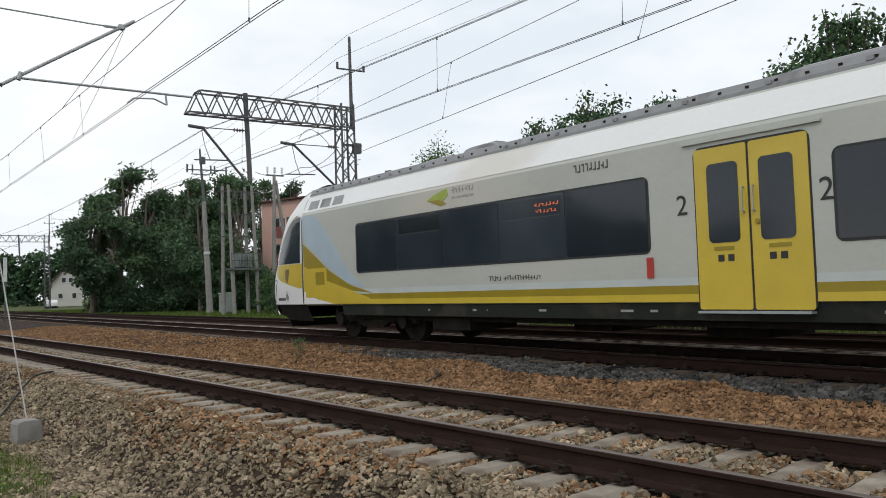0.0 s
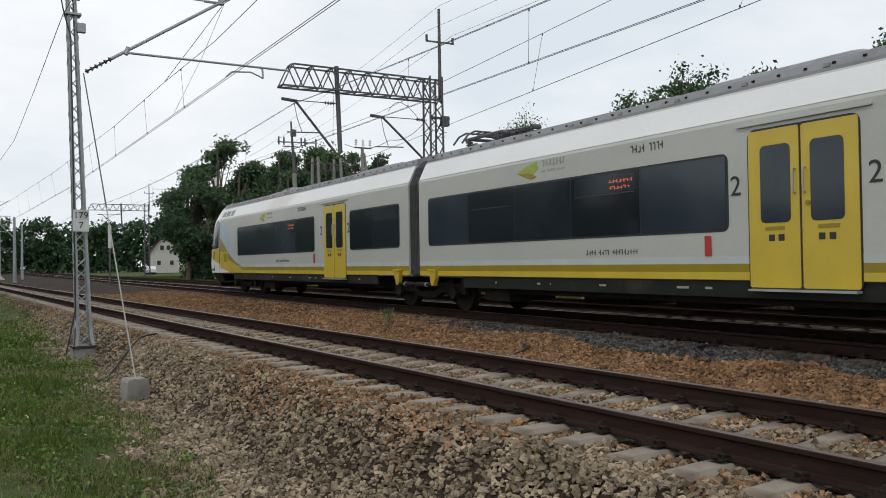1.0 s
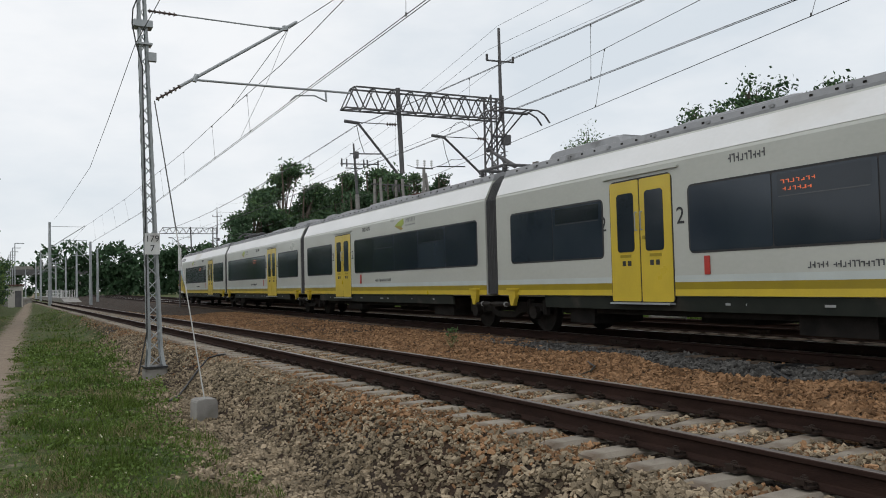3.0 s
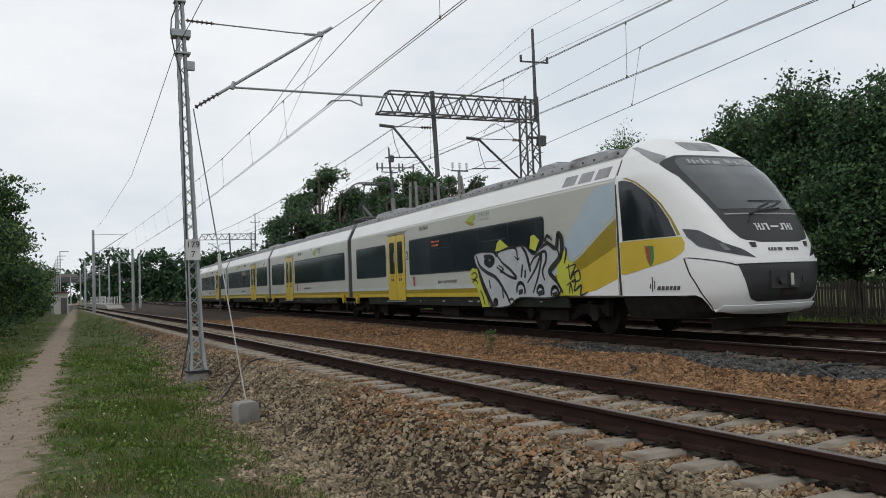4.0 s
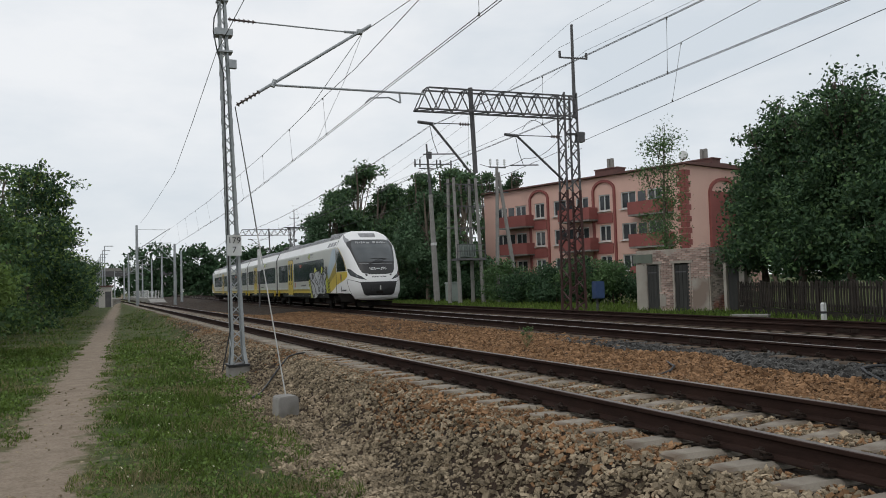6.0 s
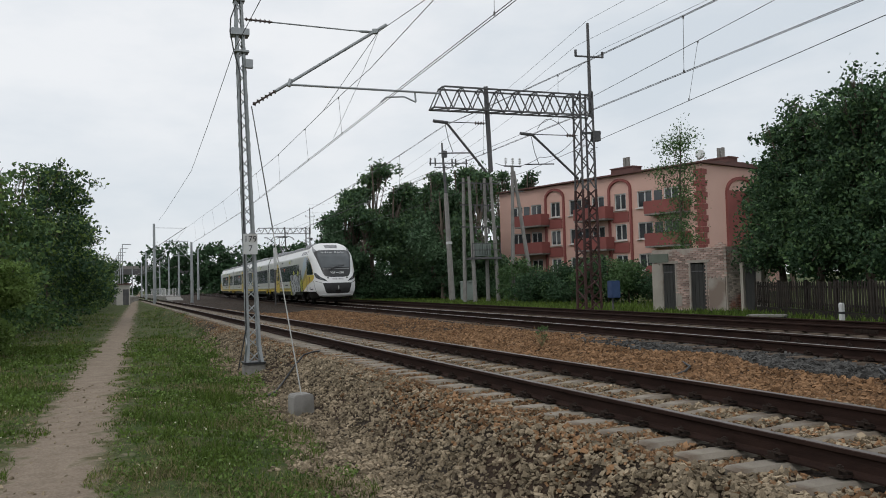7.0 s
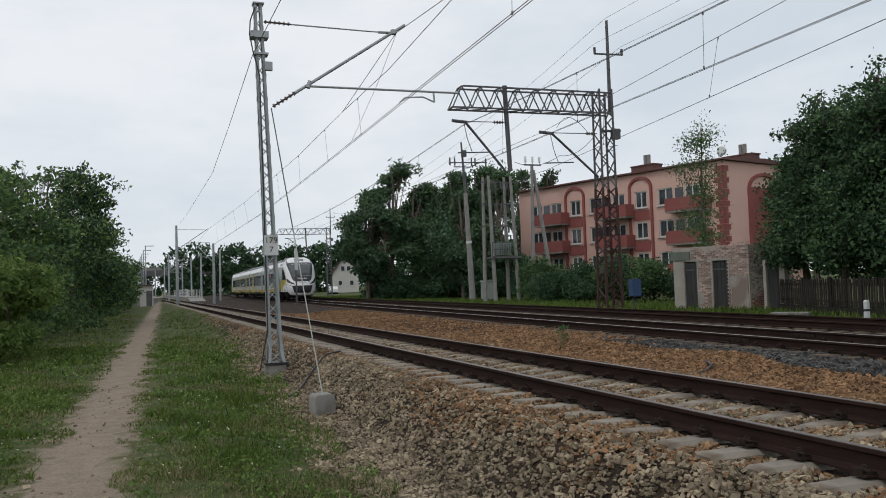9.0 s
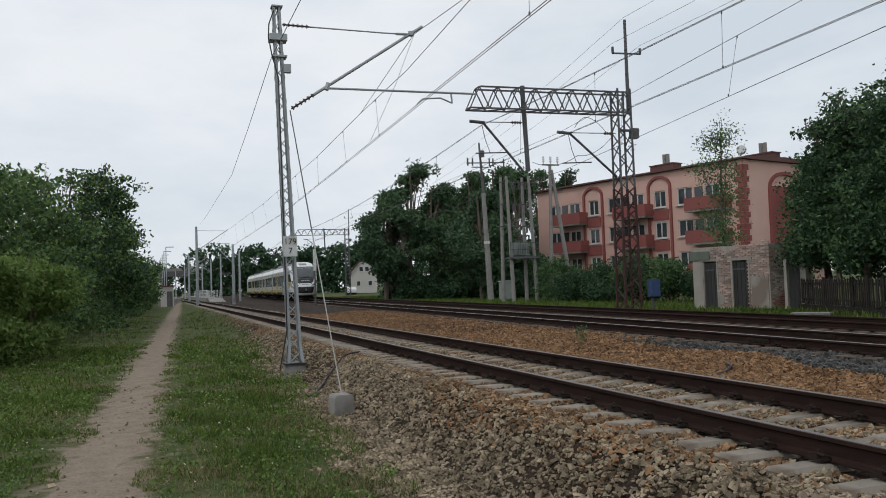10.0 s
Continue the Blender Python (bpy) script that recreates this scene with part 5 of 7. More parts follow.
# ---- overhead line ----
def lattice(m, foot, top, w0, w1, n, t, material, legs_too=True):
    """Four legs and zigzag lacing between two points, every bar a part of its own; widths at foot and top."""
    foot, top = Vector(foot), Vector(top)
    def corner(k, sx, sy):
        s = k / n
        w = w0 + (w1 - w0) * s
        return foot + (top - foot) * s + Vector((sx * w / 2, sy * w / 2, 0))
    legs = [(-1, -1), (1, -1), (1, 1), (-1, 1)]
    if legs_too:
        for s in legs:
            part("leg", Geo().bar(corner(0, *s), corner(n, *s), t), material, m)
    for k in range(n):
        for i in range(4):
            a, b = legs[i], legs[(i + 1) % 4]
            if k % 2:
                a, b = b, a
            part("brace", Geo().bar(corner(k, *a), corner(k + 1, *b), t * .6), material, m)


def insulator(a, b, n=5, r=.055):
    g = Geo()
    a, b = Vector(a), Vector(b)
    g.tube(a, b, .02, n=6)
    for k in range(n):
        p, q = a.lerp(b, (k + .3) / n), a.lerp(b, (k + .6) / n)
        g.tube(p, q, r, r * .6, n=10)
    return g


def near_mast():
    m = thing("catenary_mast", "galvanised steel lattice mast with cantilever beside the ballast shoulder", "mast")
    base, top = (-1.64, 17.72, -.42), (-1.85, 17.72, 7.40)
    lattice(m, base, top, .275, .165, 30, .034, GALV, False)
    b0, b1 = Vector(base), Vector(top)
    for sx in (-1, 1):
        for sy in (-1, 1):
            leg = Geo()
            stations = [(0, .37), (.02, .33), (.05, .285), (.5, .225), (1, .17)]
            for (s0, w0), (s1, w1) in zip(stations, stations[1:]):
                p, q = b0.lerp(b1, s0), b0.lerp(b1, s1)
                i = len(leg.v)
                for c, w in ((p, w0), (q, w1)):
                    x, y = c.x + sx * w / 2, c.y + sy * w / 2
                    leg.v += [(x, y, c.z), (x - sx * .055, y, c.z), (x - sx * .055, y - sy * .008, c.z), (x - sx * .008, y - sy * .008, c.z), (x - sx * .008, y - sy * .055, c.z), (x, y - sy * .055, c.z)]
                leg.f += [(i + k, i + (k + 1) % 6, i + 6 + (k + 1) % 6, i + 6 + k) for k in range(6)]
            part("leg", leg, LEG, m)
    part("foot_plate", Geo().box(-1.65, 17.72, -.44, .46, .46, .04), BLACK, m)
    part("footing", Geo().box(-1.65, 17.72, -.66, .44, .44, .40), CONC_GREY, m, "grey concrete footing", bevel=.03)
    for q in ((-1.84, 17.72, 7.42, .24, .24, .03), (-1.83, 17.72, 6.72, .38, .30, .14), (-1.80, 17.72, 6.30, .30, .28, .04), (-1.66, 17.60, 6.02, .16, .12, .18)):
        part("clamp", Geo().box(*q), GALV, m)
    sg = part("kilometre_sign", Geo().box(-1.71, 17.50, 2.10, .30, .012, .44), SIGN_W, m, "white enamel kilometre board", bevel=.004)
    letters("179", .185, BLACK, sg, pose(-1.71, 17.49, 2.20, 90, 0, 0), "sign_figures")
    letters("7", .185, BLACK, sg, pose(-1.71, 17.49, 2.00, 90, 0, 0), "sign_figures")
    arm = Geo()
    a, b = Vector((-1.57, 17.72, 5.16)), Vector((1.55, 17.72, 7.24))
    arm.tube(a.lerp(b, .16), b, .035, n=10)
    arm.tube((1.27, 17.72, 7.0), (1.27, 17.72, 7.1), .07, n=8)
    part("cantilever_arm", arm, GALV, m)
    part("insulator", insulator(a, a.lerp(b, .17), 6), INSUL, m)
    tie = Geo()
    tie.path([(-1.15, 17.72, 7.03), (.6, 17.72, 7.02), (1.22, 17.72, 7.03)], .016)
    tie.tube((.9, 17.72, 7.02), (1.22, 17.72, 7.03), .03, n=6)
    part("top_tie", tie, GALV, m)
    part("insulator", insulator((-1.72, 17.72, 7.04), (-1.12, 17.72, 7.03), 6, .05), INSUL, m)
    reg = Geo()
    reg.tube((-.75, 17.72, 5.66), (2.85, 17.72, 5.70), .026, n=8)
    reg.tube((-.78, 17.72, 5.62), (-.72, 17.72, 5.78), .05, n=8)
    reg.path([(2.22, 17.72, 5.68), (2.24, 17.72, 5.45)], .022)
    reg.path([(2.24, 17.72, 5.45), (1.95, 17.72, 5.56), (1.50, 17.72, 5.52), (1.37, 17.72, 5.40)], .018)
    part("registration_arm", reg, GALV, m)
    cable = Geo()
    cable.path([(-1.92, 17.6, 7.3), (-2.03, 17.6, 7.0), (-2.05, 17.6, 6.7), (-1.98, 17.6, 6.3), (-1.86, 17.56, 5.8), (-1.84, 17.52, 3), (-1.83, 17.5, 1.2), (-1.83, 17.5, .3), (-1.95, 17.5, -.3), (-2.0, 17.5, -.55)], .014)
    part("earth_cable", cable, BLACK, m)
    guy = thing("guy_wire", "steel guy wire with a white plastic sleeve", "guy wire")
    p0, p1 = Vector((-1.62, 17.6, 5.10)), Vector((-1.80, 12.42, -.50))
    part("wire", Geo().tube(p0, p0.lerp(p1, .52), .012, n=6), WIRE, guy)
    part("sleeve", Geo().tube(p0.lerp(p1, .5), p1, .011, n=8), PVC, guy)
    blk = part("anchor_block", Geo().prism([(-.175, -.45), (.175, -.45), (.155, .20), (.125, .235), (-.125, .235), (-.155, .20)], "y", -.165, .165), CONC_GREY, bevel=.012, at=pose(-1.80, 12.45, -.72, 0, 0, 6))
    tagged(blk, "weathered grey concrete anchor block set in the ballast", "concrete block")
    lp = part("loose_cable", Geo().path([(a, b, float(ground_height(np.array(a), np.array(b))) + .05) for a, b in ((-2.0, 14.2), (-1.75, 14.7), (-1.48, 15.3), (-1.2, 15.7), (-.92, 16.1), (-.7, 16.3), (-.5, 16.45))], .018), BLACK)
    tagged(lp, "black cable lying over the ballast to the mast", "cable")


def far_mast(x, y, z, h, arm, group="catenary masts along the line", lean=0.0):
    """Plain steel mast with a simple cantilever reaching arm metres over the track."""
    m = thing("line_mast", "grey steel catenary mast standing far along the line", "mast", pose(x, y, z), group)
    part("shaft", Geo().tube((0, 0, 0), (lean, 0, h), .17, .11, n=8), GALV, m)
    if arm:
        s = 1 if arm > 0 else -1
        g = Geo()
        g.tube((s * .1, 0, h * .70), (arm, 0, h * .96), .04, n=6)
        g.tube((s * .1, 0, h * .95), (arm * .9, 0, h * .945), .02, n=5)
        g.tube((arm * .3, 0, h * .775), (arm * 1.05, 0, h * .78), .03, n=5)
        part("cantilever_arm", g, GALV, m)
    return m


def gantry(x, y, z, reach, h, mat_low, mat_up, label, drops):
    """Lattice tower with a trussed girder reaching to the left, drop poles and a spike with crossarms."""
    m = thing("catenary_gantry", label, "gantry", pose(x, y, z, 0, 0, TURN))
    lattice(m, (0, 0, 0), (0, 0, h * .62), .72, .62, 11, .08, mat_low)
    lattice(m, (0, 0, h * .62), (0, 0, h + 1.0), .62, .58, 7, .065, mat_up)
    part("footing", Geo().box(0, 0, -.15, 1.1, 1.1, .4), CONC_GREY, m, bevel=.04)
    n = 8
    x0, x1 = -.3, -reach
    for zz in (h, h + .85):
        for d in (-.28, .28):
            xe = x1 if zz == h else x1 + .45
            part("chord", Geo().bar((x0 + .6, d, zz), (xe, d, zz), .06), mat_up, m)
    def web(a, b, t):
        part("girder_brace", Geo().bar(a, b, t), mat_up, m)
    for k in range(n):
        a, b = x0 + (x1 - x0) * k / n, x0 + (x1 - x0) * (k + 1) / n
        mid = (a + b) / 2
        for d in (-.28, .28):
            web((a, d, h), (mid, d, h + .85), .042)
            web((mid, d, h + .85), (b, d, h), .042)
        web((a, -.28, h), (b, .28, h), .04)
        web((mid, -.28, h + .85), (mid, .28, h + .85), .04)
    web((x1, -.28, h), (x1, .28, h), .06)
    part("spike", Geo().tube((.36, 0, h), (.36, 0, h + 4.0), .085, .06, n=8), STEEL_DARK, m)
    g = Geo()
    g.bar((-.28, 0, h + 2.55), (1.05, 0, h + 2.58), .06)
    for s in (-.26, 1.03):
        g.tube((s, 0, h + 2.55), (s, 0, h + 2.82), .055, n=8)
    part("crossarm", g, STEEL_DARK, m)
    bx = Geo()
    bx.box(.50, -.12, h - .85, .30, .30, .42)
    bx.box(.28, -.1, h - .72, .9, .14, .08)
    part("switch_box", bx, STEEL_DARK, m)
    for dx, z0, tip, kz, attach in drops:
        if dx < -1:
            part("drop_pole", Geo().tube((dx, 0, h + 1.0), (dx + .12, 0, z0), .10, .10, n=8), STEEL_DARK, m)
        c = Geo()
        c.tube((attach[0], 0, attach[1]), (tip + .55, 0, kz - .02), .05, n=8)
        c.tube((tip + .62, 0, kz - .03), (tip, 0, kz + .02), .065, n=8)
        part("cantilever_arm", c, STEEL_DARK, m)
        t = Geo()
        t.tube((tip + .55, 0, kz), (dx, 0, kz + .02), .018, n=6)
        t.tube((tip + .2, 0, kz - 1.25), (tip + 1.5, 0, kz - 1.2), .025, n=6)
        t.path([(tip + .5, 0, kz - .1), (tip + .62, 0, kz - .7), (tip + .8, 0, kz - 1.2)], .014)
        part("registration_arm", t, STEEL_DARK, m)
        part("insulator", insulator((dx - .1, 0, kz + .01), (dx - .55, 0, kz + .01), 4, .075), INSUL, m)
    return m


def wire_run(name, label, pts, r=.009, sag=0.0, steps=12, twin=0.0):
    """A wire through points, hanging between them."""
    for off in ((-twin / 2, twin / 2) if twin else (0,)):
        g = Geo()
        line = []
        for a, b in zip(pts, pts[1:]):
            a, b = Vector(a), Vector(b)
            for k in range(steps):
                t = k / steps
                p = a.lerp(b, t)
                p.z -= 4 * sag * t * (1 - t)
                p.x += off
                line.append(p)
        e = Vector(pts[-1])
        e.x += off
        line.append(e)
        g.path(line, r, n=5)
        tagged(part(name, g, WIRE), label, "wire")


def droppers(rows, label):
    for a, b in rows:
        g = Geo()
        g.tube(a, b, .005, n=4)
        g.tube(b, Vector(b) + Vector((0, 0, .06)), .018, n=5)
        g.tube(a, Vector(a) - Vector((0, 0, .06)), .018, n=5)
        ob = part("dropper", g, WIRE)
        tagged(ob, label, "dropper", "droppers of the overhead line")


def along(p, q, y):
    t = (y - p[1]) / (q[1] - p[1])
    return Vector(p).lerp(Vector(q), t)


def overhead():
    near_mast()
    gantry(14.03, 28.9, -.2, 6.75, 8.2, STEEL_RUST, STEEL_DARK, "dark steel lattice gantry tower, rusty below, reaching over two tracks",
           [(-4.42, 5.75, -6.7, 7.70, (-4.5, 5.75)), (-.3, 0, -2.95, 7.35, (-.32, 5.55))])
    gantry(23.9, 122, -.4, 7.9, 9.6, STEEL_DARK, STEEL_DARK, "dark lattice gantry standing far along the tracks", [(-3.5, 7.0, -6.6, 9.0, (-3.6, 7.0))])
    far_mast(-.15, 85.4, -.2, 8.0, 3.1)
    far_mast(3.5, 86.4, -.2, 6.2, -1.6)
    far_mast(1.2, 136, -.6, 7.8, 3.0)
    far_mast(5.2, 124, -.6, 7.3, 0)
    far_mast(6.8, 113, -.6, 7.1, 0)
    far_mast(5.9, 155, -.8, 8.0, -3.0)
    far_mast(5.3, 172, -.9, 8.0, -3.0)
    far_mast(2.4, 186, -.9, 8.0, 3.0)
    far_mast(1.9, 236, -.9, 8.0, 3.0)
    # track one: carrying wire and twin contact wire
    carry = [(.9, -42, 7.3), (1.0, -20, 6.5), (1.15, -2, 6.45), (1.3, 14.2, 6.6), (1.45, 18.7, 6.45), (1.6, 24, 6.5), (2.0, 33, 6.6), (2.35, 52, 6.72), (2.95, 85, 7.4), (4.0, 136, 7.0), (5, 236, 7.0)]
    wire_run("carrying_wire", "dark carrying wire over the near track", carry, .0085, 0, 3)
    run = [(.75, -42, 5.45), (1.23, 10.7, 5.45), (1.45, 17.72, 5.42), (1.87, 28.3, 5.45), (2.49, 45.7, 5.45), (3.1, 85, 5.6), (4.2, 136, 5.4), (5, 236, 5.4)]
    wire_run("contact_wire", "twin contact wire over the near track", run, .0075, 0.0, 3, .06)
    rows = []
    for y in (1.5, 6.5, 11.5, 22, 27, 33, 39, 46, 53, 60, 68, 76):
        a, b = (Vector([float(np.interp(y, [p[1] for p in w], [p[k] for p in w])) for k in range(3)]) for w in (carry, run))
        rows.append((tuple(a), tuple(b)))
    droppers(rows, "thin dropper hanging between carrying and contact wire")
    wire_run("stitch_wire", "thin stitch wire spread beside the mast", [(1.3, 13.0, 6.62), (1.3, 17.6, 7.0), (1.6, 24, 6.5)], .008, 0, 4)
    wire_run("stitch_wire", "thin stitch wire spread beside the mast", [(1.3, 17.6, 6.98), (1.4, 19.5, 6.3), (1.62, 23, 5.46)], .005, 0, 4)
    wire_run("feeder_wire", "earth wire sagging from mast to mast", [(-1.95, -35, 6.4), (-1.98, 17.72, 6.28), (-1.71, 24.6, 6.1), (-1.32, 34.3, 6.0), (-.74, 60, 6.6), (.2, 85, 8.0)], .008, 0.0, 3)
    # track two
    q = lambda x, y, z: (x + SLOPE * y, y, z)
    s0, s1, s2 = q(6.45, -32, 7.3), q(6.35, 28.9, 7.3), q(6.2, 94, 7.4)
    wire_run("carrying_wire", "twin carrying wire over the second track", [s0, s1, s2, q(6.3, 200, 7.5)], .0085, .68, 16, .05)
    c0, c1, c2 = q(6.45, -32, 5.57), q(6.3, 28.9, 5.55), q(6.4, 94, 5.55)
    wire_run("contact_wire", "twin contact wire over the second track", [c0, c1, c2, q(6.3, 200, 5.6)], .0075, 0, 3, .06)
    rows = []
    for y in (3.0, 8.5, 13.9, 19.6, 25, 35, 41, 48, 56, 64, 73):
        seg = (s0, s1, c0, c1) if y < 28.9 else (s1, s2, c1, c2)
        a, b = along(seg[0], seg[1], y), along(seg[2], seg[3], y)
        t = (y - seg[0][1]) / (seg[1][1] - seg[0][1])
        a.z -= 4 * .68 * t * (1 - t)
        rows.append((tuple(a), tuple(b)))
    # track three
    s0, s1, s2 = (3.3, -32, 7.6), (11.05, 28.9, 7.1), q(10, 94, 7.5)
    wire_run("carrying_wire", "carrying wire over the third track", [s0, s1, s2], .0085, .06, 16)
    c0, c1, c2 = (.8, -32, 5.62), (11.25, 28.9, 5.59), q(10, 94, 5.6)
    wire_run("contact_wire", "contact wire over the third track", [c0, c1, c2], .0085, 0, 3)
    for y in (9.0, 16.3, 23.0, 38, 47, 57):
        seg = (s0, s1, c0, c1) if y < 28.9 else (s1, s2, c1, c2)
        a, b = along(seg[0], seg[1], y), along(seg[2], seg[3], y)
        t = (y - seg[0][1]) / (seg[1][1] - seg[0][1])
        a.z -= 4 * .06 * t * (1 - t)
        rows.append((tuple(a), tuple(b)))
    droppers(rows, "thin dropper hanging between carrying and contact wire")
    # line wires on the gantry's spike
    for x, z in ((14.35, 12.1), (13.74, 10.95), (15.08, 10.95)):
        wire_run("line_wire", "thin bare power wire running over the gantry", [(x - 2.9, -42, z + .2), (x, 28.9, z)], .007, .7, 14)
        wire_run("line_wire", "thin bare power wire sagging away beyond the gantry", [(x, 28.9, z), (x + 9.6, 122, z + 1.6)], .007, 2.4, 14)
    wire_run("jumper_wire", "bent jumper wire hanging at the gantry", [(11.7, 28.7, 7.3), (12.3, 28.7, 7.75), (13.2, 28.7, 7.1)], .012, -.12, 8)
    wire_run("jumper_wire", "long slack jumper wire behind the gantry", [(13.4, 28.6, 7.0), (11.9, 28.9, 6.2), (9.9, 29, 5.9)], .012, .25, 8)


overhead()


# ---- poles ----
def power_pole():
    m = thing("power_pole", "grey concrete power pole with a crossarm and insulators", "pole", pose(19.86, 57.1, -.2))
    g = Geo()
    g.tube((0, 0, 0), (-.3, 0, 8.2), .26, .17, n=8)
    part("shaft", g, WOODPOLE, m)
    part("upper_shaft", Geo().tube((-.28, 0, 8.0), (-.52, 0, 12.1), .13, .07, n=8), STEEL_DARK, m)
    a = Geo()
    a.bar((-1.6, 0, 10.5), (1.6, 0, 10.6), .08)
    a.bar((-1.2, 0, 10.2), (.2, 0, 10.2), .07)
    for x in (-1.5, -1.1, .3, .6, 1.5):
        a.tube((x, 0, 10.3), (x, 0, 10.9), .06, n=6)
    a.box(-.42, -.2, 11.2, .35, .3, .5)
    part("crossarm", a, STEEL_DARK, m)
    part("band", Geo().tube((-.14, 0, 4.3), (-.15, 0, 4.5), .25, .25, n=8), SIGN_W, m)


def transformer_station():
    m = thing("transformer_station", "transformer platform on four leaning grey concrete poles", "transformer", pose(19.2, 50, -.2))
    for x0, y0, x1 in ((-.8, -.3, -1.05), (-1.25, .4, -1.15), (.95, -.3, .6), (.5, .4, .45)):
        part("leg", Geo().tube((x0, y0, 0), (x1, y0, 8.5), .15, .10, n=8), WOODPOLE, m)
    g = Geo()
    g.box(0, 0, 2.95, 2.2, 1.2, .14)
    for x in (-1.05, 1.05):
        g.tube((x, -.6, 3.0), (x, -.6, 4.0), .03, n=6)
    for z in (3.5, 3.95):
        g.tube((-1.05, -.6, z), (1.05, -.6, z), .025, n=6)
    part("platform", g, STEEL_DARK, m)
    t = Geo()
    t.box(-.1, 0, 3.55, 1.1, .7, .9)
    for k in range(6):
        t.box(-.1 - .45 + .18 * k, -.42, 3.55, .04, .16, .75)
    part("transformer", t, BOXGREY, m)
    for z in (5.1, 6.6, 8.1):
        c = Geo()
        c.bar((-1.6, 0, z), (1.4, 0, z), .08)
        for x in (-.5, 0, .5):
            c.tube((x, 0, z - .45), (x, 0, z), .06, n=6)
        part("crossarm", c, STEEL_DARK, m)
    lead = Geo()
    for x in (-.5, 0, .5):
        lead.path([(x, 0, 8.0), (x + .15, -.1, 6.5), (x, 0, 5.0), (x * .6, 0, 4.0)], .014)
    part("lead_wire", lead, WIRE, m)
    c = thing("switch_cabinet", "grey-green steel cabinet standing below the transformer poles", "cabinet", pose(20.1, 54.6, -.25))
    part("body", Geo().box(0, 0, .75, 1.0, .6, 1.3), BOXGREY, c, bevel=.02)
    part("lid", Geo().prism([(-.55, 1.4), (.55, 1.4), (.5, 1.52), (-.5, 1.48)], "y", -.36, .36), BOXGREY, c)
    part("plinth", Geo().box(0, 0, .05, .9, .5, .2), CONC_GREY, c)
    part("cabinet_door", Geo().box(0, -.305, .75, .84, .02, 1.1), BOXGREY, c)


def a_pole():
    m = thing("a_frame_pole", "grey wooden A-frame power pole with three pin insulators", "pole", pose(21.6, 50.0, -.2))
    part("leg", Geo().tube((-.2, 0, 0), (.05, 0, 9.4), .16, .11, n=8), WOODPOLE, m)
    part("leg", Geo().tube((1.45, 0, 0), (.15, 0, 9.0), .17, .11, n=8), WOODPOLE, m)
    c = Geo()
    c.bar((-.55, 0, 9.35), (.75, 0, 9.35), .09)
    c.bar((-.2, 0, 7.6), (.9, 0, 7.6), .07)
    part("crossarm", c, STEEL_DARK, m)
    for x in (-.45, .1, .65):
        g = Geo()
        g.tube((x, 0, 9.38), (x, 0, 9.6), .03, n=6)
        for k in range(3):
            g.tube((x, 0, 9.55 + .14 * k), (x, 0, 9.65 + .14 * k), .11, .06, n=8)
        part("insulator", g, SIGN_W, m)


def small_posts():
    m = thing("marker_post", "black and white trackside marker post", "marker post", pose(6.4 + .9, 59.5, -.15))
    part("shaft", Geo().tube((-.45, 0, 0), (-.45, 0, 2.6), .06, n=8), STEEL_DARK, m)
    part("board", Geo().box(-.45, -.05, 3.4, .22, .06, 1.6), SIGN_W, m)
    p = thing("white_post", "short white concrete marker post with a dark band", "marker post", pose(13.2, 15.6, -.3))
    part("shaft", Geo().prism([(-.055, 0), (.055, 0), (.05, .62), (.02, .66), (-.02, .66), (-.05, .62)], "y", -.05, .05), SIGN_W, p)
    part("band", Geo().box(0, 0, .40, .115, .115, .06), BLACK, p)
    s = thing("concrete_slabs", "stack of pale concrete slabs lying in the grass", "slab stack", pose(13.85, 18.95, -.30, 0, 0, -55))
    for k in range(3):
        part("slab", Geo().box(random.uniform(-.06, .06), 0, .04 + .085 * k, 1.1, .5, .07), CONC_GREY, s, bevel=.01)
    b = thing("blue_box", "dark blue steel box standing by the gantry tower", "box", pose(15.05, 28.6, -.25))
    part("body", Geo().box(0, 0, .95, .42, .35, .72), BLUE, b, bevel=.02)
    part("post", Geo().tube((0, .1, 0), (0, .1, .6), .05, n=8), STEEL_DARK, b)
    h = part("black_hose", Geo().path([(4.6, 7.1, -.26), (4.75, 7.5, -.18), (5.0, 7.8, -.15), (5.4, 7.9, -.15), (5.9, 7.8, -.18), (6.3, 7.4, -.2)], .022), BLACK)
    tagged(h, "black hose curled over the ballast between the tracks", "hose")
    h = part("black_hose", Geo().path([(3.0, 9.6, -.27), (3.4, 9.8, -.25), (3.9, 10.3, -.25), (4.5, 11.3, -.27)], .018), BLACK)
    tagged(h, "thin black cable lying over the ballast between the tracks", "cable")


power_pole()
transformer_station()
a_pole()
small_posts()


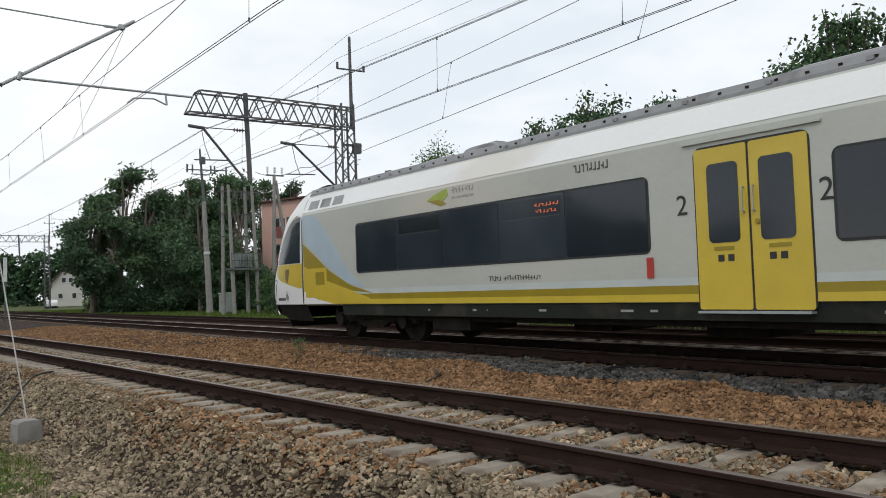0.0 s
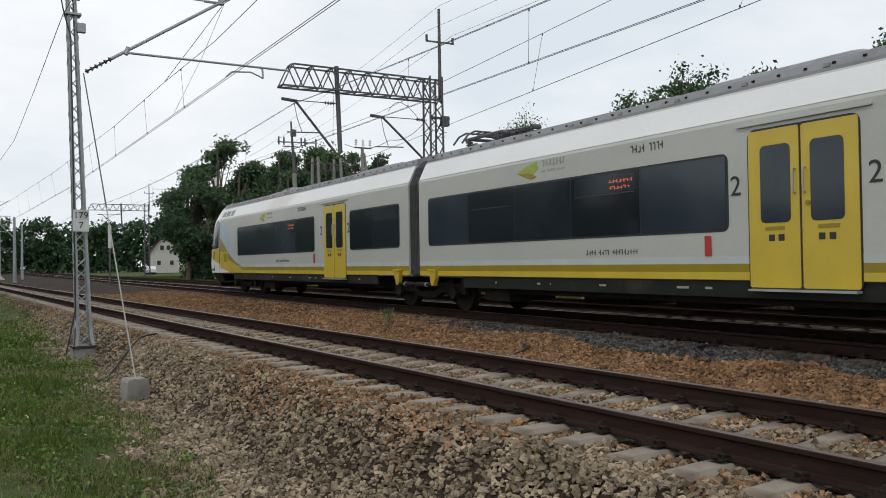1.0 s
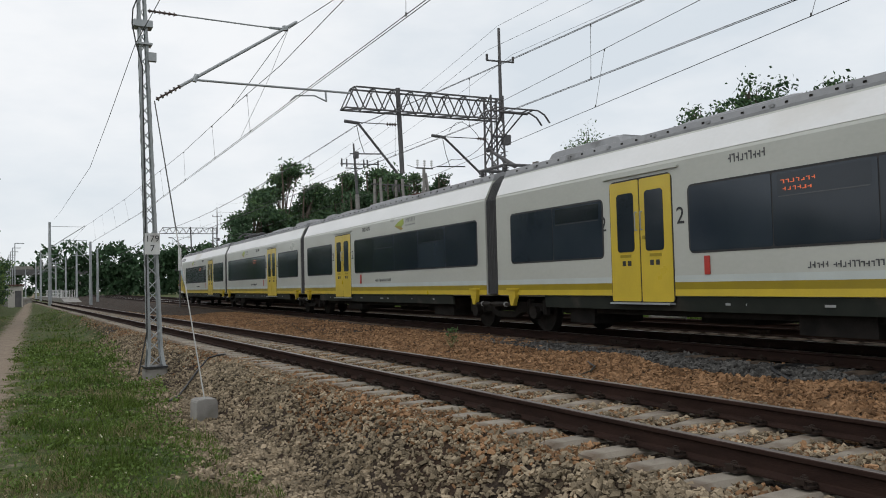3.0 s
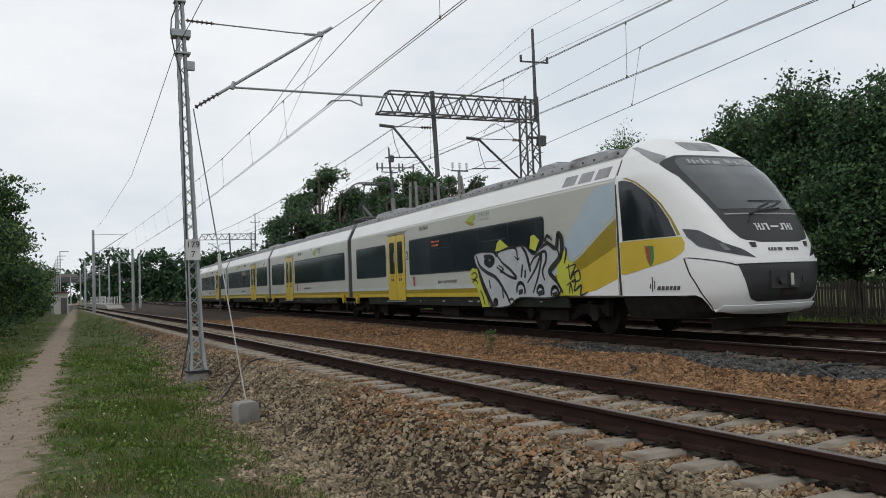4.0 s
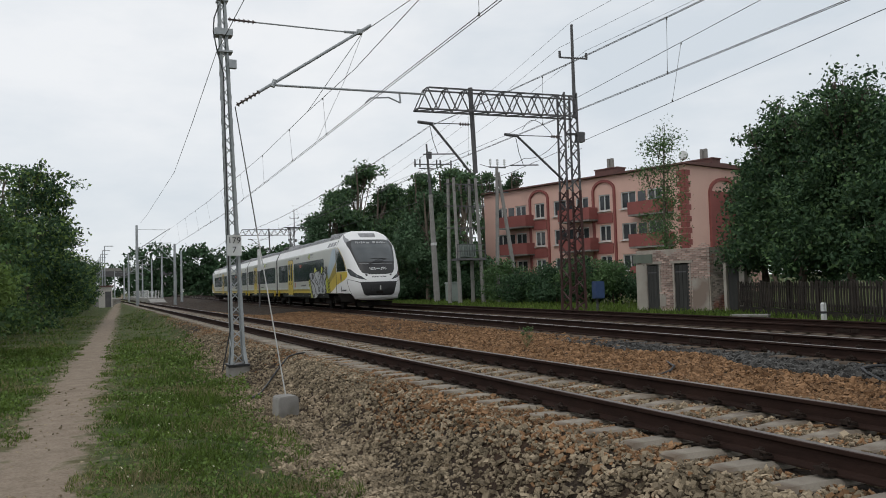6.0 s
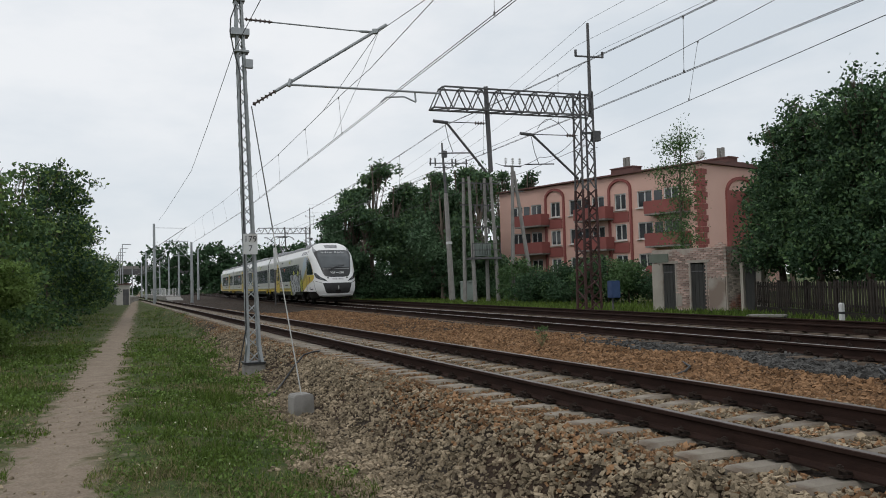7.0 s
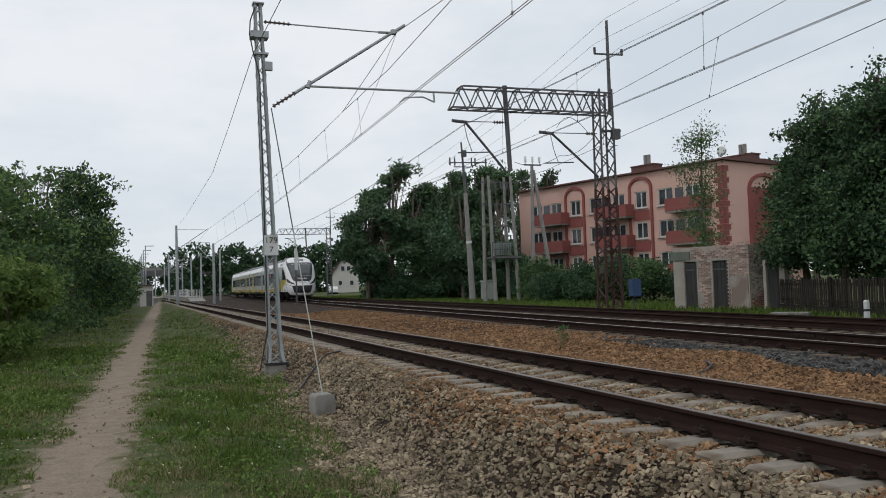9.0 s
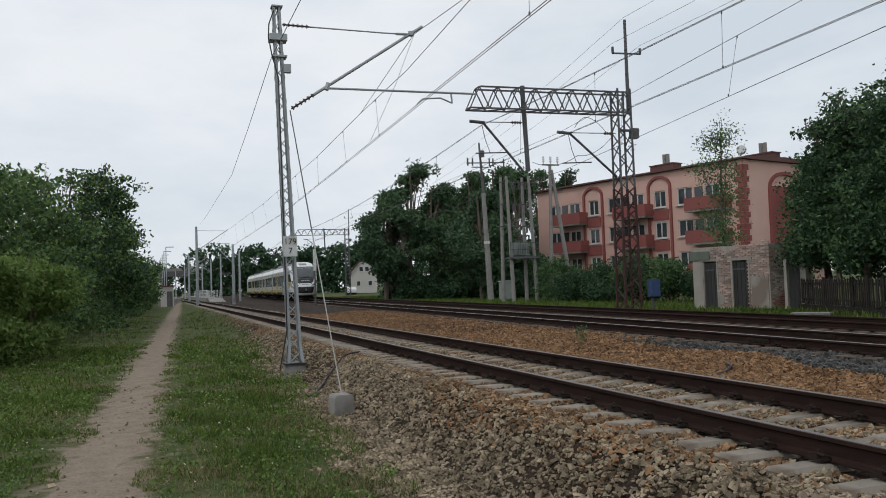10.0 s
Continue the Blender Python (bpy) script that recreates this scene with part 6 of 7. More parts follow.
# ---- apartment building ----
def apartment():
    """Three-storey salmon block, long side along the line; local x runs from the quoined corner away along the facade."""
    cx, cy = 39.6, 51.8
    ex, ey = 33.9, 72.9
    length, depth, h = 36.0, 11.0, 10.2
    ang = math.degrees(math.atan2(ey - cy, ex - cx))
    m = thing("apartment_building", "salmon rendered three-storey block with dark red balconies", "building", pose(cx, cy, 0.0, 0, 0, ang))
    wall = Geo()
    # local frame: x along the facade, +y towards the line
    storeys = (1.75, 4.45, 7.15)
    x = 2.2
    kinds = ["bal", "win", "arch", "bal", "win", "arch", "bal", "win"]
    xs = []
    for k in kinds:
        w = {"win": 1.6, "bal": 1.5, "arch": 1.3}[k]
        xs.append((k, x, w))
        x += w + 1.2
    length = x + .6
    xe = sorted({0.0, length} | {v for _, a, w in xs for v in (a, a + w)})
    zrows = [-.6] + [v for s in storeys for v in (s, s + 1.45)] + [h]
    for i in range(len(xe) - 1):
        a, b = xe[i], xe[i + 1]
        is_open = any(abs(a - p) < 1e-6 for _, p, _ in xs)
        for j in range(len(zrows) - 1):
            if is_open and j % 2 == 1:
                continue
            wall.box((a + b) / 2, -.2, (zrows[j] + zrows[j + 1]) / 2, b - a, .4, zrows[j + 1] - zrows[j])
    wall.box(.2, -depth / 2, (h - .6) / 2, .4, depth - .82, h + .6)
    wall.box(length - .2, -depth / 2, (h - .6) / 2, .4, depth - .82, h + .6)
    wall.box(length / 2, -depth + .2, (h - .6) / 2, length, .4, h + .6)
    wall.box(length / 2, -1.5, (h - .6) / 2, length - .9, .05, h)
    part("wall", wall, PINK, m)
    rf = Geo()
    rf.prism([(.40, h + .02), (.40, h + .15), (-depth / 2, h + .42), (-depth - .4, h + .15), (-depth - .4, h + .02)], "x", -.35, length + .35)
    part("roof", rf, ROOFTIN, m)
    for a, back in ((10.2, -3.2), (2.4, -6.4)):
        c = Geo()
        c.box(a, back, h + .62, 2.6, 1.2, .95)
        c.box(a, back, h + 1.12, 2.75, 1.35, .1)
        ch = part("chimney", c, ROOFTIN, m)
        for d in (-.3, .1):
            part("chimney_pot", Geo().tube((a + d, back, h + 1.1), (a + d, back, h + 2.1), .17, n=8), CONC_GREY, ch)
    for kind, a, w in xs:
        for z in storeys:
            f = Geo()
            t = .09
            f.box(a + t / 2, -.12, z + .725, t, .12, 1.45).box(a + w - t / 2, -.12, z + .725, t, .12, 1.45)
            f.box(a + w / 2, -.12, z + t / 2, w - 2 * t, .12, t).box(a + w / 2, -.12, z + 1.45 - t / 2, w - 2 * t, .12, t)
            f.box(a + w * .5, -.12, z + .725, t, .12, 1.45 - 2 * t)
            wn_ = part("window", f, WINFRAME, m)
            part("pane", Geo().box(a + w * .27, -.14, z + .725, w * .4, .02, 1.2), PANE, wn_)
            part("pane", Geo().box(a + w * .73, -.14, z + .725, w * .4, .02, 1.2), PANE, wn_)
            part("curtain", Geo().box(a + w * random.choice((.28, .72)), -.26, z + .75, w * .38, .02, 1.3), CURTAIN, wn_)
            part("sill", Geo().box(a + w / 2, .08, z - .05, w + .2, .2, .06), WINFRAME, wn_)
        if kind == "bal":
            for z in storeys:
                b = Geo()
                b.box(a + w / 2, .62, z - .75, w + 2.2, 1.2, .14)
                part("balcony_floor", b, CONC_GREY, m)
                p = Geo()
                p.box(a + w / 2, 1.2, z - .15, w + 2.3, .08, 1.05)
                p.box(a - 1.12, .64, z - .15, .08, 1.04, 1.05).box(a + w + 1.12, .64, z - .15, .08, 1.04, 1.05)
                part("balcony_front", p, BRICKRED, m)
                d = Geo().box(a + w + .55, .01, z + .3, .8, .06, 2.1)
                part("balcony_door", d, PANE, m)
        if kind == "arch":
            g = Geo()
            pts = [(a - .55, -.3), (a - .55, 8.9)] + [(a + w / 2 - (w / 2 + .55) * math.cos(radians(q)), 8.9 + (w / 2 + .55) * .75 * math.sin(radians(q))) for q in range(10, 180, 10)] + [(a + w + .55, 8.9), (a + w + .55, -.3)]
            for (p0, q0), (p1, q1) in zip(pts, pts[1:]):
                g.bar((p0, .06, q0), (p1, .06, q1), .22)
            part("arch_moulding", g, BRICKRED, m)
            for z in storeys[:-1]:
                part("arch_panel", Geo().box(a + w / 2, .03, z + 2.05, w + .5, .08, .9), BRICKRED, m)
    for k in range(22):
        w = .7 if k % 2 else .45
        part("quoin", Geo().box(w / 2, .03, -.3 + .47 * k, w, .08, .44), BRICKRED, m)
        part("quoin", Geo().box(-.03, -w / 2, -.3 + .47 * k, .08, w, .44), BRICKRED, m)
    g = Geo()
    pts = [(-3.4, -.3), (-3.4, 8.0)] + [(-5.6 + 2.2 * math.cos(radians(q)), 8.0 + 1.3 * math.sin(radians(q))) for q in range(10, 180, 10)] + [(-7.8, 8.0), (-7.8, -.3)]
    for (p0, q0), (p1, q1) in zip(pts, pts[1:]):
        g.bar((-.05, p0, q0), (-.05, p1, q1), .26)
    part("arch_moulding", g, BRICKRED, m)
    part("arch_panel", Geo().box(-.03, -5.6, 4.2, .06, 4.0, 8.0), BRICKRED, m)
    ant = Geo()
    ant.tube((13.0, -2, h + .3), (13.0, -2, h + 4.2), .05, n=6)
    ant.bar((12.5, -2, h + 3.3), (13.5, -2, h + 3.3), .05)
    ant.bar((12.7, -2, h + 2.9), (13.3, -2, h + 2.9), .05)
    part("antenna", ant, STEEL_DARK, m)
    part("dish", Geo().tube((.8, -1.2, h + .9), (.75, -1.0, h + .95), .4, .36, n=14), SIGN_W, m)


apartment()


# ---- brick outbuilding ----
def shed():
    """Ruined brick outbuilding with two old doors; local x along the front, -y outwards to the line."""
    a, b = Vector((17.0, 28.55, -.25)), Vector((18.05, 25.25, -.25))
    w = (b - a).length
    ang = math.degrees(math.atan2(b.y - a.y, b.x - a.x))
    m = thing("brick_shed", "ruined brick outbuilding with flaking plaster and two grey plank doors", "shed", pose(a.x, a.y, a.z, 0, 0, ang))
    doors = [(.52, .62), (1.85, .72)]
    h = 2.55
    core = Geo()
    xe = sorted({0.0, w} | {v for p, q in doors for v in (p, p + q)})
    for x0, x1 in zip(xe, xe[1:]):
        dr = any(abs(x0 - p) < 1e-6 for p, _ in doors)
        lo = 1.95 if dr else 0
        core.box((x0 + x1) / 2, .16, (lo + h) / 2, x1 - x0, .28, h - lo)
    core.box(.14, 1.7, h / 2, .28, 2.8, h).box(w - .14, 1.7, h / 2, .28, 2.8, h)
    core.box(w / 2, 3.1, h / 2, w, .28, h)
    wall = part("wall", core, MORTAR, m)
    rf = Geo().box(w / 2, 1.6, h - .1, w - .5, 2.8, .1)
    part("roof", rf, GREENBOARD, m)
    for p, q in doors:
        for k in range(4):
            part("plank", Geo().box(p + q * (k + .5) / 4, .06, .96, q / 4 - .012, .03, 1.9), OLDWOOD, m)
        f = Geo()
        f.box(p - .02, .02, .98, .06, .08, 1.98).box(p + q + .02, .02, .98, .06, .08, 1.98).box(p + q / 2, .02, 2.0, q + .3, .09, .09)
        part("door_frame", f, PLASTER, m)
        part("hinge", Geo().box(p + q * .4, .035, 1.6, q * .7, .015, .05), STEEL_DARK, m)
    # plaster left on parts of the wall
    for x0, x1, z0, z1 in ((.0, .50, 0, 1.98), (w - .78, w - .05, .02, 1.32), (1.2, 1.42, .2, .7)):
        n = 10
        poly = [(x0, z0), (x1, z0)] + [(x1 - (x1 - x0) * k / n, z1 + random.uniform(-.12, .08)) for k in range(n + 1)]
        part("plaster_patch", Geo().prism(poly, "y", -.02, .03), PLASTER, m)
    part("board", Geo().box(.36, -.04, 2.2, .95, .04, .36), GREENBOARD, m, "grey-green board over the first door")
    # bricks: runs, proud of the mortar and uneven; the top is broken away
    meshes = []
    for k in range(5):
        s = Geo().box(0, 0, 0, .235 - .006 * k, .05, .062)
        meshes.append(s.mesh("brick", BRICK))
    z, row, count = .04, 0, 0
    rest = Geo()
    while z < 3.0:
        x = .12 if row % 2 else 0.0
        while x < w - .1:
            ragged = h - .35 + .42 * noise.noise((x * 1.1, 3.3, 0)) + .25 * (x / w) + .15
            in_door = any(p - .05 < x + .12 < p + q + .05 and z < 2.06 for p, q in doors)
            bare = noise.noise((x * .9, z * .9, 7.7)) > -.45
            plastered = (x < .42 and z < 1.9) or (x > w - .85 and z < 1.3)
            if z < ragged and not in_door and bare and not plastered:
                p = pose(x + .12, .02 + random.uniform(-.018, .012), z + .03, random.uniform(-1, 1), random.uniform(-1.2, 1.2), random.uniform(-1.5, 1.5))
                if count < 290:
                    part("brick", random.choice(meshes), None, m, at=p)
                else:
                    rest.box(0, 0, 0, .23, .05, .062, p)
                count += 1
            x += .25
        z += .075
        row += 1
    for row in range(30):
        z = .04 + .075 * row
        for k in range(11):
            y = .1 + .25 * k + (.12 if row % 2 else 0)
            if z < h - .2 + .3 * noise.noise((y, 8.0, 0)):
                rest.box(0, 0, 0, .23, .05, .062, pose(w - .012 + random.uniform(-.012, .014), y + .12, z + .03, 0, random.uniform(-1, 1), 90 + random.uniform(-1.5, 1.5)))
    if rest.v:
        tagged(part("loose_bricks", rest, BRICKS, m), kind="stuff")
    gate = thing("side_doorway", "narrow dark wooden doorway in a plastered wall stub beside the shed", "doorway", pose(18.35, 24.75, -.25, 0, 0, ang))
    part("post", Geo().box(0, .1, .95, .12, .2, 1.9), PLASTER, gate)
    part("door_panel", Geo().box(.35, .12, .92, .5, .05, 1.8), OLDWOOD, gate)
    part("wall_stub", Geo().box(.72, .1, 1.0, .22, .24, 2.0), PLASTER, gate)


shed()


def fence():
    """Old grey paling fence on a concrete base."""
    a, b = Vector((18.6, 24.3, -.32)), Vector((13.0, 9.5, -.32))
    d = b - a
    ln, ang = d.length, math.degrees(math.atan2(d.y, d.x))
    m = thing("paling_fence", "old grey-brown paling fence on a low concrete base", "fence", pose(a.x, a.y, a.z, 0, 0, ang))
    part("base", Geo().box(ln / 2, 0, .13, ln, .14, .26), FENCE_SHADED, m)
    k = 0
    while k * 2.0 < ln:
        part("post", Geo().box(k * 2.0, .03, .62, .12, .12, 1.26), FENCE_SHADED, m, bevel=.01)
        k += 1
    for z in (.45, 1.02):
        part("rail", Geo().box(ln / 2, .03, z, ln, .06, .07), FENCE_SHADED, m)
    paling = Geo().prism([(-.035, .28), (.035, .28), (.035, 1.16), (0, 1.21), (-.035, 1.16)], "y", -.045, -.018).mesh("paling", FENCE_SHADED)
    x = .1
    while x < ln:
        part("paling", paling, None, m, at=pose(x, random.uniform(-.006, .006), random.uniform(-.02, .02), 0, random.uniform(-1.5, 1.5), 0))
        x += .150
    return m


fence()


def far_place():
    h = thing("house", "small white gabled house with a brown roof behind bushes", "house", pose(37.4, 165, -.2, 0, 0, -12))
    w = Geo()
    w.box(0, 4, 2.2, 5.2, 8, 4.4)
    w.prism([(-2.6, 4.4), (2.6, 4.4), (0, 7.4)], "y", 0, 8)
    part("wall", w, HOUSEW, h)
    r = Geo()
    for s in (-1, 1):
        r.prism([(s * 3.0, 4.0), (0, 7.5), (0, 7.75), (s * 3.15, 4.2)], "y", -.4, 8.4)
    part("roof", r, TILE, h)
    for x, z in ((-.6, 5.0), (.6, 5.0), (-1.2, 2.0), (1.2, 2.0)):
        wd = part("window", Geo().box(x, -.03, z, .9, .1, 1.1), WINFRAME, h)
        part("pane", Geo().box(x, -.09, z, .7, .03, .9), PANE, wd)
    c = thing("parked_car", "white car parked on the lane beyond the tracks", "car", pose(31, 150, -.3, 0, 0, 80))
    part("body", Geo().prism([(-2.0, .35), (2.0, .35), (2.05, .75), (1.3, .9), (.7, 1.4), (-1.2, 1.45), (-1.95, .95)], "y", -.85, .85), CARWHITE, c, bevel=.05)
    part("side_window", Geo().prism([(-1.6, .95), (1.05, .95), (.6, 1.33), (-1.1, 1.36)], "y", -.87, .87), GLASS, c)
    for x in (-1.25, 1.25):
        part("wheel", Geo().tube((x, -.88, .33), (x, .88, .33), .33, n=14), RUBBER, c)
    p = thing("platform", "pale concrete station platform with railings at the end of the straight", "platform", pose(0, 0, 0))
    part("deck", Geo().box(-2.2, 165, -.15, 3.4, 90, 1.1), CONC_GREY, p)
    part("deck", Geo().box(4.0, 160, -.2, 2.2, 80, 1.0), CONC_GREY, p)
    part("ramp", Geo().prism([(108, -.7), (121, -.7), (121, .3)], "x", 3.0, 5.0), CONC_GREY, p)
    for k in range(14):
        g = Geo()
        yy = 121 + 3.0 * k
        g.tube((3.1, yy, .3), (3.1, yy, 1.4), .04, n=6).tube((4.9, yy, .3), (4.9, yy, 1.4), .04, n=6)
        g.tube((3.1, yy, 1.4), (3.1, yy + 3, 1.4), .035, n=5).tube((3.1, yy, .9), (3.1, yy + 3, .9), .03, n=5)
        part("railing", g, SIGN_W, p)
    for k in range(6):
        l = thing("platform_lamp", "grey steel platform lamp with a short arm", "street lamp", pose(-2.4 - .1 * k, 126 + 13 * k, -.5), "lamps along the platform")
        part("post", Geo().tube((0, 0, 0), (0, 0, 8.4), .09, .06, n=8), GALV, l)
        part("head", Geo().box(.55, 0, 8.45, 1.2, .25, .1), GALV, l)
    hut = thing("platform_hut", "small pale shelter at the end of the footpath", "shelter", pose(-2.6, 112, -.6))
    part("wall", Geo().box(0, 0, 1.3, 1.6, 2.0, 2.6), HOUSEW, hut)
    part("roof", Geo().box(0, 0, 2.68, 2.0, 2.4, .14), ROOFTIN, hut)
    part("door", Geo().box(.3, -1.02, 1.0, .7, .06, 2.0), STEEL_DARK, hut)
    br = thing("road_bridge", "long dark concrete road bridge crossing the line in the distance", "bridge", pose(2, 265, 0))
    part("deck", Geo().box(0, 0, 7.0, 90, 8, 1.6), STEEL_DARK, br)
    for x in (-14, -5.5, 14.5, 26):
        part("pier", Geo().box(x, 0, 2.8, 1.2, 6, 7.0), CONC_GREY, br)
    part("parapet", Geo().box(0, -4.0, 8.2, 90, .15, .9), CONC_GREY, br)


far_place()


# ---- plants ----
def leaf_mesh(name, centres, normals, size, material, long=1.7):
    """Small pointed leaves, each of two triangles folded along the rib."""
    n = len(centres)
    a = RNG.normal(0, 1, (n, 3)) + normals * .35
    a /= np.linalg.norm(a, axis=1, keepdims=True)
    b = np.cross(a, RNG.normal(0, 1, (n, 3)))
    b /= np.linalg.norm(b, axis=1, keepdims=True) + 1e-9
    c = np.cross(a, b)
    s = size[:, None]
    tip, tail = centres + a * s * long / 2, centres - a * s * long / 2
    l, r = centres + b * s * .45 + c * s * .12, centres - b * s * .45 + c * s * .12
    v = np.stack([tail, r, tip, l], 1)
    i = np.arange(n)[:, None] * 4
    tri = np.concatenate([i + np.array([0, 1, 2]), i + np.array([0, 2, 3])], 1).reshape(-1)
    me = bpy.data.meshes.new(name)
    me.vertices.add(n * 4)
    me.vertices.foreach_set("co", v.reshape(-1))
    me.loops.add(len(tri))
    me.loops.foreach_set("vertex_index", tri)
    me.polygons.add(len(tri) // 3)
    me.polygons.foreach_set("loop_start", np.arange(len(tri) // 3) * 3)
    me.update(calc_edges=True)
    me.materials.append(material)
    return me


def crown_points(blobs, count, clump=.55, fill=.35):
    """Leaf places in clumps on and inside ellipsoids (x, y, z, rx, ry, rz)."""
    B = np.array(blobs, float)
    vol = (B[:, 3] * B[:, 4] * B[:, 5]) ** .67
    pick = RNG.choice(len(B), max(1, count // 26), p=vol / vol.sum())
    d = RNG.normal(0, 1, (len(pick), 3))
    d /= np.linalg.norm(d, axis=1, keepdims=True)
    rad = np.where(RNG.random(len(pick)) < fill, RNG.uniform(.3, .9, len(pick)), RNG.uniform(.82, 1.12, len(pick)))[:, None]
    cl = B[pick, :3] + d * rad * B[pick, 3:]
    rep = np.repeat(np.arange(len(cl)), 26)
    spread = RNG.normal(0, 1, (len(rep), 3)).clip(-1.5, 1.5) * np.array([1, 1, .55]) * clump * RNG.uniform(.5, 1.2, len(cl))[rep][:, None]
    return cl[rep] + spread, d[rep]


def tree(name, label, base, height, blobs, count, leaf, material, group="", clump=.55, trunk_r=.18, fill=.35, category="tree", limbs=True, second=None):
    t = thing(name, label, category, pose(*base), group)
    g = Geo()
    top = max(b[2] for b in blobs)
    pts = [Vector((0, 0, -.2))]
    for k in range(1, 5):
        pts.append(Vector((random.uniform(-.2, .2), random.uniform(-.2, .2), top * k / 4)))
    for k, (p, q) in enumerate(zip(pts, pts[1:])):
        g.tube(p, q, trunk_r * (1 - .2 * k), trunk_r * (.8 - .2 * k) + .01, n=8, cap=False)
    if limbs:
        for b in blobs:
            c = Vector(b[:3])
            s = pts[1].lerp(pts[3], random.uniform(0, .8))
            mid = s.lerp(c, .5) + Vector((0, 0, .25))
            g.tube(s, mid, trunk_r * .28, trunk_r * .17, n=6, cap=False)
            g.tube(mid, c, trunk_r * .17, trunk_r * .08, n=5, cap=False)
            for k in range(4):
                e = c + Vector((random.uniform(-1, 1) * b[3], random.uniform(-1, 1) * b[4], random.uniform(-.4, 1) * b[5])) * .85
                g.tube(mid.lerp(c, .6), e, trunk_r * .12, .012, n=4, cap=False)
    part("trunk", g, BARK, t)
    P, N = crown_points(blobs, count, clump, fill)
    size = RNG.uniform(.7, 1.3, len(P)) * leaf
    if second:
        m = RNG.random(len(P)) < .25
        part("crown", leaf_mesh("crown", P[~m], N[~m], size[~m], material), None, t)
        part("young_foliage", leaf_mesh("young_foliage", P[m] + N[m] * .1, N[m], size[m], second), None, t)
    else:
        part("crown", leaf_mesh("crown", P, N, size, material), None, t)
    return t


def rnd_blobs(n, w, d, z0, z1, r0, r1):
    return [(random.uniform(-w, w), random.uniform(-d, d), random.uniform(z0, z1), *(random.uniform(r0, r1) for _ in range(2)), random.uniform(r0, r1) * .75) for _ in range(n)]


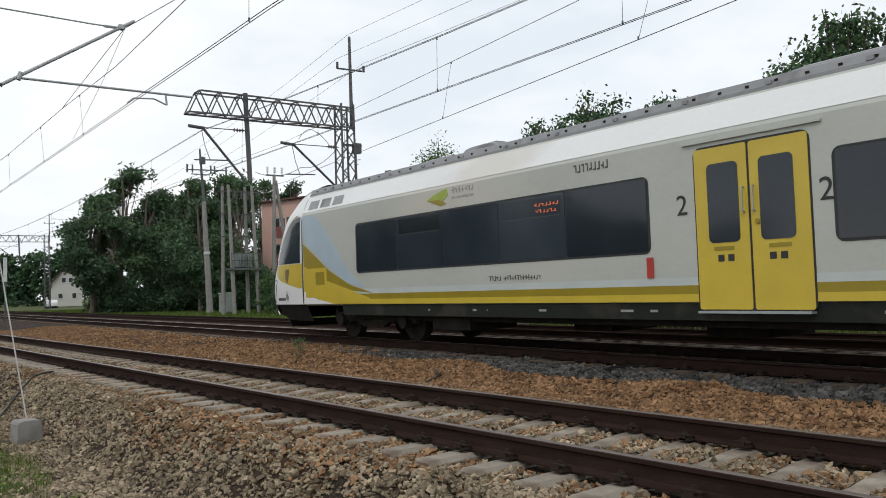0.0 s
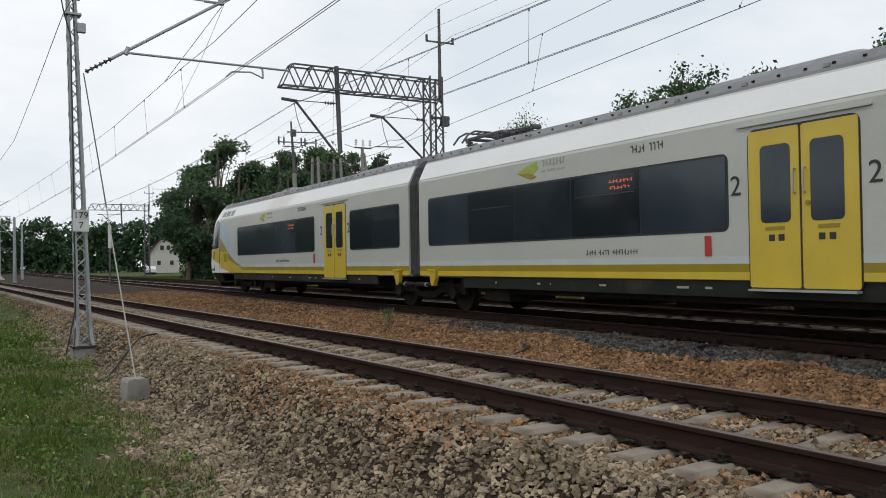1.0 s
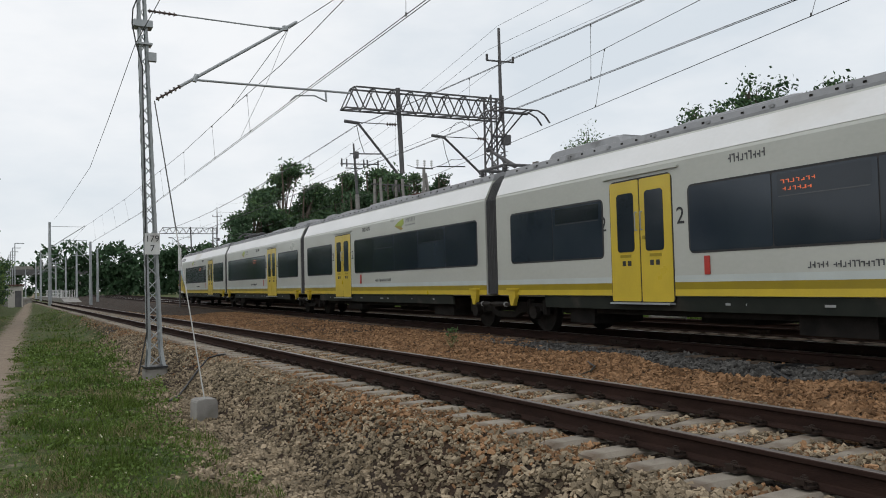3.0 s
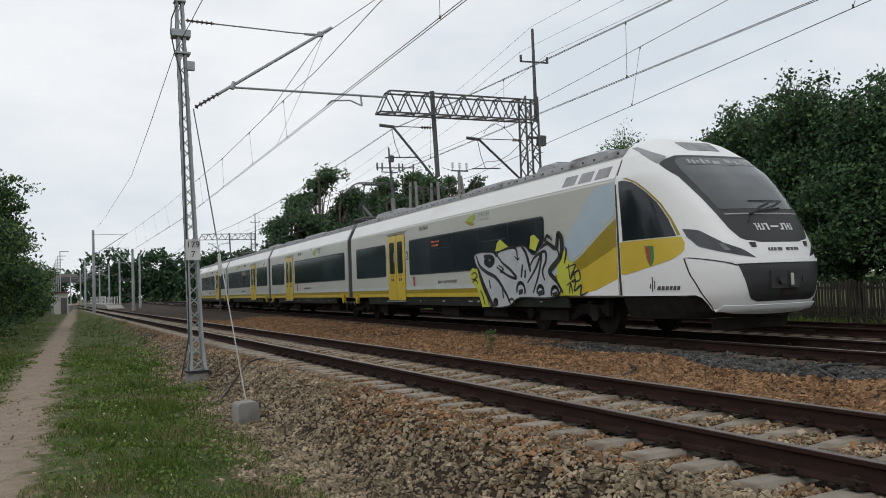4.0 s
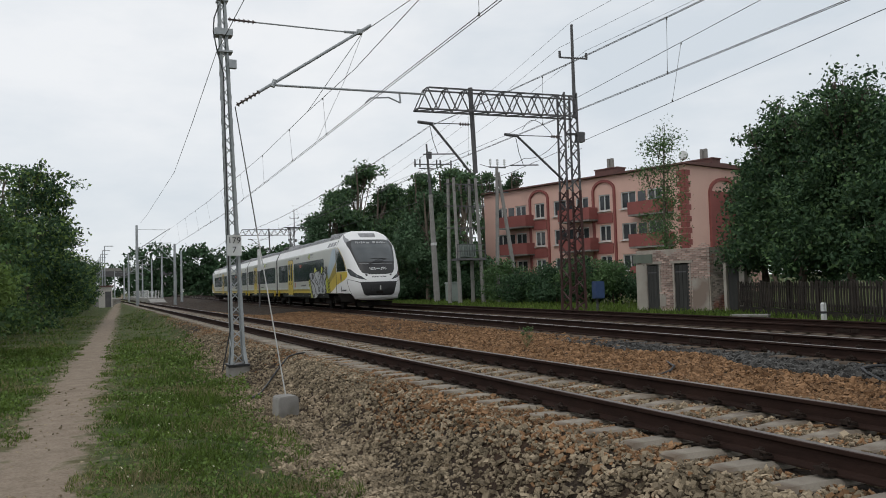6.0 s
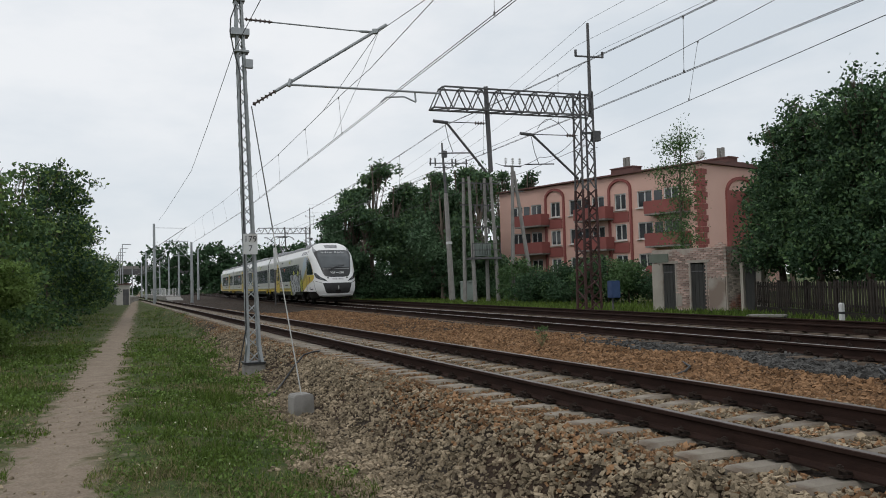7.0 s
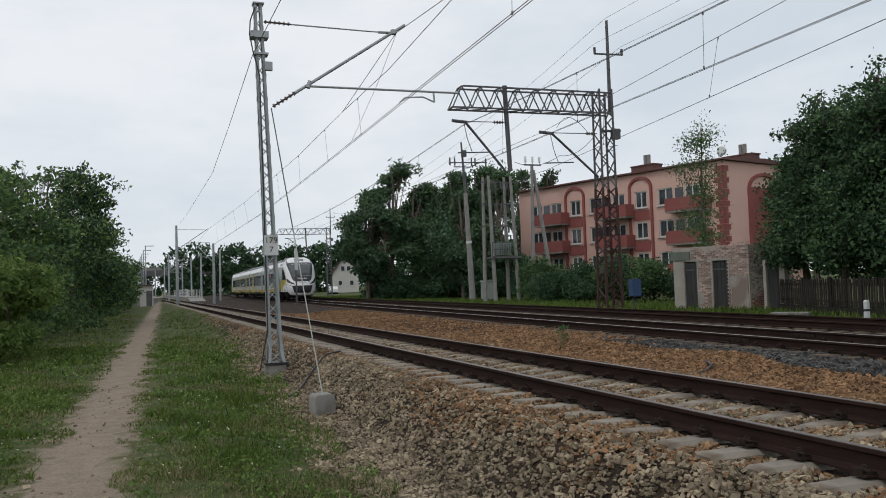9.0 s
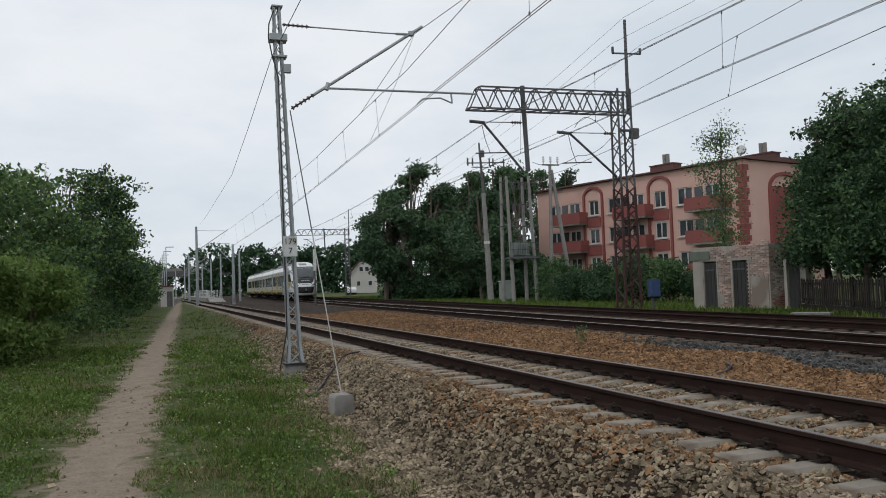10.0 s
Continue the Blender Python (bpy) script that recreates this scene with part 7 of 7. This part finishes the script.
def plant_all():
    # thick bushes and low trees left of the path
    for x, y, h, w in ((-11.4, 24, 4.4, 1.2), (-10.8, 29, 5.6, 1.6), (-10.0, 34.5, 6.3, 1.8), (-8.8, 40, 7.2, 1.9), (-8.5, 46.5, 8.3, 2.1), (-7.9, 54, 7.0, 2.0), (-7.5, 62, 6.2, 1.9), (-7.0, 71, 5.8, 1.8), (-6.6, 80, 5.5, 2.0), (-6.2, 90, 5.5, 2.0), (-5.9, 100, 5.5, 2.0)):
        b = [(random.uniform(-w, w), random.uniform(-2.6, 2.6), z, random.uniform(1.0, 1.7), random.uniform(1.2, 2.0), random.uniform(.8, 1.3)) for z in np.linspace(.7, h - .9, 8)]
        b += [(random.uniform(-w, w), random.uniform(-2.4, 2.4), h - .5 + random.uniform(-.4, .5), .22, .22, .45) for _ in range(7)]
        near = y < 30
        tree("hedge_tree", "dense dark green bushy tree beside the footpath", (x, y, -.6), h, b, 17000 if near else 11000, .085 if near else .13, LEAF_A if random.random() < .7 else LEAF_B, "bushy trees along the path", .34, .09, .45, second=LEAF_C)
    for x, y in ((-7.75, 26.0), (-8.6, 24.0), (-8.5, 28.2), (-9.5, 22.3)):
        tree("bush", "light green leafy bush at the edge of the verge", (x, y, -.6), 2.9, rnd_blobs(9, .7, .9, .4, 2.5, .32, .6) + rnd_blobs(6, .6, .8, 2.4, 3.0, .14, .2), 7500, .085, LEAF_C, "light bushes", .2, .04, .5, "bush")
    # tall group beyond the tracks
    def broad(name, x, y, h, w, n, m, leaf=.36, z0=.22, second=None):
        b = []
        for k in range(46):
            t = ((k * .618) % 1.0)
            rr = w * math.sqrt(max(.05, 1 - ((t - .42) / .66) ** 2)) * random.uniform(.5, 1.12)
            a = k * 2.4 + random.uniform(-.4, .4)
            r = w * random.uniform(.17, .34) * (1.1 - .3 * t)
            b.append((rr * .8 * math.cos(a), rr * .8 * math.sin(a), h * (z0 + (.96 - z0) * t), r, r, r * .58))
        tree(name, "tall dark green broadleaved tree behind the tracks", (x, y, -.3), h, b, n, leaf, m, "tall trees beyond the line", .42, .24, .4, second=second)
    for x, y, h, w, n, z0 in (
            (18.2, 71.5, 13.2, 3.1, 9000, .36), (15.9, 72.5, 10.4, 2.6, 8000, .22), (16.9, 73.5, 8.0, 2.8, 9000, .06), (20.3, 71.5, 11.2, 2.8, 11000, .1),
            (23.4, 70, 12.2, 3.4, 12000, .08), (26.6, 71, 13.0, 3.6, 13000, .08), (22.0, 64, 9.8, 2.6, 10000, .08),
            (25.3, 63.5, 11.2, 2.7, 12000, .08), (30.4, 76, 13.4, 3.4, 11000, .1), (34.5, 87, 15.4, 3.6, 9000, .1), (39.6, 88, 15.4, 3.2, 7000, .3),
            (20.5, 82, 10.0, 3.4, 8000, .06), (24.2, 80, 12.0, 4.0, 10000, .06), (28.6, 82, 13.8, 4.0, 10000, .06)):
        # main foliage takes the leaf green with haze mixed into it
        m, second = (LEAF_HAZE, LEAF_A) if h > 11 else (LEAF_HAZE, LEAF_B)
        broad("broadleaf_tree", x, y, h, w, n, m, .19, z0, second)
    # walnut-like trees at the fence, close to the line
    def fence_tree(x, y, h, w, n):
        b = []
        for k in range(20):
            t = k / 19
            rr = w * (1.05 - .75 * t)
            a = k * 2.4
            r = w * random.uniform(.24, .44)
            b.append((rr * .68 * math.cos(a), rr * .68 * math.sin(a), 1.75 + (h - 2.55) * t, r, r, r * .7))
        for k in range(12):
            a, q = random.uniform(0, 6.28), random.uniform(.1, .75)
            b.append((w * q * math.cos(a), w * q * math.sin(a), h - .25 - 1.6 * q * q + random.uniform(-.2, .55), .16, .16, .42))
        tree("fence_tree", "dense green feather-leaved tree hanging over the fence", (x, y, -.3), h, b, n, .095, LEAF_B, "trees at the fence", .34, .16, .45, second=LEAF_A)
    fence_tree(19.7, 22.4, 7.5, 2.5, 26000)
    fence_tree(18.8, 19.2, 7.7, 2.7, 30000)
    fence_tree(18.1, 16.0, 6.9, 2.6, 30000)
    fence_tree(17.5, 12.8, 6.2, 2.6, 26000)
    fence_tree(20.2, 24.3, 5.3, 1.9, 16000)
    fence_tree(16.4, 9.2, 7.6, 2.3, 20000)
    fence_tree(22.0, 19.6, 7.0, 2.6, 16000)
    fence_tree(21.2, 14.6, 6.8, 2.6, 14000)
    # slender birch before the apartment house
    b = [(random.uniform(-.9, .9), random.uniform(-.9, .9), z, .7, .7, .75) for z in np.linspace(3.2, 9.3, 10)]
    tree("birch_tree", "slender birch with thin hanging foliage", (25.4, 36.7, -.3), 9.8, b, 4200, .085, LEAF_A, "", .45, .11, .5)
    # trees peeping over the building and the train's roof
    broad("broadleaf_tree", 49, 52, 13.2, 3.4, 8000, LEAF_B, .2, .3)
    broad("broadleaf_tree", 43.5, 88, 15.6, 3.0, 7000, LEAF_B, .2, .4)
    # undergrowth below the building and the poles
    for k in range(17):
        t = k / 16
        x, y = 21.0 + 5.2 * t + random.uniform(-.6, .6), 48 - 15.5 * t + random.uniform(-.5, .5)
        hh = random.uniform(1.8, 3.1)
        tree("bush", "green bush growing wild below the apartment house", (x, y, -.3), hh, rnd_blobs(7, 1.2, 1.0, .4, hh - .6, .6, 1.0), 3600, .10, LEAF_B if k % 3 else LEAF_A, "undergrowth beyond the tracks", .3, .04, .5, "bush")
    for k in range(14):
        x, y = 17.5 + .8 * k + random.uniform(-.5, .5), 76 - 1.3 * k + random.uniform(-2, 2)
        hh = random.uniform(1.4, 2.6)
        tree("bush", "dark green bush at the foot of the trees", (x, y, -.3), hh, rnd_blobs(6, 1.6, 1.2, .4, hh - .5, .7, 1.2), 2600, .15, LEAF_B, "undergrowth beyond the tracks", .4, .04, .5, "bush")
    # dark woods closing the view
    P, N = [], []
    for x0, y0, x1, y1, h, n in ((8, 235, 110, 190, 15, 26000), (44, 130, 70, 100, 9.5, 9000), (-40, 330, 60, 300, 13, 16000), (-70, 60, -14, 70, 8.5, 9000), (-16, 70, -9, 190, 6.5, 9000), (52, 56, 90, -40, 7.5, 6000)):
        m = n // 26
        t = RNG.random(m)
        top = h * (.8 + .25 * np.array([noise.noise((v * 18, h, 1.0)) for v in t]))
        c = np.column_stack([x0 + (x1 - x0) * t, y0 + (y1 - y0) * t, -.3 + top * RNG.random(m) ** .8])
        c[:, :2] += RNG.normal(0, 2.0, (m, 2))
        rep = np.repeat(np.arange(m), 26)
        P.append(c[rep] + RNG.normal(0, .8, (m * 26, 3)))
        N.append(RNG.normal(0, 1, (m * 26, 3)))
    P, N = np.concatenate(P), np.concatenate(N)
    me = leaf_mesh("distant_woods", P, N, RNG.uniform(.55, 1.1, len(P)), LEAF_B, 1.3)
    tagged(new("distant_woods", me), "dark woods closing the view along the line", "woods", kind="stuff")
    # broad-leaved weeds and clover covering the verge
    xs, ys = [], []
    for x0, x1, y0, y1, d in ((-8, -2.0, 4, 10, 900), (-11, -1.6, 10, 17, 480), (-12, -1.2, 17, 30, 160)):
        n = int((x1 - x0) * (y1 - y0) * d)
        xs.append(RNG.uniform(x0, x1, n)); ys.append(RNG.uniform(y0, y1, n))
    x, y = np.concatenate(xs), np.concatenate(ys)
    lush = np.array([noise.noise((a * 1.3, b * 1.3, 17.0)) for a, b in zip(x, y)])
    free = np.abs(x + 5.43 - .0368 * y)
    ok = (free > .55 + .5 * lush) & (x < -2.75 + .047 * y + .5 * lush) & (RNG.random(len(x)) < np.clip(.42 + 1.5 * lush + .35 * (x < -5.9), .04, 1))
    x, y, lush = x[ok], y[ok], lush[ok]
    z = ground_height(x, y) + RNG.gamma(3.0, .014, len(x)) * (1 + np.clip(lush, 0, 1) * 1.3)
    size = RNG.uniform(.016, .036, len(x)) * np.clip(y / 11, 1, 2)
    fresh = RNG.random(len(x)) < .5
    for name, pick, m, label in (("verge_weeds", fresh, LEAF_C, "fresh green clover and weeds in the verge"), ("dark_verge_weeds", ~fresh, GRASS, "dull green low weeds in the verge")):
        P = np.column_stack([x, y, z])[pick]
        tagged(new(name, leaf_mesh(name, P, np.tile((0, 0, 1.0), (len(P), 1)), size[pick], m, 1.4)), label, "weeds", kind="stuff")
    # a dry weed between the tracks
    w = thing("weed", "dry brown weed growing in the ballast", "weed", pose(4.07, 15.3, -.27))
    for k in range(16):
        a = random.uniform(0, 6.28)
        part("stalk", Geo().tube((0, 0, 0), (.16 * math.cos(a), .16 * math.sin(a), random.uniform(.25, .48)), .006, .002, n=4), STRAW, w)
    P, N = crown_points([(0, 0, .28, .15, .15, .15)], 160, .05)
    part("leaf_cluster", leaf_mesh("leaf_cluster", P, N, np.full(len(P), .03), LEAF_A), None, w)


plant_all()


def motions():
    """The train draws away, slowing towards the station."""
    rows = []
    for k in range(41):
        t = k * 0.25
        s = t - 5
        p = 75.4143 + 13.2989 * s - .3245 * s * s + .0025 * s ** 3 - .08 * math.exp(-t / .8)
        rows.append((t, pose(track_x(2, p), p, 0, 0, 0, TURN)))
    walk(TRAIN, rows)


motions()
